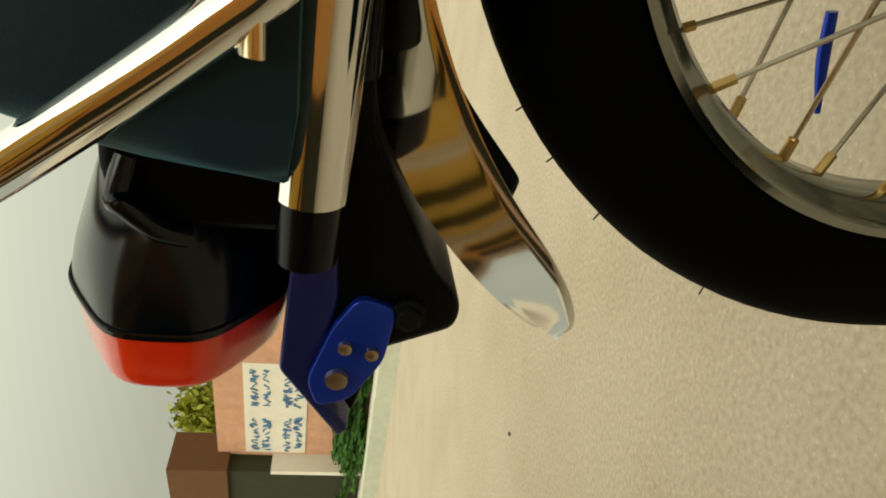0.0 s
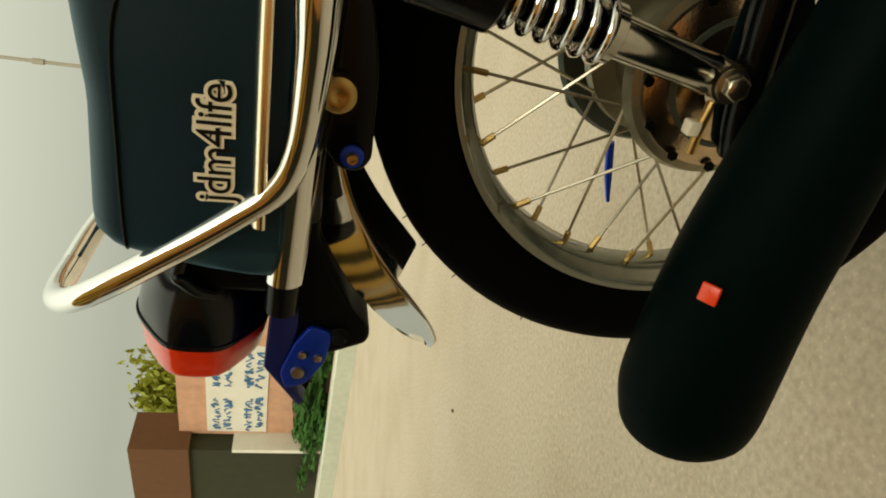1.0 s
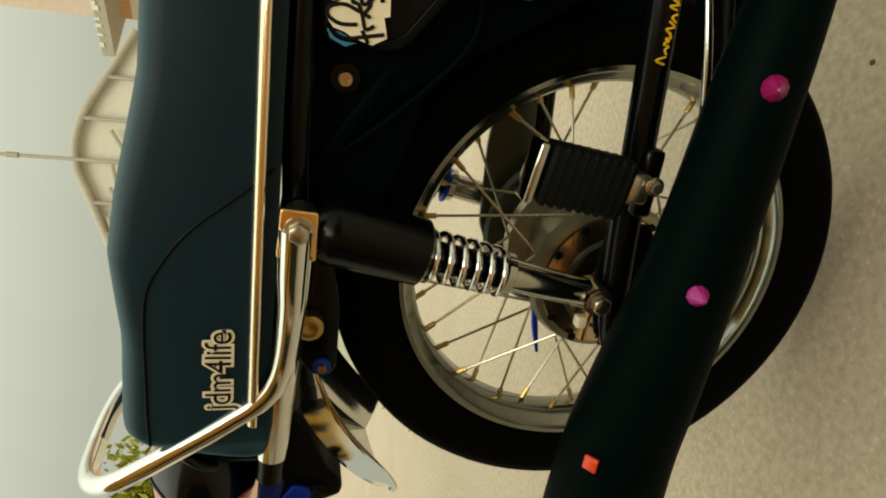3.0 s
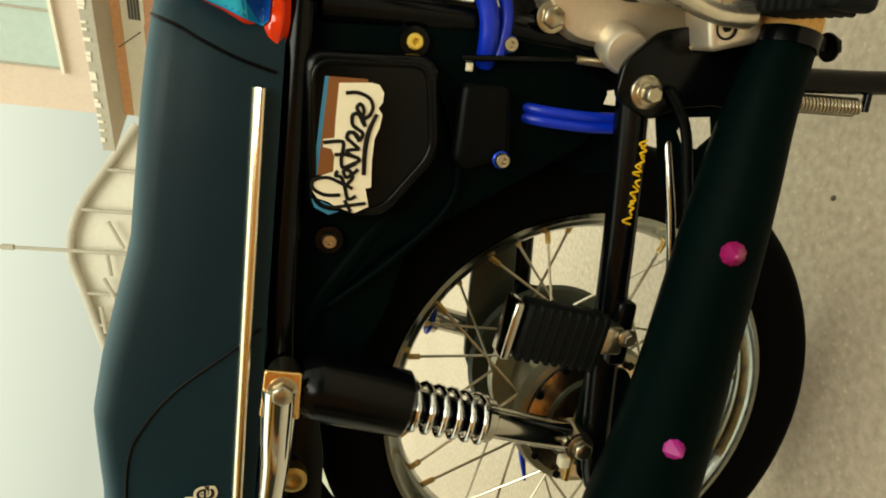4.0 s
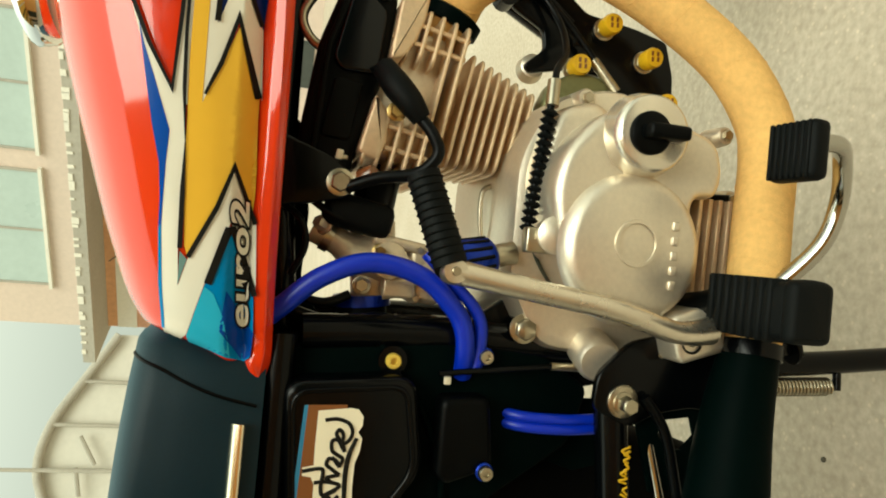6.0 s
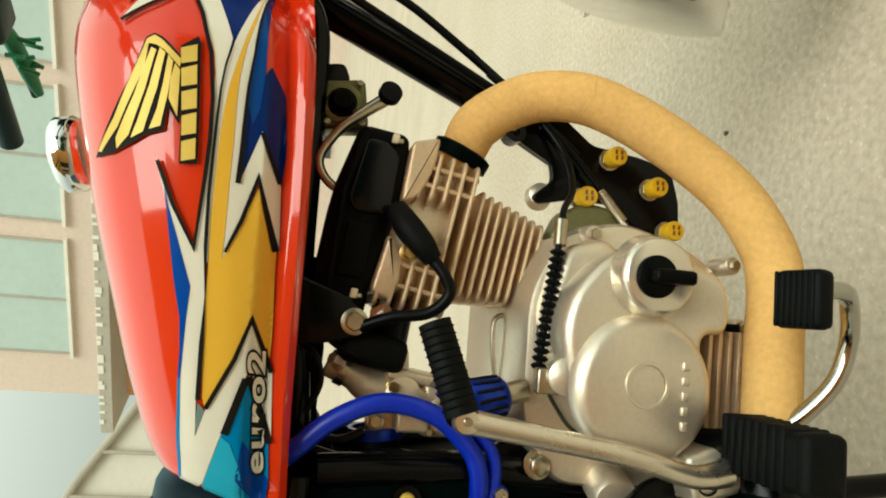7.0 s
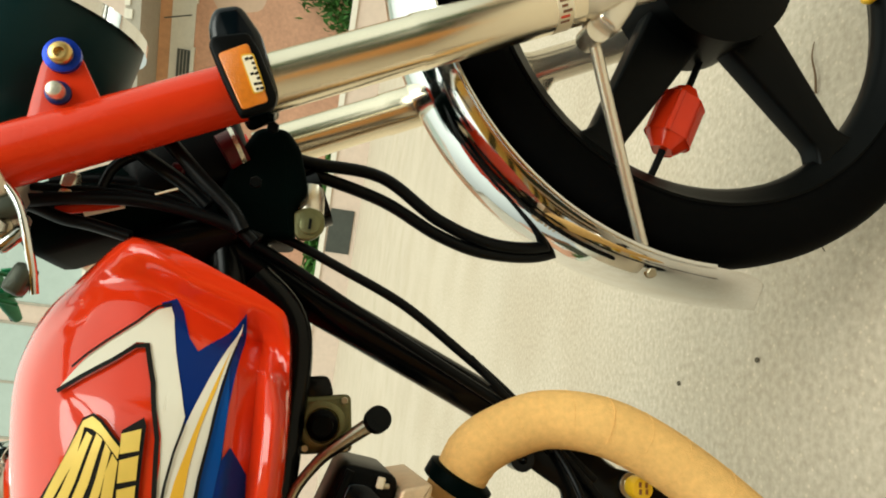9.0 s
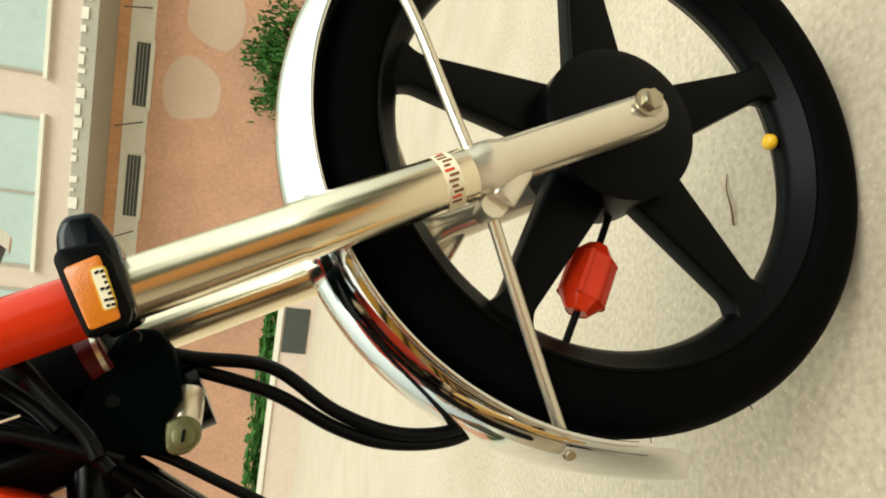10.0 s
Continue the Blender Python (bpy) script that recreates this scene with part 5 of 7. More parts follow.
for k in range(5):
    x = 0.462 + 0.001 * k
    part("sump_fin", slab([(0.452, 0.308 - 0.0095 * k), (0.540, 0.306 - 0.0095 * k), (0.540, 0.302 - 0.0095 * k), (0.452, 0.304 - 0.0095 * k)], -0.128, -0.098, 0.0008), FIN, engine)
# black sheet stands for the shade between the sump fins
part("sump_shade", slab([(0.440, 0.315), (0.545, 0.312), (0.548, 0.262), (0.455, 0.262)], -0.112, -0.095, 0.002), PLASTIC, engine, "black sheet painting the shade behind the sump fins")
part("breather", lathe([(0, 0.0), (0, 0.019), (0.03, 0.019), (0.034, 0.016), (0.034, 0)], (0.404, -0.092, 0.380), (-0.25, -0.95, 0.1), 24), ALLOY, engine)
part("upper_case", slab([(0.47, 0.44), (0.545, 0.455), (0.60, 0.440), (0.612, 0.40), (0.59, 0.38), (0.50, 0.40)], -0.125, -0.09, 0.01, 0.015), ALLOY, engine)
part("starter_boss", slab([(0.612, 0.432), (0.640, 0.420), (0.652, 0.395), (0.648, 0.365), (0.620, 0.350), (0.600, 0.38)], -0.060, -0.030, 0.006, 0.010, seg=3), OLIVE, engine, "olive starter casting")

AX = Vector((0.18, 0, 0.984))
FD = Vector((0.984, 0, -0.18))


def fin(c, half_x, half_y, thick, r, name, parent, m):
    own = slab(rounded([(-half_x, -half_y), (half_x, -half_y), (half_x, half_y), (-half_x, half_y)], r, 4), -thick / 2, thick / 2, 0.0006, seg=1)
    basis = Matrix((FD, AX, Vector((0, 1, 0)))).transposed().to_4x4()
    own.transform(Matrix.Translation(c) @ basis)
    return part(name, own, m, parent)


base, top = Vector((0.586, 0, 0.437)), Vector((0.606, 0, 0.555))
barrel = part("cylinder", lathe([(0, 0.040), (0.075, 0.040), (0.075, 0.0)], base, AX, 32), FIN, bike, "air-cooled finned cylinder")
for k in range(8):
    s = 0.006 + 0.0092 * k
    fin(base + AX * s, 0.041 + 0.0016 * k, 0.056 + 0.0018 * k, 0.0028, 0.012, "fin", barrel, FIN)
head = part("cylinder_head", block((0.120, 0.105, 0.070), Matrix.Translation(Vector((0.609, 0, 0.560))) @ Matrix.Rotation(math.atan2(0.18, 0.984), 4, "Y"), 0.008), ALLOY, bike, "cylinder head with deep cooling fins")
for k in range(6):
    s = 0.083 + 0.0118 * k
    c = base + AX * s
    w = 0.070 + 0.0006 * k
    if k < 2:
        fin(c, w, 0.078, 0.0030, 0.012, "fin", head, FIN)
    else:
        for x0, x1 in ((-w, -0.022), (0.024, w)):
            own = slab(rounded([(x0, -0.078), (x1, -0.078), (x1, 0.078), (x0, 0.078)], 0.010, 4), -0.0015, 0.0015, 0.0006, seg=1)
            own.transform(Matrix.Translation(c) @ Matrix((FD, AX, Vector((0, 1, 0)))).transposed().to_4x4())
            part("fin", own, FIN, head)
for sx in (-0.052, -0.034, 0.040, 0.056):
    part("fin_pin", tube([tuple(base + AX * 0.080 + FD * sx + Vector((0, -0.074, 0))), tuple(base + AX * 0.145 + FD * sx + Vector((0, -0.074, 0)))], 0.0022, 6, 1), FIN, head)
cover_b = part("rocker_cover", slab([(0.530, 0.596), (0.512, 0.622), (0.520, 0.642), (0.571, 0.641), (0.640, 0.632), (0.698, 0.613), (0.692, 0.568), (0.622, 0.574), (0.551, 0.595)], -0.066, 0.066, 0.006, 0.010), PLASTIC, bike, "black rocker cover")
part("recess", slab([(0.560, 0.600), (0.562, 0.625), (0.612, 0.617), (0.610, 0.592)], -0.069, -0.064, 0.002, 0.004), PLASTIC, cover_b)
part("inset_panel", slab([(0.618, 0.582), (0.672, 0.577), (0.684, 0.590), (0.684, 0.608), (0.628, 0.620), (0.618, 0.612)], -0.0705, -0.064, 0.003, 0.006, seg=3), GLOSSLAMP, cover_b, "raised glossy inset")
part("rib", slab([(0.522, 0.628), (0.524, 0.634), (0.640, 0.626), (0.694, 0.609), (0.692, 0.603), (0.640, 0.620)], -0.070, -0.064, 0.002), PLASTIC, cover_b)
for p in ((0.548, -0.0675, 0.607), (0.686, -0.0700, 0.5825)):
    part("pale_clip", block((0.0085, 0.005, 0.0060), Matrix.Translation(p) @ Matrix.Rotation(0.15, 4, "Y"), 0.0012), PAPER, cover_b, "small pale clip")
    part("clip_tongue", block((0.0040, 0.004, 0.0100), Matrix.Translation((p[0] - 0.002, p[1], p[2] - 0.002)), 0.001), STEEL, cover_b)
part("cover_bolt", bolt((0.530, -0.068, 0.616), 0.0042, (0, -1, 0), 0.006), STEEL, cover_b)
part("copper_union", lathe([(0, 0.0), (0, 0.0072), (0.012, 0.0072), (0.014, 0.006), (0.014, 0)], (0.530, -0.074, 0.588), (0.3, -0.5, -0.6), 16), BROWN, cover_b, "copper coloured union")
part("head_shoulder", slab([(0.630, 0.574), (0.684, 0.568), (0.690, 0.543), (0.668, 0.546), (0.648, 0.553), (0.634, 0.562)], -0.0785, 0.0785, 0.003, 0.005, seg=3), FIN, head)
part("head_shoulder", slab([(0.602, 0.582), (0.551, 0.594), (0.544, 0.576), (0.562, 0.570), (0.584, 0.570)], -0.0785, 0.0785, 0.003, 0.005, seg=3), FIN, head)
plug = part("spark_plug_cap", tube([(0.622, -0.080, 0.578, 0.010), (0.606, -0.092, 0.568, 0.012), (0.592, -0.098, 0.556, 0.011), (0.580, -0.098, 0.546, 0.008)], seg=14), RUBBER, bike, "black spark plug cap")
part("plug_lead", tube([(0.582, -0.098, 0.548), (0.568, -0.102, 0.536), (0.552, -0.102, 0.531), (0.536, -0.096, 0.546), (0.530, -0.088, 0.575), (0.520, -0.08, 0.60)], 0.0052, 12), CABLE, plug)
part("plug_nut", bolt((0.585, -0.090, 0.566), 0.006, (0, -1, 0), 0.006), BRASS, plug)

part("frame_gusset", slab([(0.40, 0.657), (0.58, 0.657), (0.58, 0.640), (0.50, 0.626), (0.44, 0.628), (0.40, 0.605)], -0.030, 0.030, 0.003, 0.006), MATT, bike)

# engine mounts and brackets
mount = part("head_bracket", slab([(0.50, 0.655), (0.56, 0.655), (0.545, 0.612), (0.528, 0.592), (0.512, 0.596), (0.505, 0.625)], -0.076, -0.068, 0.002, 0.008), BLACK, bike, "black head steady bracket")
part("bracket_bolt", bolt((0.524, -0.077, 0.605), 0.0085, (0, -1, 0), 0.007), STEEL, mount)
fork_plate = part("front_mount", slab([(0.722, 0.478), (0.742, 0.455), (0.742, 0.425), (0.712, 0.385), (0.706, 0.335), (0.698, 0.300), (0.665, 0.290), (0.628, 0.288), (0.628, 0.33), (0.655, 0.36), (0.657, 0.40), (0.648, 0.438), (0.655, 0.444), (0.672, 0.425), (0.690, 0.428), (0.704, 0.455)], -0.042, -0.034, 0.0015, 0.005), BLACK, bike, "black front engine mounting plate")
for x, z in ((0.699, 0.368), (0.657, 0.396), (0.674, 0.324), (0.633, 0.305)):
    part("mount_bolt", bolt((x, -0.043, z), 0.0080, (0, -1, 0), 0.006), STEEL, fork_plate)
    part("yellow_cap", lathe([(0, 0.0), (0, 0.0092), (0.012, 0.0098), (0.015, 0.0085), (0.0155, 0.0)], (x, -0.050, z), (0, -1, 0), 24), LIME, fork_plate, "yellow bolt cap with small dark marks")
    for dx, dz in ((-0.0025, 0.0025), (0.003, 0.003), (-0.002, -0.003), (0.003, -0.0025)):
        part("mark", block((0.0042, 0.0006, 0.0022), Matrix.Translation((x + dx, -0.0656, z + dz)), 0.0), BROWN, fork_plate)
part("mount_stub", lathe([(0, 0.0), (0, 0.010), (0.020, 0.010), (0.020, 0.004), (0.012, 0)], (0.712, -0.034, 0.468), (0, -1, 0), 18), BLACK, fork_plate)
rear_plate = part("rear_mount", slab([(0.36, 0.51), (0.42, 0.475), (0.445, 0.44), (0.43, 0.41), (0.40, 0.40), (0.40, 0.33), (0.37, 0.33), (0.35, 0.42)], -0.062, -0.052, 0.002, 0.008), BLACK, bike, "black rear engine mounting plate")
part("mount_bolt", bolt((0.4155, -0.092, 0.4406), 0.0095, (0, -1, 0), 0.008), STEEL, rear_plate)
part("bolt_sleeve", tube([(0.4155, -0.055, 0.4406), (0.4155, -0.092, 0.4406)], 0.0085, 16, 1), BLACK, rear_plate)

# carburettor, hoses, filters
carb = part("carburettor", tube([(0.486, -0.036, 0.622, 0.0125), (0.476, -0.036, 0.600, 0.0125), (0.468, -0.034, 0.585, 0.016), (0.463, -0.034, 0.560, 0.020), (0.457, -0.034, 0.535, 0.022), (0.452, -0.034, 0.512, 0.021)], seg=20), BRONZE, bike, "bronze tinted carburettor")
part("throttle_body", lathe([(-0.035, 0.0), (-0.035, 0.021), (0.035, 0.021), (0.035, 0)], (0.462, -0.02, 0.565), (1, 0, 0.1), 24), BRONZE, carb)
part("carb_flange", block((0.010, 0.060, 0.052), Matrix.Translation((0.478, -0.028, 0.545)) @ Matrix.Rotation(0.15, 4, "Y"), 0.003), BRONZE, carb)
part("carb_top", lathe([(0, 0.016), (0.012, 0.016), (0.014, 0.012), (0.014, 0)], (0.462, -0.050, 0.556), (0.1, -1, 0), 20), BRONZE, carb)
part("pilot_boss", block((0.018, 0.020, 0.030), Matrix.Translation((0.440, -0.050, 0.545)), 0.003), BRONZE, carb)
part("float_bowl", block((0.050, 0.050, 0.032), Matrix.Translation((0.452, -0.03, 0.522)), 0.006), BRONZE, carb)
part("brass_screw", bolt((0.470, -0.058, 0.565), 0.005, (0, -1, 0), 0.008), BRASS, carb)
part("idle_screw", bolt((0.440, -0.056, 0.578), 0.006, (0, -1, 0), 0.006), STEEL, carb)
for pts, r in (([(0.505, -0.052, 0.652), (0.492, -0.060, 0.634), (0.470, -0.060, 0.628), (0.445, -0.058, 0.638)], 0.0030), ([(0.520, -0.050, 0.640), (0.500, -0.062, 0.612), (0.492, -0.060, 0.590)], 0.0034), ([(0.430, -0.06, 0.640), (0.424, -0.066, 0.610), (0.432, -0.064, 0.588)], 0.0040), ([(0.418, -0.06, 0.640), (0.408, -0.062, 0.600), (0.414, -0.060, 0.560), (0.405, -0.055, 0.52)], 0.0045), ([(0.47, -0.06, 0.515), (0.44, -0.066, 0.498), (0.41, -0.07, 0.500)], 0.0030)):
    part("drain_hose", tube(pts, r, 10), CABLE, carb)
part("union_nut", bolt((0.488, -0.050, 0.612), 0.0062, (0.3, -0.6, 0.7), 0.010), BRONZE, carb)
part("pinch_clamp", lathe([(-0.004, 0.0145), (0.004, 0.0145), (0.004, 0.012), (-0.004, 0.012)], (0.480, -0.036, 0.608), (0.4, 0, 0.92), 24, close=True), STEEL, carb)
part("jet_cover", lathe([(0, 0.0), (0, 0.012), (0.006, 0.012), (0.008, 0.009), (0.008, 0)], (0.452, -0.056, 0.522), (0, -1, 0), 6), BRONZE, carb)
for p in ((0.474, -0.060, 0.530), (0.474, -0.060, 0.508), (0.432, -0.056, 0.530)):
    part("bowl_screw", bolt(p, 0.0034, (0, -1, 0), 0.003, False), STEEL, carb)
part("clip_ring", lathe([(-0.005, 0.026), (0.005, 0.026), (0.005, 0.022), (-0.005, 0.022)], (0.425, -0.02, 0.572), (1, 0, 0.1), 32, close=True), BLUEAL, carb, "blue hose clip")
part("inlet_boot", tube([(0.425, -0.02, 0.572, 0.022), (0.395, -0.02, 0.570, 0.024), (0.36, -0.02, 0.57, 0.026)], seg=24), RUBBER, carb)
part("manifold", tube([(0.495, -0.01, 0.57, 0.020), (0.53, -0.005, 0.565, 0.020), (0.56, 0, 0.56, 0.022)], seg=20), PLASTIC, carb)
part("choke_cover", block((0.030, 0.040, 0.060), Matrix.Translation((0.500, -0.045, 0.585)) @ Matrix.Rotation(0.2, 4, "Y"), 0.008), RUBBER, carb)
part("breather_hose", tube([(0.412, -0.085, 0.652), (0.422, -0.09, 0.642), (0.446, -0.095, 0.615), (0.461, -0.098, 0.577), (0.453, -0.098, 0.534), (0.427, -0.095, 0.503), (0.408, -0.094, 0.493), (0.388, -0.090, 0.490), (0.372, -0.080, 0.488)], 0.0082, 16), BLUERUB, bike, "thick blue silicone hose")
part("breather_hose", tube([(0.472, -0.080, 0.528), (0.450, -0.088, 0.506), (0.428, -0.090, 0.484), (0.408, -0.090, 0.477), (0.378, -0.088, 0.479)], 0.0055, 14), BLUERUB, bike)
for dx in (0.0, 0.0085):
    part("overflow_hose", tube([(0.334 + dx, -0.050, 0.462), (0.332 + dx, -0.080, 0.445), (0.331 + dx, -0.091, 0.425), (0.331 + dx, -0.095, 0.39), (0.334 + dx, -0.094, 0.352)], 0.0048, 12), BLUERUB, bike, "blue overflow hose")
filt = part("breather_filter", lathe([(0, 0.0), (0, 0.017), (0.004, 0.019), (0.030, 0.0165), (0.034, 0.012), (0.034, 0)], (0.466, -0.115, 0.512), (0.25, 0.1, -0.96), 24), BLUEAL, bike, "small blue breather filter")
for k in range(14):
    a = 2 * math.pi * k / 14
    q = Vector((0, 0, 1)).rotation_difference(Vector((0.25, 0.1, -0.96)))
    part("pleat", tube([Vector((0.466, -0.115, 0.512)) + q @ Vector((0.018 * math.cos(a), 0.018 * math.sin(a), 0.004)), Vector((0.466, -0.115, 0.512)) + q @ Vector((0.0165 * math.cos(a), 0.0165 * math.sin(a), 0.028))], 0.0018, 6, 1), CABLE, filt)
part("filter_neck", lathe([(0.032, 0.009), (0.040, 0.0095), (0.052, 0.0095), (0.054, 0.006)], (0.466, -0.115, 0.512), (0.25, 0.1, -0.96), 18), STEEL, filt)
part("fuel_tap", lathe([(0, 0.0), (0, 0.0125), (0.006, 0.0125), (0.008, 0.009), (0.018, 0.008), (0.018, 0)], (0.722, -0.031, 0.631), (0, -1, 0), 24), PLASTIC, bike, "black fuel tap knob")
tap_body = part("tap_body", slab([(0.742, 0.655), (0.749, 0.611), (0.703, 0.604), (0.697, 0.648)], -0.032, 0.004, 0.004, 0.006), OLIVE, bike, "olive fuel tap casting")
part("tap_ring", lathe([(0, 0.019), (0.004, 0.019), (0.005, 0.017), (0.005, 0.014), (0.0, 0.0135)], (0.722, -0.0315, 0.631), (0, -1, 0), 28), OLIVE, tap_body)
for p in ((0.738, 0.649), (0.743, 0.616), (0.706, 0.611), (0.703, 0.642)):
    part("tap_screw", bolt((p[0], -0.0325, p[1]), 0.0032, (0, -1, 0), 0.003, False), STEEL, tap_body)
part("tap_bracket", slab([(0.738, 0.656), (0.757, 0.660), (0.762, 0.631), (0.745, 0.624)], -0.03, -0.022, 0.002, 0.006), BLACK, bike)
part("tap_lever", tube([(0.728, -0.045, 0.592, 0.0065), (0.712, -0.045, 0.612, 0.0055), (0.694, -0.045, 0.631, 0.0045), (0.668, -0.045, 0.646, 0.0042), (0.649, -0.045, 0.640, 0.0042), (0.638, -0.045, 0.623, 0.0045), (0.641, -0.045, 0.614, 0.006)], seg=12), STEEL, bike, "bent steel pipe")
part("tap_knob", lathe([(0, 0), (0, 0.0105), (0.008, 0.0105), (0.008, 0.007), (0.010, 0)], (0.730, -0.050, 0.590), (0.3, -0.9, -0.2), 20), RUBBER, bike)

# clutch cable with its bellows
cable = part("clutch_cable", tube([(0.790, -0.035, 0.515), (0.750, -0.042, 0.470), (0.726, -0.050, 0.443), (0.690, -0.066, 0.422), (0.655, -0.095, 0.425), (0.632, -0.115, 0.440), (0.610, -0.122, 0.444), (0.555, -0.124, 0.452), (0.500, -0.124, 0.457), (0.488, -0.124, 0.456)], 0.0030, 10), CABLE, bike, "clutch cable with black bellows")
second = part("control_cable", tube([(0.770, -0.036, 0.495), (0.732, -0.046, 0.447), (0.692, -0.052, 0.404), (0.660, -0.058, 0.378)], 0.0032, 10), CABLE, bike)
part("ferrule", tube([(0.664, -0.057, 0.382), (0.636, -0.064, 0.360)], 0.0048, 10, 1), STEEL, second)
part("pale_cover", lathe([(0, 0.0), (0, 0.014), (0.014, 0.012), (0.016, 0.008), (0.016, 0)], (0.662, 0.0, 0.424), (0.1, -1, 0.1), 24), ALLOY, bike, "pale starter cover")
part("adjuster", tube([(0.622, -0.119, 0.443), (0.600, -0.123, 0.445)], 0.0058, 8, 1), STEEL, cable)
for k in range(16):
    t = k / 15
    c = (0.594 - 0.094 * t, -0.124, 0.4465 + 0.0105 * t)
    part("bellows_rib", lathe([(-0.0024, 0.0045), (0, 0.0072), (0.0024, 0.0045)], c, (-0.99, 0, 0.1), 14), RUBBER, cable)
part("clutch_arm", block((0.020, 0.012, 0.026), Matrix.Translation((0.490, -0.140, 0.452)), 0.002), STEEL, cable)
part("arm_boss", lathe([(0, 0.0), (0, 0.015), (0.018, 0.015), (0.020, 0.012), (0.020, 0)], (0.495, -0.136, 0.440), (0, -1, 0.2), 24), ALLOY, cable)
part("stay_rod", tube([(0.540, -0.03, 0.448), (0.532, -0.03, 0.47), (0.470, -0.03, 0.462), (0.462, -0.03, 0.44)], 0.0025, 8), STEEL, cable)

# kick starter
kick = part("kick_lever", tube([(0.432, -0.178, 0.322, 0.011), (0.430, -0.184, 0.340, 0.0095), (0.431, -0.186, 0.360, 0.0085), (0.443, -0.186, 0.405, 0.0085), (0.452, -0.180, 0.464, 0.0085), (0.459, -0.176, 0.512, 0.009), (0.462, -0.175, 0.530, 0.010)], seg=16), KICK, bike, "folded aluminium kick lever")
part("knuckle", lathe([(0, 0), (0, 0.0085), (0.003, 0.0098), (0.017, 0.0098), (0.020, 0.0085), (0.021, 0)], (0.462, -0.164, 0.5285), (0, -1, 0), 24), KICK, kick)
part("knuckle_pin", lathe([(0, 0.0), (0, 0.0034), (0.002, 0.0030), (0.002, 0)], (0.462, -0.185, 0.5285), (0, -1, 0), 12), STEEL, kick)
rub = part("kick_rubber", tube([(0.466, -0.175, 0.531), (0.472, -0.174, 0.533), (0.524, -0.160, 0.551), (0.528, -0.159, 0.5525)], 0.0125, 16, 2), RUBBER, kick, "ribbed black kick rubber")
for k in range(11):
    c = Vector((0.471, -0.174, 0.533)) + Vector((0.053, 0.014, 0.018)) * (k / 10)
    part("rib", lathe([(-0.0012, 0.0122), (0, 0.0136), (0.0012, 0.0122)], c, (0.53, 0.14, 0.18), 16), RUBBER, rub)
part("kick_boss", block((0.040, 0.040, 0.046), Matrix.Translation((0.428, -0.150, 0.322)) @ Matrix.Rotation(-0.3, 4, "Y"), 0.006), ALLOY, kick)
part("boss_ring", lathe([(0, 0.0088), (0.001, 0.0088), (0.001, 0.0076), (0.0, 0.007)], (0.421, -0.171, 0.331), (0, -1, 0), 24), INK, kick)
part("boss_pin", lathe([(0, 0.0), (0, 0.0030), (0.002, 0.0028), (0.002, 0)], (0.421, -0.171, 0.331), (0, -1, 0), 12), INK, kick)
part("return_spring", coil((0.395, -0.13, 0.345), (0.418, -0.14, 0.328), 0.005, 0.0012, 7), STEEL, kick)

# foot peg, brake pedal, passenger peg
def ribbed_pad(x, z, y0, y1, w, h, n, label):
    pg = part("foot_peg", block((w, abs(y1 - y0), h), Matrix.Translation((x, (y0 + y1) / 2, z)), 0.006), RUBBER, bike, label)
    for k in range(n):
        y = y0 + (y1 - y0) * (k + 0.6) / (n + 1.5)
        part("rib", block((w + 0.004, abs(y1 - y0) / n * 0.55, h + 0.004), Matrix.Translation((x, y, z)), 0.0015, seg=1), RUBBER, pg)
    return pg


pg = ribbed_pad(0.455, 0.305, -0.172, -0.258, 0.040, 0.034, 8, "black rubber rider foot peg")
part("peg_end", slab([(0.434, 0.289), (0.476, 0.289), (0.478, 0.305), (0.476, 0.322), (0.434, 0.322)], -0.264, -0.250, 0.005, 0.006), RUBBER, pg)
part("peg_bracket", tube([(0.455, -0.175, 0.312), (0.450, -0.150, 0.315), (0.445, -0.11, 0.31), (0.44, -0.06, 0.30)], 0.011, 12), PLASTIC, pg)
pedal = part("brake_pedal", tube([(0.572, -0.240, 0.298, 0.006), (0.574, -0.239, 0.275, 0.0065), (0.566, -0.222, 0.254, 0.0068), (0.540, -0.205, 0.238, 0.0068), (0.508, -0.198, 0.243, 0.0068), (0.478, -0.185, 0.262, 0.007), (0.450, -0.165, 0.285, 0.008), (0.435, -0.15, 0.30, 0.008)], seg=14), CHROME_DULL, bike, "bent chrome brake pedal")
pad = part("pedal_pad", block((0.042, 0.041, 0.016), Matrix.Translation((0.566, -0.235, 0.304)) @ Matrix.Rotation(0.12, 4, "X"), 0.005), RUBBER, pedal, "black rubber pedal pad")
for k in range(7):
    part("rib", block((0.040, 0.0035, 0.003), Matrix.Translation((0.566, -0.2195 - 0.0052 * k, 0.3135 - 0.0006 * k)), 0.001, seg=1), RUBBER, pad)
pas = part("passenger_peg", block((0.050, 0.024, 0.078), Matrix.Translation((0.164, -0.158, 0.412)) @ Matrix.Rotation(0.14, 4, "Y"), 0.006), RUBBER, bike, "folded black passenger foot peg")
for k in range(9):
    part("rib", block((0.0503, 0.0243, 0.0048), Matrix.Translation((0.159 + 0.0011 * k, -0.158, 0.380 + 0.0082 * k)) @ Matrix.Rotation(0.14, 4, "Y"), 0.001, seg=1), RUBBER, pas)
part("peg_cap", block((0.050, 0.026, 0.008), Matrix.Translation((0.169, -0.158, 0.458)) @ Matrix.Rotation(0.14, 4, "Y"), 0.002), CHROME_DULL, pas)
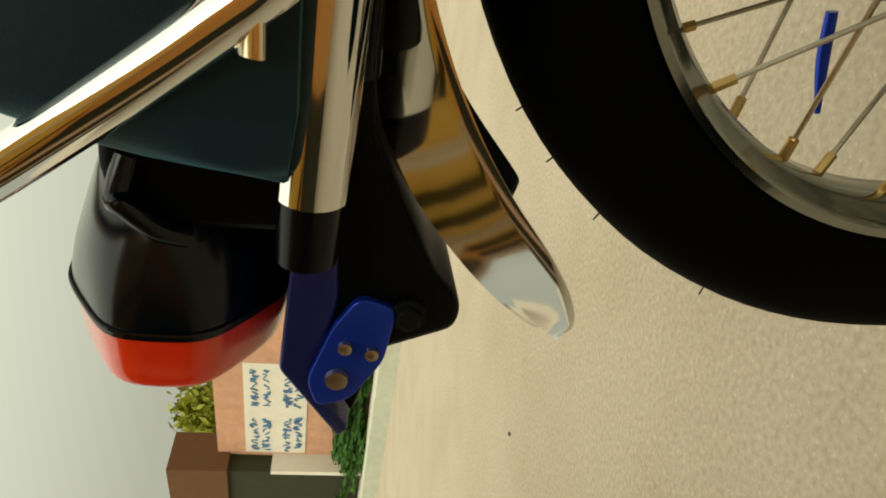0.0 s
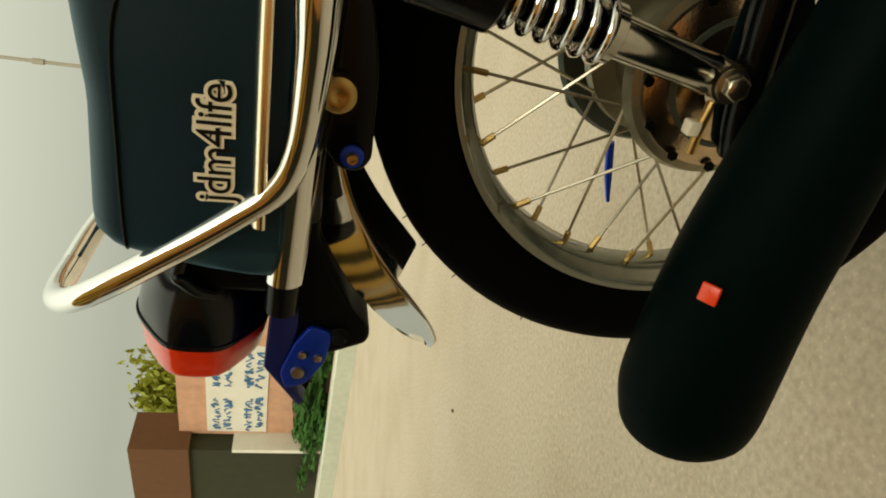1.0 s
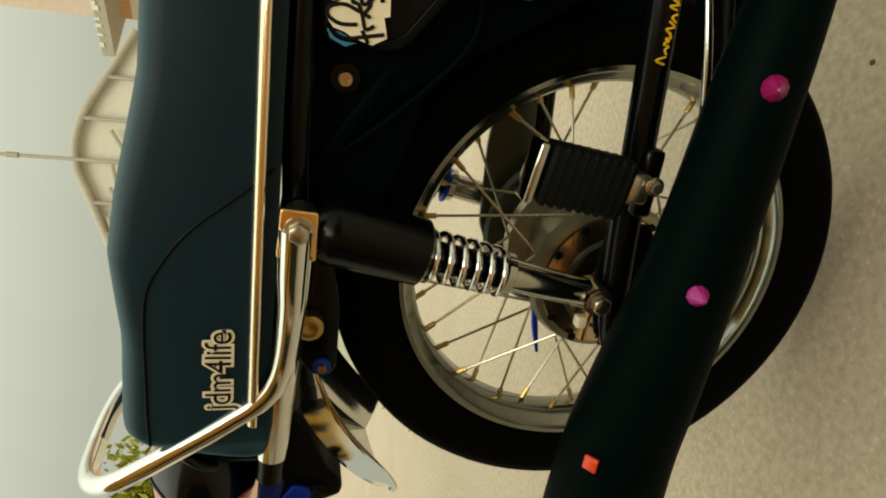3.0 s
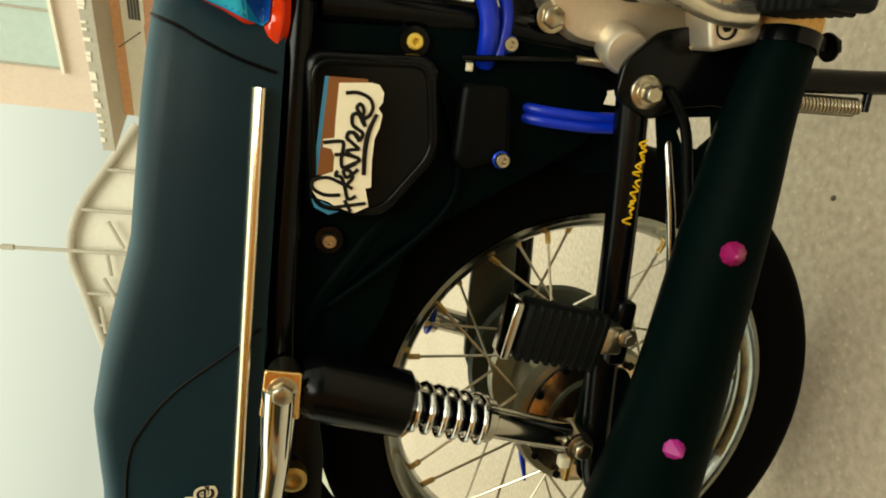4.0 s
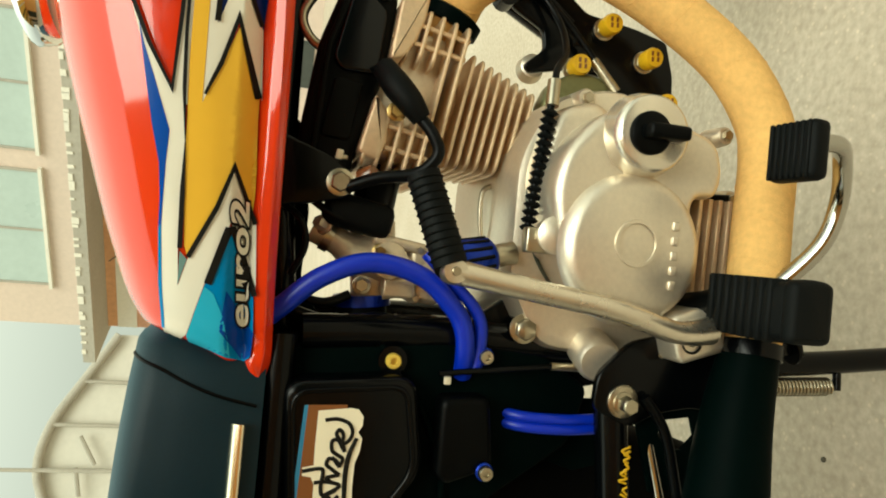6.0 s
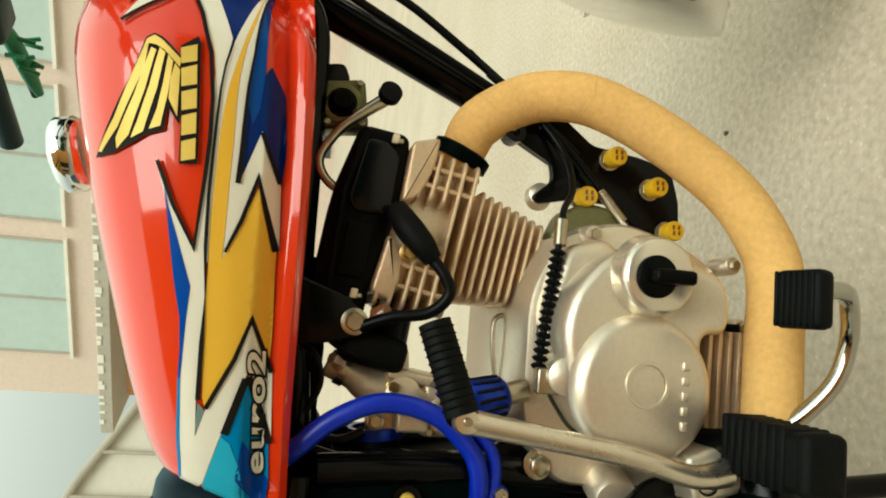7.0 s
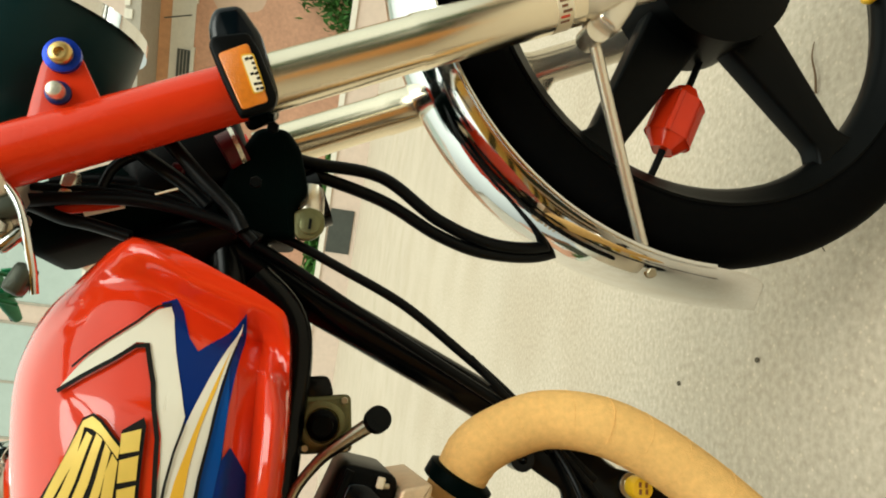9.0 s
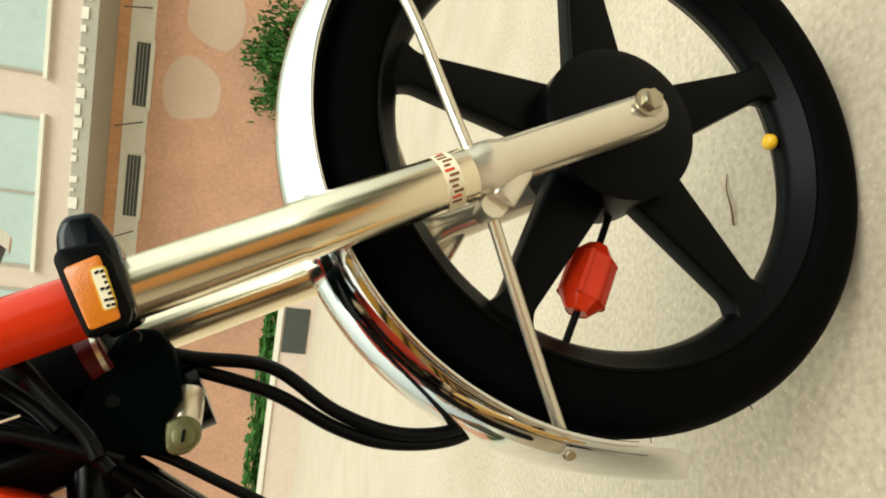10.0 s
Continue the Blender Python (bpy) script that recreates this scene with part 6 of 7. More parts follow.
part("peg_clevis", block((0.026, 0.026, 0.022), Matrix.Translation((0.158, -0.146, 0.362)), 0.004), STEEL, pas)
part("peg_mount", block((0.060, 0.020, 0.018), Matrix.Translation((0.160, -0.138, 0.347)), 0.004), BLACK, pas)
part("peg_pin", bolt((0.163, -0.160, 0.350), 0.006, (0, -1, 0), 0.006), STEEL, pas)

# swingarm pivot, stand
pv = part("pivot_plate", slab([(0.388, 0.392), (0.360, 0.394), (0.345, 0.360), (0.357, 0.338), (0.363, 0.305), (0.358, 0.272), (0.405, 0.262), (0.432, 0.300), (0.415, 0.365)], -0.140, -0.132, 0.002, 0.008), BLACK, bike, "black swingarm pivot plate")
part("pivot_washer", lathe([(0, 0), (0, 0.0135), (0.002, 0.0135), (0.003, 0.0120), (0.003, 0)], (0.367, -0.140, 0.369), (0, -1, 0), 32), STEEL, pv)
part("pivot_bolt", bolt((0.366, -0.143, 0.369), 0.0070, (0, -1, 0), 0.012), STEEL, pv)
web = bmesh.new()
for poly in ([(0.361, 0.353), (0.339, 0.329), (0.326, 0.320), (0.326, 0.305), (0.290, 0.332)], [(0.326, 0.277), (0.294, 0.295), (0.290, 0.332), (0.326, 0.305), (0.338, 0.294)], [(0.368, 0.293), (0.354, 0.299), (0.338, 0.294), (0.326, 0.277)], [(0.361, 0.353), (0.368, 0.293), (0.354, 0.299), (0.351, 0.323), (0.339, 0.329)]):
    slab(poly, -0.131, -0.127, 0, bm=web)
part("pivot_web", web, MATT, bike, "black bracket with a round opening")
part("lower_panel", slab([(0.324, 0.415), (0.350, 0.405), (0.350, 0.330), (0.295, 0.318), (0.283, 0.366), (0.297, 0.412)], -0.056, -0.050, 0.001), MATT, bike)
part("brake_rod", tube([(0.335, -0.126, 0.335), (0.24, -0.145, 0.318), (0.10, -0.15, 0.295), (-0.03, -0.13, 0.265)], 0.0042, 10), CHROME_DULL, bike, "steel brake rod")
part("brake_cable", tube([(0.372, -0.144, 0.352), (0.345, -0.146, 0.332), (0.30, -0.146, 0.318), (0.22, -0.15, 0.300), (0.10, -0.150, 0.288)], 0.0045, 10), CABLE, bike)
part("brake_arm", block((0.016, 0.008, 0.060), Matrix.Translation((-0.003, -0.078, 0.28)), 0.003), STEEL, bike)
part("brake_trunnion", block((0.012, 0.012, 0.012), Matrix.Translation((-0.006, -0.090, 0.348)), 0.002), PAPER, bike, "pale square brake trunnion")
part("adjuster_rod", tube([(0.016, -0.092, 0.340), (-0.004, -0.092, 0.343), (-0.026, -0.092, 0.3435)], 0.0042, 12, 1), BRASS, bike, "brassy brake adjuster")
part("wing_nut", bolt((-0.030, -0.092, 0.270), 0.007, (-1, 0, -0.1), 0.014), BRASS, bike)
stand = part("main_stand", tube([(0.385, -0.075, 0.285, 0.0125), (0.392, -0.078, 0.215, 0.0120), (0.400, -0.080, 0.120, 0.0115), (0.407, -0.082, 0.055, 0.0115), (0.411, -0.084, 0.014, 0.0115)], seg=14), BLACK, bike, "black stand leg on the ground")
part("stand_foot", block((0.050, 0.030, 0.010), Matrix.Translation((0.413, -0.085, 0.006)), 0.002), BLACK, stand)
part("stand_leg", tube([(0.385, -0.075, 0.282), (0.384, 0.0, 0.27), (0.385, 0.075, 0.282)], 0.012, 12), BLACK, stand)
part("stand_spring", coil((0.373, -0.082, 0.205), (0.377, -0.082, 0.118), 0.0078, 0.0016, 22), STEEL, stand, "steel stand spring")
part("spring_pin", tube([(0.402, -0.082, 0.108), (0.374, -0.084, 0.108)], 0.004, 10, 1), BLACK, stand)
part("spring_pin", tube([(0.377, -0.082, 0.120), (0.377, -0.083, 0.104)], 0.002, 8, 1), STEEL, stand)

# ---- black body panels under the seat ----
box = part("battery_box", slab([(0.150, 0.648), (0.392, 0.648), (0.395, 0.56), (0.408, 0.48), (0.395, 0.42), (0.365, 0.37), (0.315, 0.385), (0.262, 0.46), (0.200, 0.555), (0.13, 0.615)], -0.082, 0.082, 0.004, 0.01), MATT, bike, "black battery box and inner panels")
side = part("side_cover", slab([(0.366, 0.637), (0.374, 0.532), (0.296, 0.520), (0.238, 0.562), (0.237, 0.626)], -0.108, -0.070, 0.008, 0.016, seg=4), BLACK, bike, "gloss black side cover with a sticker")
ridge = rounded([(0.358, 0.629), (0.365, 0.540), (0.298, 0.529), (0.245, 0.567), (0.245, 0.620)], 0.014, 5)
part("raised_edge", tube([(p[0], -0.1085, p[1]) for p in ridge] + [(ridge[0][0], -0.1085, ridge[0][1])], 0.0022, 8, 1), BLACK, side)


def sticker(outline, m, name, y, r=0.002, label=""):
    return part(name, slab(outline, y, y + 0.0008, 0, r), m, side, label)


cream = part("sticker_script", slab([(0.3442, 0.6084), (0.3471, 0.584), (0.3462, 0.5774), (0.3407, 0.5733), (0.3338, 0.5734), (0.3283, 0.5764), (0.3235, 0.5728), (0.3132, 0.574), (0.304, 0.5771), (0.2858, 0.5775), (0.2651, 0.5759), (0.2638, 0.5804), (0.2555, 0.5782), (0.249, 0.5766), (0.2427, 0.5876), (0.2452, 0.597), (0.2475, 0.604), (0.2503, 0.6088), (0.2528, 0.618), (0.2606, 0.6239), (0.268, 0.6226), (0.2727, 0.6127), (0.2751, 0.6071), (0.2873, 0.6072), (0.2929, 0.6099), (0.294, 0.6166), (0.3001, 0.617), (0.3019, 0.6084), (0.3159, 0.6087)], -0.1106, -0.1098, 0), PAPER, side, "cream sticker with a flowing black flourish")
sticker([(0.3479, 0.6193), (0.3482, 0.6164), (0.2711, 0.6193), (0.2708, 0.6228)], SKYBLUE, "sticker_ground", -0.1093, 0)
sticker([(0.2514, 0.6224), (0.2499, 0.6133), (0.246, 0.6039), (0.2431, 0.5991), (0.2395, 0.6079), (0.2446, 0.6196)], SKYBLUE, "sticker_ground", -0.1093, 0)
sticker([(0.3482, 0.6164), (0.3494, 0.5864), (0.3444, 0.5859), (0.3426, 0.6074), (0.3029, 0.6076), (0.2737, 0.607), (0.2711, 0.6193)], BROWN, "sticker_ground", -0.1094, 0, "brown sticker ground")
for pts in ([(0.2567, 0.6002), (0.256, 0.6128), (0.2607, 0.6221), (0.2672, 0.6217), (0.2701, 0.6112), (0.2665, 0.6002), (0.2628, 0.5908)],
            [(0.257, 0.5875), (0.2541, 0.5937), (0.264, 0.5972), (0.2711, 0.6005), (0.2725, 0.6051), (0.2763, 0.6037)],
            [(0.2656, 0.5956), (0.272, 0.5916), (0.2772, 0.5948), (0.2768, 0.5992), (0.2716, 0.5961), (0.2788, 0.5877)],
            [(0.2975, 0.6168), (0.2998, 0.6038), (0.2969, 0.6009), (0.2856, 0.6018), (0.279, 0.5994), (0.2832, 0.5899)],
            [(0.2887, 0.6073), (0.2896, 0.5985), (0.2879, 0.5885)],
            [(0.279, 0.5994), (0.2862, 0.5875), (0.2899, 0.595), (0.2928, 0.5979), (0.2951, 0.5883)],
            [(0.2951, 0.5883), (0.2998, 0.595), (0.303, 0.5988), (0.3075, 0.5974), (0.3064, 0.592), (0.3014, 0.5889), (0.3087, 0.5949)],
            [(0.3014, 0.5889), (0.3074, 0.5868), (0.3108, 0.5915), (0.3139, 0.5954), (0.3209, 0.596), (0.3222, 0.5917), (0.3161, 0.5876), (0.3133, 0.5856)],
            [(0.3133, 0.5856), (0.3191, 0.5879), (0.3264, 0.593), (0.3301, 0.5907), (0.3261, 0.5877), (0.3191, 0.5879), (0.3223, 0.5829), (0.3287, 0.5809), (0.3352, 0.5842), (0.3384, 0.5932), (0.3373, 0.6026)],
            [(0.2747, 0.5832), (0.2942, 0.5842), (0.31, 0.5826), (0.3229, 0.5776)],
            [(0.2747, 0.5828), (0.2943, 0.5833), (0.3101, 0.5817), (0.3238, 0.5773)],
            [(0.2458, 0.6062), (0.2516, 0.5792)],
            [(0.2529, 0.5963), (0.2439, 0.5909)]):
    part("flourish", tube([(x, -0.1108, z) for x, z in pts], 0.0015, 8, 6), INK, cream)
for p, m in (((0.382, -0.088, 0.550), GOLD), ((0.212, -0.088, 0.604), STEEL)):
    part("panel_tab", lathe([(-0.006, 0.0), (-0.006, 0.012), (0, 0.012), (0.001, 0)], p, (0, -1, 0), 24), BLACK, bike)
    part("panel_bolt", socket_bolt(p, 0.0065), m, bike, "brass panel bolt" if m is GOLD else "")
part("tool_box", slab([(0.356, 0.510), (0.358, 0.468), (0.298, 0.460), (0.284, 0.500), (0.292, 0.510)], -0.104, -0.060, 0.006, 0.008), PLASTIC, bike, "black lower panel with a blue-ringed bolt")
for p in ((0.297, -0.1045, 0.469), (0.3898, -0.090, 0.4723)):
    part("blue_ring", lathe([(0, 0.0), (0, 0.0075), (0.002, 0.0075), (0.003, 0.0062), (0.003, 0)], p, (0, -1, 0), 24), BLUEAL, bike, "blue anodised washer")
    part("panel_bolt", socket_bolt((p[0], p[1] - 0.002, p[2]), 0.0062), STEEL, bike)
part("panel_rib", tube([(0.395, -0.080, 0.560), (0.33, -0.085, 0.515), (0.26, -0.086, 0.50), (0.20, -0.085, 0.545), (0.15, -0.083, 0.60)], 0.0035, 10), MATT, bike)
part("rear_panel", slab([(0.05, 0.648), (0.17, 0.648), (0.23, 0.56), (0.20, 0.535), (0.14, 0.548), (0.085, 0.575), (0.05, 0.60)], -0.078, -0.070, 0.002, 0.006), MATT, bike)
part("white_clip", block((0.007, 0.004, 0.006), Matrix.Translation((0.368, -0.090, 0.503)), 0.001), PAPER, bike)
part("silver_rod", tube([(0.385, -0.095, 0.414), (0.385, -0.095, 0.384)], 0.0036, 12, 1), STEEL, bike, "short bright link rod")
part("link_rod", tube([(0.3745, -0.095, 0.512), (0.379, -0.095, 0.470), (0.385, -0.095, 0.412)], 0.0026, 10), BLACK, bike, "thin black link rod")

# yellow lettering on the swingarm as plain strokes
rz = random.Random(21)
for k in range(9):
    x = 0.258 + 0.0082 * k
    tall = (0.009, 0.004, 0.004, 0.006, 0.004, 0.009, 0.004, 0.005, 0.008)[k]
    pts = [(x + 0.0026 * q + rz.uniform(-0.0008, 0.0008), -0.1376, 0.3582 + (tall * 0.62 if q % 2 else -0.001) + rz.uniform(-0.0012, 0.0012)) for q in range(rz.randint(3, 5))]
    part("yellow_stroke", tube(pts, 0.0010, 6, 5), LIME, bike)

# ---- tail ----
def loft(sections, name, m, parent, label, seg=72):
    """A faceted bulb through upright sections: x, half width, mid height, half height, crispness of the corners."""
    bm = bmesh.new()
    rows = []
    for x, w, zc, h, p in glide(sections, 5):
        row = []
        for a in np.linspace(0, 2 * math.pi, seg, False):
            c, s = abs(math.cos(a)), abs(math.sin(a))
            r = (c ** p + s ** p + ((0.6 * c + 0.75 * s) / 0.9) ** p) ** (-1 / p)
            row.append(bm.verts.new((x, w * r * math.cos(a), zc + h * r * math.sin(a))))
        rows.append(row)
    for a, b in zip(rows, rows[1:]):
        for k in range(seg):
            bm.faces.new((a[k], a[(k + 1) % seg], b[(k + 1) % seg], b[k]))
    bm.faces.new(rows[0][::-1])
    bm.faces.new(rows[-1])
    return part(name, bm, m, parent, label, 40)


lamp = loft([(-0.1810, 0.0187, 0.7260, 0.0129, 3), (-0.1840, 0.0395, 0.7240, 0.0312, 3.2), (-0.1930, 0.0551, 0.7210, 0.0435, 3.6), (-0.2080, 0.0634, 0.7190, 0.0505, 4.5), (-0.2250, 0.0671, 0.7185, 0.0554, 6), (-0.2420, 0.0681, 0.7188, 0.0586, 9), (-0.2560, 0.0686, 0.7190, 0.0602, 12), (-0.2655, 0.0686, 0.7195, 0.0607, 13)], "tail_lamp", GLOSSLAMP, bike, "black tail lamp housing with red lens")
loft([(-0.2530, 0.0666, 0.7195, 0.0586, 13), (-0.2660, 0.0666, 0.7195, 0.0586, 13), (-0.2810, 0.0666, 0.7195, 0.0575, 13), (-0.2940, 0.0655, 0.7200, 0.0554, 13), (-0.2985, 0.0634, 0.7200, 0.0527, 11), (-0.3000, 0.0582, 0.7200, 0.0473, 10)], "lens", LENS, lamp, "faceted red lens")
# raised rib round the housing just ahead of the lens
part("lamp_rib", tube([(-0.2610, 0.0691 * r * math.cos(a), 0.7193 + 0.0611 * r * math.sin(a)) for a in np.linspace(0, 2 * math.pi, 73) for r in [(abs(math.cos(a)) ** 13 + abs(math.sin(a)) ** 13 + ((0.6 * abs(math.cos(a)) + 0.75 * abs(math.sin(a))) / 0.9) ** 13) ** (-1 / 13)]], 0.0011, 6, 1), GLOSSLAMP, lamp)
part("lamp_hose", tube([(-0.171, -0.06, 0.728), (-0.188, -0.066, 0.732), (-0.1910, -0.069, 0.728), (-0.2030, -0.066, 0.716), (-0.2090, -0.06, 0.704)], 0.006, 10), GLOSSLAMP, lamp, "short black wire sleeve")
part("tail_pan", slab([(-0.088, 0.735), (-0.178, 0.742), (-0.202, 0.735), (-0.205, 0.705), (-0.204, 0.655), (-0.158, 0.645), (-0.088, 0.64)], -0.062, 0.062, 0.006, 0.008), PLASTIC, bike, "black pan under the seat tail")
under = part("tail_bracket", slab([(-0.084, 0.653), (-0.229, 0.658), (-0.246, 0.646), (-0.276, 0.614), (-0.256, 0.568), (-0.239, 0.568), (-0.224, 0.583), (-0.184, 0.606), (-0.149, 0.622), (-0.084, 0.623)], -0.058, 0.058, 0.005, 0.008), PLASTIC, bike, "black tail bracket under the lamp")
for p in ((-0.104, -0.063, 0.638), (-0.154, -0.063, 0.643), (-0.246, -0.061, 0.596)):
    part("bracket_nut", bolt(p, 0.007, (0, -1, 0), 0.005), RUBBER, under)
plate = part("plate_holder", slab([(-0.212, 0.656), (-0.287, 0.661), (-0.334, 0.627), (-0.328, 0.621), (-0.295, 0.642), (-0.24, 0.632), (-0.212, 0.634)], -0.060, 0.060, 0.002, 0.003), NAVYAL, bike, "blue anodised plate holder")
part("holder_face", slab([(-0.22, 0.632), (-0.29, 0.638), (-0.322, 0.62), (-0.29, 0.612), (-0.235, 0.616)], -0.052, -0.048, 0.001, 0.004), BLACK, plate)
part("blue_bracket", slab([(-0.236, 0.622), (-0.255, 0.634), (-0.29, 0.646), (-0.308, 0.64), (-0.302, 0.622), (-0.275, 0.606), (-0.242, 0.602)], -0.064, -0.058, 0.001, 0.006), BLUEAL, plate)
for x, z, r in ((-0.287, 0.630, 0.0065), (-0.266, 0.627, 0.004), (-0.269, 0.613, 0.004)):
    part("bracket_rivet", lathe([(0, r), (0.003, r * 0.9), (0.004, 0)], (x, -0.0645, z), (0, -1, 0), 16), STEEL, plate)
# lugs and rollers between rail and guard
lug = part("seat_lug", lathe([(0, 0.0), (0, 0.0125), (0.012, 0.0125), (0.014, 0.009), (0.014, 0.004), (0.010, 0)], (-0.007, -0.102, 0.6195), (0, -1, 0), 24), BRASS, bike, "yellow zinc lug under the rail")
part("lug_block", slab([(0.07, 0.623), (0.06, 0.603), (0.01, 0.593), (-0.056, 0.591), (-0.066, 0.598), (-0.066, 0.613), (-0.05, 0.627)], -0.102, -0.084, 0.003, 0.008), BLACK, bike)
part("blue_ring", lathe([(0, 0.0), (0, 0.0085), (0.003, 0.0085), (0.004, 0.005), (0.004, 0)], (-0.053, -0.1025, 0.6055), (0, -1, 0), 20), BLUEAL, bike)
part("lug_bolt", socket_bolt((-0.053, -0.1055, 0.6055), 0.0042), BRASS, bike)
# far side chain cover
part("chain_case", slab([(0.36, 0.385), (0.02, 0.352), (-0.06, 0.36), (-0.06, 0.375), (0.02, 0.412), (0.12, 0.418), (0.36, 0.405)], 0.098, 0.108, 0.003, 0.008), GREYCAST, bike, "grey chain case on the far side")
part("blue_tag", tube([(-0.088, 0.091, 0.321, 0.004), (-0.12, 0.091, 0.314, 0.0045), (-0.155, 0.086, 0.306, 0.002)], seg=10), BLUEAL, bike, "small blue tag")

# ---- front end ----
clamp = part("lower_clamp", slab([(0.960, 0.722), (0.964, 0.697), (0.948, 0.683), (0.911, 0.671), (0.899, 0.681), (0.872, 0.676), (0.868, 0.714), (0.880, 0.748), (0.929, 0.735)], -0.056, 0.056, 0.006, 0.008), MATT, bike, "black lower fork clamp")
top_m = Matrix.Translation((0.866, 0, 0.893)) @ Matrix.Rotation(radians(27), 4, "Y")
upper = part("upper_clamp", block((0.048, 0.150, 0.018), top_m, 0.006), ALLOY, bike, "cast silver top clamp")
for s in (-1, 1):
    part("clamp_boss", lathe([(-0.014, 0.0), (-0.014, 0.027), (-0.010, 0.030), (0.010, 0.030), (0.014, 0.026), (0.014, 0.0)], (0.878, s * 0.096, 0.890), fork_dir, 28), ALLOY, upper)
    part("pinch_lug", block((0.026, 0.022, 0.020), Matrix.Translation((0.845, s * 0.098, 0.872)) @ Matrix.Rotation(radians(27), 4, "Y"), 0.005), ALLOY, upper)
    part("pinch_bolt", bolt((0.842, s * 0.110, 0.871), 0.006, (0, s, 0), 0.006), STEEL, upper)
for p in ((0.950, -0.092, 0.706), (0.905, -0.092, 0.712)):
    part("clamp_bolt", bolt(p, 0.005, (0, -1, 0), 0.005, False), PLASTIC, clamp)
lock = part("steering_lock", lathe([(-0.022, 0.0), (-0.022, 0.0125), (0.004, 0.0125), (0.006, 0.011), (0.006, 0)], (0.8966, -0.031, 0.6674), (-0.85, -0.45, -0.05), 28), SATIN, bike, "silver steering lock barrel")
part("lock_plate", slab([(0.8896, 0.6814), (0.8676, 0.6744), (0.8686, 0.6604), (0.8796, 0.6514), (0.8936, 0.6544), (0.8976, 0.6664)], -0.047, -0.041, 0.0015, 0.006), OLIVE, lock, "olive lock plate")
part("lock_face", lathe([(0.0, 0.0), (0, 0.0085), (0.002, 0.0085), (0.0025, 0.007), (0.0025, 0)], (0.8816, -0.0472, 0.6644), (0, -1, 0), 24), OLIVE, lock)
part("key_slot", block((0.009, 0.002, 0.0022), Matrix.Translation((0.8816, -0.0496, 0.6644)), 0.0), RUBBER, lock)
ind = part("side_reflector", slab([(0.993, 0.7565), (1.008, 0.7605), (1.02, 0.7585), (1.027, 0.7405), (1.008, 0.7225), (0.964, 0.7025), (0.948, 0.7245)], -0.133, -0.070, 0.006, 0.006, seg=3), GLOSSLAMP, bike, "black housing with amber side reflector")
part("reflector_frame", slab([(0.989, 0.7565), (0.996, 0.7555), (1.005, 0.7315), (0.993, 0.7215), (0.962, 0.704), (0.953, 0.7045), (0.941, 0.7265), (0.964, 0.742)], -0.1375, -0.128, 0.0025, 0.004, seg=2), PLASTIC, ind)
part("amber_face", slab([(0.9835, 0.749), (0.996, 0.73), (0.956, 0.709), (0.946, 0.726)], -0.1386, -0.134, 0.0008, 0.003), AMBER, ind, "amber reflector face with a pale sticker")
part("sticker", slab([(0.9855, 0.734), (0.989, 0.725), (0.963, 0.712), (0.9585, 0.72)], -0.1392, -0.1384, 0, 0.003), LIME, ind, "yellow and cream sticker")
part("sticker", slab([(0.9845, 0.7327), (0.9874, 0.7255), (0.963, 0.7133), (0.9598, 0.7195)], -0.1396, -0.1390, 0, 0.002), PAPER, ind)
rz = random.Random(12)
for k in range(7):
    for h in (0, 1):
        if rz.random() < 0.85:
            part("sticker_bar", block((0.0017, 0.0005, 0.0020 + 0.0012 * rz.random()), Matrix.Translation((0.9642 + 0.0034 * k - 0.0012 * h, -0.1398, 0.7149 + 0.0018 * k + 0.0030 * h)) @ Matrix.Rotation(radians(-28 + rz.uniform(-25, 25)), 4, "Y"), 0.0), INK, ind)
ear = part("lamp_bracket", slab([(0.892, 0.868), (0.930, 0.868), (0.966, 0.866), (0.980, 0.853), (0.970, 0.842), (0.925, 0.813)], -0.116, -0.111, 0.001, 0.010), REDFLAT, bike, "red headlamp bracket")
part("blue_ring", lathe([(0, 0.0), (0, 0.0125), (0.004, 0.0125), (0.005, 0.009), (0.005, 0)], (0.967, -0.1165, 0.853), (0, -1, 0), 24), BLUEAL, ear)
part("bracket_bolt", socket_bolt((0.967, -0.120, 0.853), 0.008, h=0.006), BRASS, ear)
part("stub_ring", lathe([(0, 0.0), (0, 0.0085), (0.003, 0.0085), (0.004, 0.007), (0.004, 0)], (0.940, -0.1162, 0.851), (0, -1, 0), 20), NAVYAL, ear)
part("bracket_stub", lathe([(0, 0.006), (0.010, 0.006), (0.012, 0.005), (0.013, 0)], (0.940, -0.116, 0.851), (0, -1, 0), 16), SATIN, ear)
lampf = part("headlamp", lathe([(-0.085, 0.0), (-0.082, 0.025), (-0.065, 0.052), (-0.035, 0.074), (0.0, 0.084), (0.035, 0.087), (0.046, 0.087), (0.050, 0.080), (0.052, 0.0)], (0.990, 0, 0.926), (0.97, 0, -0.1), 40), TEALDARK, bike, "dark teal headlamp bowl")
part("lamp_rim", lathe([(0.042, 0.080), (0.042, 0.091), (0.054, 0.089), (0.058, 0.080)], (0.990, 0, 0.926), (0.97, 0, -0.1), 40), CHROME, lampf)
part("lamp_glass", lathe([(0.054, 0.082), (0.066, 0.05), (0.070, 0.0)], (0.990, 0, 0.926), (0.97, 0, -0.1), 40), CLEAR, lampf)
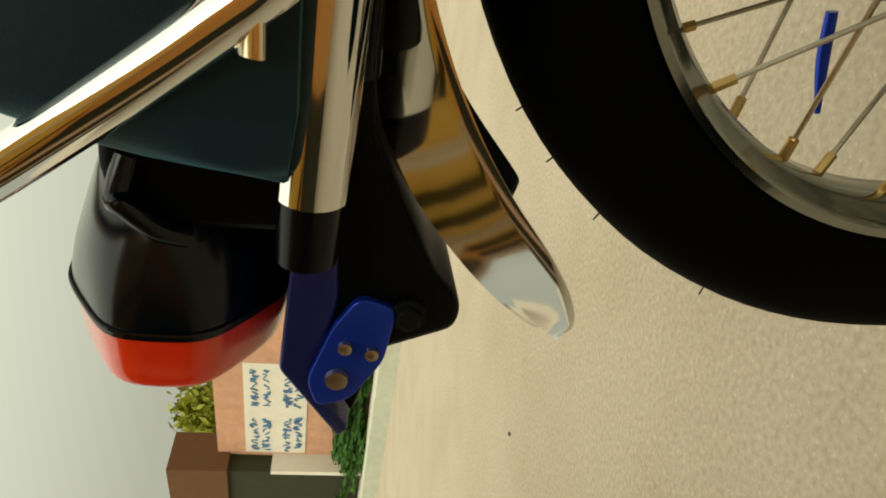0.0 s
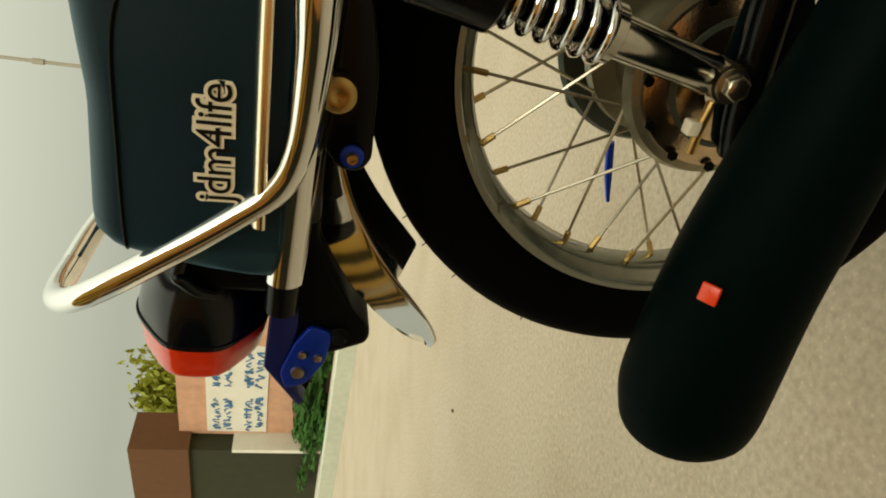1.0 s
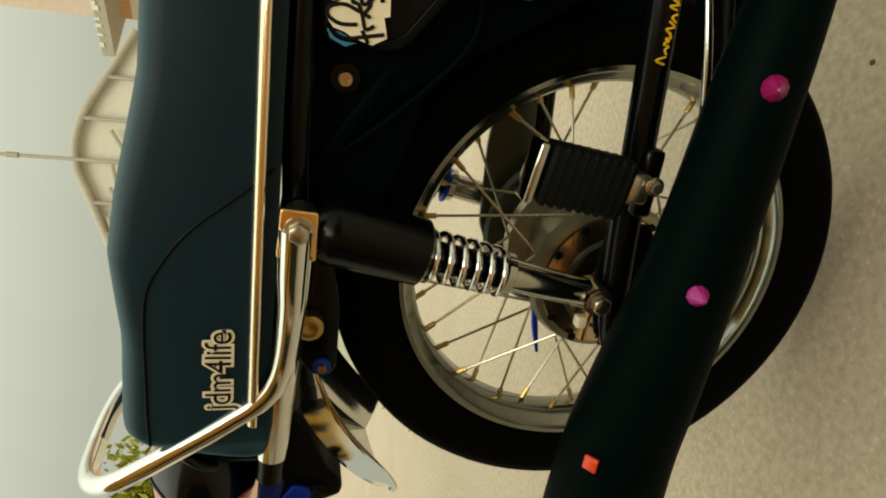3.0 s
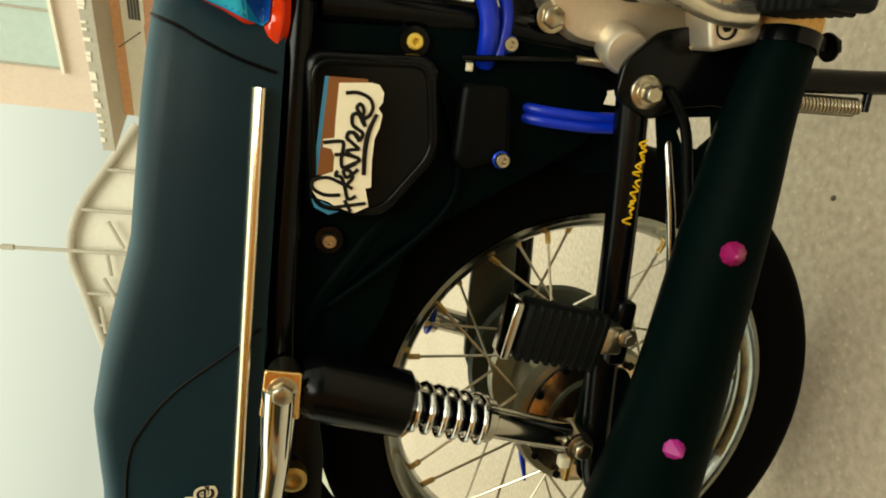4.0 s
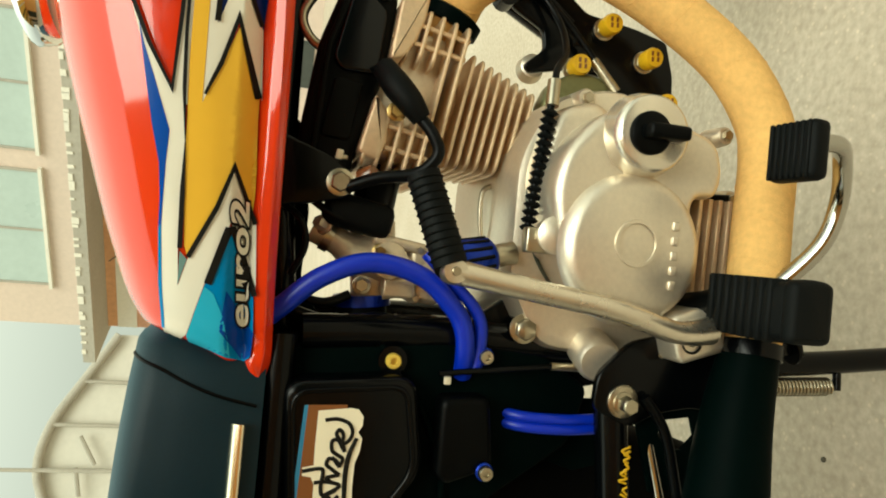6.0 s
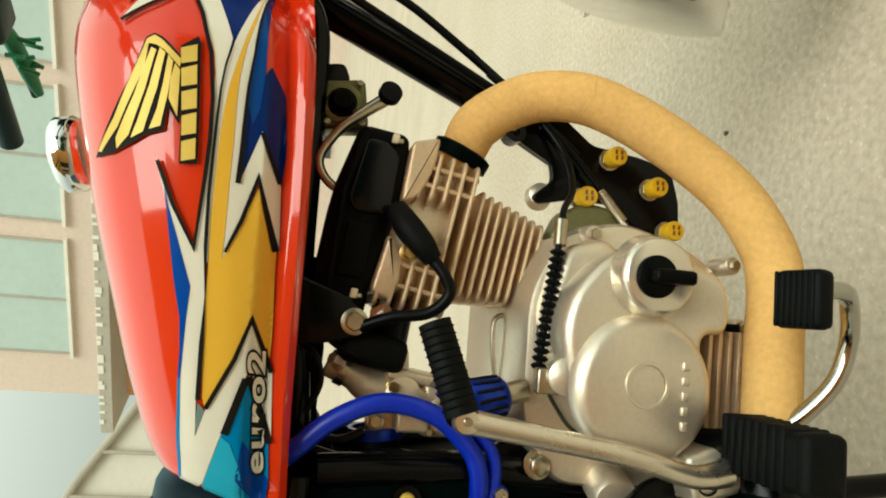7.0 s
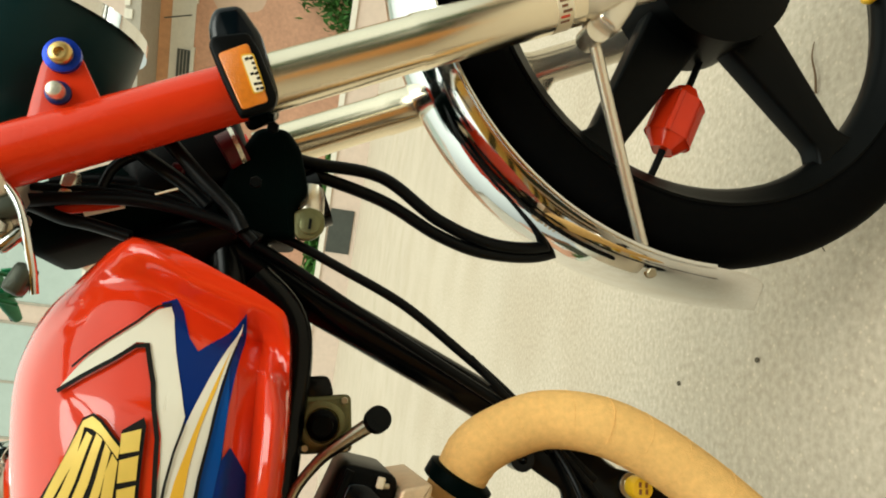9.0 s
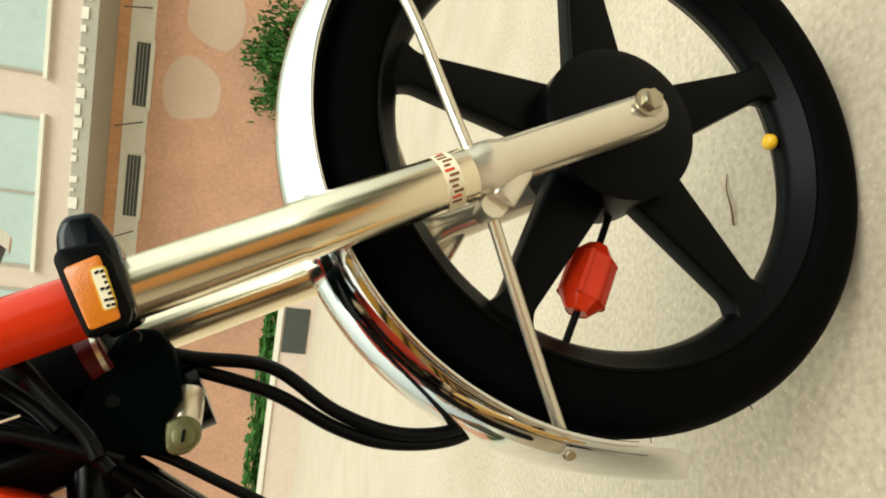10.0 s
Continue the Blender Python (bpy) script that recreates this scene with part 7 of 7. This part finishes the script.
# cables and hoses about the steering head
for pts, r in (([(0.950, -0.020, 0.720), (0.946, -0.014, 0.673), (0.944, -0.012, 0.609), (0.912, -0.012, 0.552), (0.898, -0.008, 0.496), (0.908, 0.004, 0.440), (0.940, 0.030, 0.405), (1.00, 0.07, 0.38)], 0.0058),
               ([(0.946, -0.014, 0.725), (0.939, -0.008, 0.677), (0.924, -0.006, 0.606), (0.899, -0.006, 0.549), (0.890, -0.002, 0.500), (0.900, 0.010, 0.440), (0.936, 0.034, 0.395), (1.00, 0.075, 0.36)], 0.0058),
               ([(0.880, -0.034, 0.730), (0.868, -0.034, 0.679), (0.851, -0.034, 0.634), (0.828, -0.034, 0.579), (0.797, -0.034, 0.529), (0.765, -0.034, 0.482), (0.742, -0.040, 0.458), (0.72, -0.045, 0.44)], 0.0042),
               ([(0.868, -0.034, 0.720), (0.848, -0.034, 0.677), (0.822, -0.034, 0.625), (0.796, -0.034, 0.571), (0.772, -0.034, 0.521), (0.757, -0.034, 0.490), (0.735, -0.040, 0.448), (0.70, -0.04, 0.40)], 0.0042)):
    part("control_cable", tube(pts, r, 12), CABLE, bike, "black control cable")
rc = random.Random(6)
for pts, r in (([(0.862, -0.075, 0.872), (0.863, -0.075, 0.863), (0.871, -0.075, 0.823), (0.874, -0.075, 0.778), (0.865, -0.075, 0.722), (0.854, -0.075, 0.703)], 0.0052),
               ([(0.921, -0.068, 0.812), (0.912, -0.068, 0.798), (0.894, -0.068, 0.764), (0.879, -0.068, 0.743)], 0.0058),
               ([(0.929, -0.080, 0.786), (0.919, -0.080, 0.774), (0.896, -0.080, 0.748), (0.876, -0.080, 0.723), (0.861, -0.080, 0.712)], 0.0058),
               ([(0.860, -0.066, 0.879), (0.860, -0.066, 0.868), (0.854, -0.066, 0.846), (0.852, -0.066, 0.824), (0.847, -0.066, 0.795)], 0.0048),
               ([(0.882, -0.060, 0.825), (0.897, -0.060, 0.822), (0.907, -0.060, 0.815), (0.915, -0.060, 0.804)], 0.0042),
               ([(0.878, -0.050, 0.852), (0.885, -0.050, 0.820), (0.885, -0.050, 0.781), (0.875, -0.050, 0.740)], 0.0048),
               ([(0.889, -0.035, 0.872), (0.897, -0.035, 0.831), (0.897, -0.035, 0.782), (0.886, -0.035, 0.735)], 0.0050)):
    part("control_cable", tube(pts, r, 14), CABLE, bike)
part("thin_wire", tube([(0.878, -0.085, 0.779), (0.885, -0.085, 0.764)], 0.0009, 6, 1), PAPER, bike, "thin pale wire")
part("red_strip", tube([(0.861, -0.060, 0.853), (0.867, -0.060, 0.830), (0.874, -0.060, 0.810)], 0.0042, 10, 3), REDFLAT, bike, "short red cable sleeve")
part("pale_sleeve", tube([(0.862, -0.058, 0.834), (0.873, -0.058, 0.807)], 0.0030, 10, 1), PAPER, bike)
horn = part("relay", tube([(0.929, -0.050, 0.742), (0.939, -0.050, 0.729)], 0.017, 22, 1), DARKRED, bike, "dark red round relay with a silver band")
part("relay_band", tube([(0.936, -0.050, 0.734), (0.938, -0.050, 0.731)], 0.0178, 22, 1), SATIN, horn)
# black block sized to fill the dark gap behind the forks
part("fill_block", block((0.072, 0.090, 0.105), Matrix.Translation((0.925, 0.004, 0.775)) @ Matrix.Rotation(radians(-27), 4, "Y"), 0.015), PLASTIC, bike, "black block filling the dark gap behind the forks")
# added dark mass that hides cable ends and the bright background
part("gap_filler", block((0.060, 0.100, 0.150), Matrix.Translation((0.884, 0.012, 0.828)) @ Matrix.Rotation(radians(-27), 4, "Y"), 0.018, seg=3), MATT, bike, "added dark filler between shroud and tank")
part("loom_wire", tube([(0.874, -0.07, 0.87), (0.878, -0.072, 0.80), (0.870, -0.07, 0.74), (0.862, -0.06, 0.70)], 0.0035, 8), CABLE, bike)
part("connector", block((0.014, 0.010, 0.010), Matrix.Translation((0.905, -0.06, 0.772)), 0.002), DARKRED, bike)
part("connector", block((0.020, 0.012, 0.012), Matrix.Translation((0.880, -0.068, 0.845)), 0.003), SATIN, bike)
for p, sz, a in (((0.866, -0.116, 0.888), (0.030, 0.022, 0.018), 30), ((0.845, -0.112, 0.868), (0.016, 0.014, 0.026), -20), ((0.826, -0.108, 0.858), (0.024, 0.010, 0.010), 40), ((0.800, -0.104, 0.848), (0.022, 0.016, 0.014), 20)):
    part("perch_piece", block(sz, Matrix.Translation(p) @ Matrix.Rotation(radians(a), 4, "Y"), 0.004), CHROME_DULL if a > 25 else GREYCAST, bike)
part("perch_rod", tube([(0.872, -0.115, 0.880), (0.850, -0.117, 0.856), (0.815, -0.112, 0.842), (0.792, -0.102, 0.838)], 0.0032, 8), CHROME, bike)
bars = part("handlebar", tube([(0.748, 0.34, 1.060), (0.826, 0.24, 1.052), (0.880, 0.14, 1.000), (0.878, 0.06, 0.950), (0.874, 0.0, 0.940), (0.878, -0.06, 0.950), (0.880, -0.14, 1.000), (0.826, -0.24, 1.052), (0.748, -0.34, 1.060)], 0.011, 16), TEALDARK, bike, "dark teal painted handlebar")
for s in (-1, 1):
    part("grip", tube([(0.782, s * 0.295, 1.058), (0.706, s * 0.40, 1.058), (0.702, s * 0.406, 1.058)], 0.0165, 18, 2), TEALDARK, bars, "dark teal rubber grip")
    part("lever", tube([(0.840, s * 0.22, 1.046), (0.842, s * 0.27, 1.040), (0.808, s * 0.33, 1.034), (0.768, s * 0.40, 1.030)], 0.0055, 10), BLACK, bars)
    part("switch_box", block((0.058, 0.062, 0.052), Matrix.Translation((0.832, s * 0.228, 1.040)) @ Matrix.Rotation(s * 0.6, 4, "Z"), 0.010), TEALDARK, bars)
    part("bar_riser", lathe([(0, 0.0), (0, 0.018), (0.05, 0.016), (0.05, 0)], (0.870, s * 0.05, 0.905), (0.1, 0, 1), 20), BLACK, bars)
part("instrument_pod", block((0.105, 0.170, 0.075), Matrix.Translation((0.945, 0.055, 0.992)) @ Matrix.Rotation(radians(24), 4, "Y"), 0.022, seg=4), TEALDARK, bars, "dark teal instrument pod")
part("pod_cable", tube([(0.905, 0.010, 0.965), (0.885, -0.030, 0.975), (0.872, -0.045, 1.010)], 0.004, 10), CABLE, bars)
part("lever_cover", tube([(0.838, 0.245, 1.044, 0.009), (0.822, 0.305, 1.036, 0.011), (0.786, 0.36, 1.026, 0.010), (0.768, 0.385, 1.020, 0.006)], seg=10), GREEN, bars, "green fabric lever cover")
for k in range(8):
    p = Vector((0.820, 0.30, 1.030)) + Vector((rc.uniform(-0.03, 0.015), rc.uniform(-0.04, 0.06), 0))
    part("lever_fringe", tube([p, p + Vector((rc.uniform(-0.015, 0.01), rc.uniform(-0.01, 0.02), -0.022))], 0.003, 6, 1), GREEN, bars)
# red disc lock hanging in the front wheel
red_box = loft([(-0.038, 0.011, 0, 0.0125, 24), (-0.0375, 0.0115, 0, 0.0130, 24), (-0.0225, 0.0187, 0, 0.0250, 24), (-0.0215, 0.019, 0, 0.0255, 24), (0.0215, 0.019, 0, 0.0255, 24), (0.0225, 0.0187, 0, 0.0250, 24), (0.0375, 0.0115, 0, 0.0130, 24), (0.038, 0.011, 0, 0.0125, 24)], "wheel_tag", REDFLAT, bike, "red plastic box strapped in the front wheel")
red_box.matrix_basis = Matrix.Translation((1.062, 0.004, 0.313)) @ Matrix.Rotation(radians(20), 4, "Y")
part("strap", tube([(1.150, 0.004, 0.281, 0.004), (1.098, 0.004, 0.300, 0.004)], seg=8, n=1), RUBBER, red_box).matrix_basis = red_box.matrix_basis.inverted()
part("strap", tube([(1.028, 0.004, 0.325, 0.004), (0.990, 0.004, 0.340, 0.004)], seg=8, n=1), RUBBER, red_box).matrix_basis = red_box.matrix_basis.inverted()
part("box_ridge", block((0.050, 0.004, 0.006), Matrix.Translation((0.0, -0.0185, 0.010)), 0.001), REDFLAT, red_box)
# turn the whole front end with the fork
for ob in list(bike.children):
    if ob.name.split(".")[0] in ("fork_slider", "guard_stay", "front_guard", "front_wheel", "upper_clamp", "side_reflector", "lamp_bracket", "headlamp", "handlebar", "lower_clamp"):
        ob.matrix_basis = STEER @ ob.matrix_basis
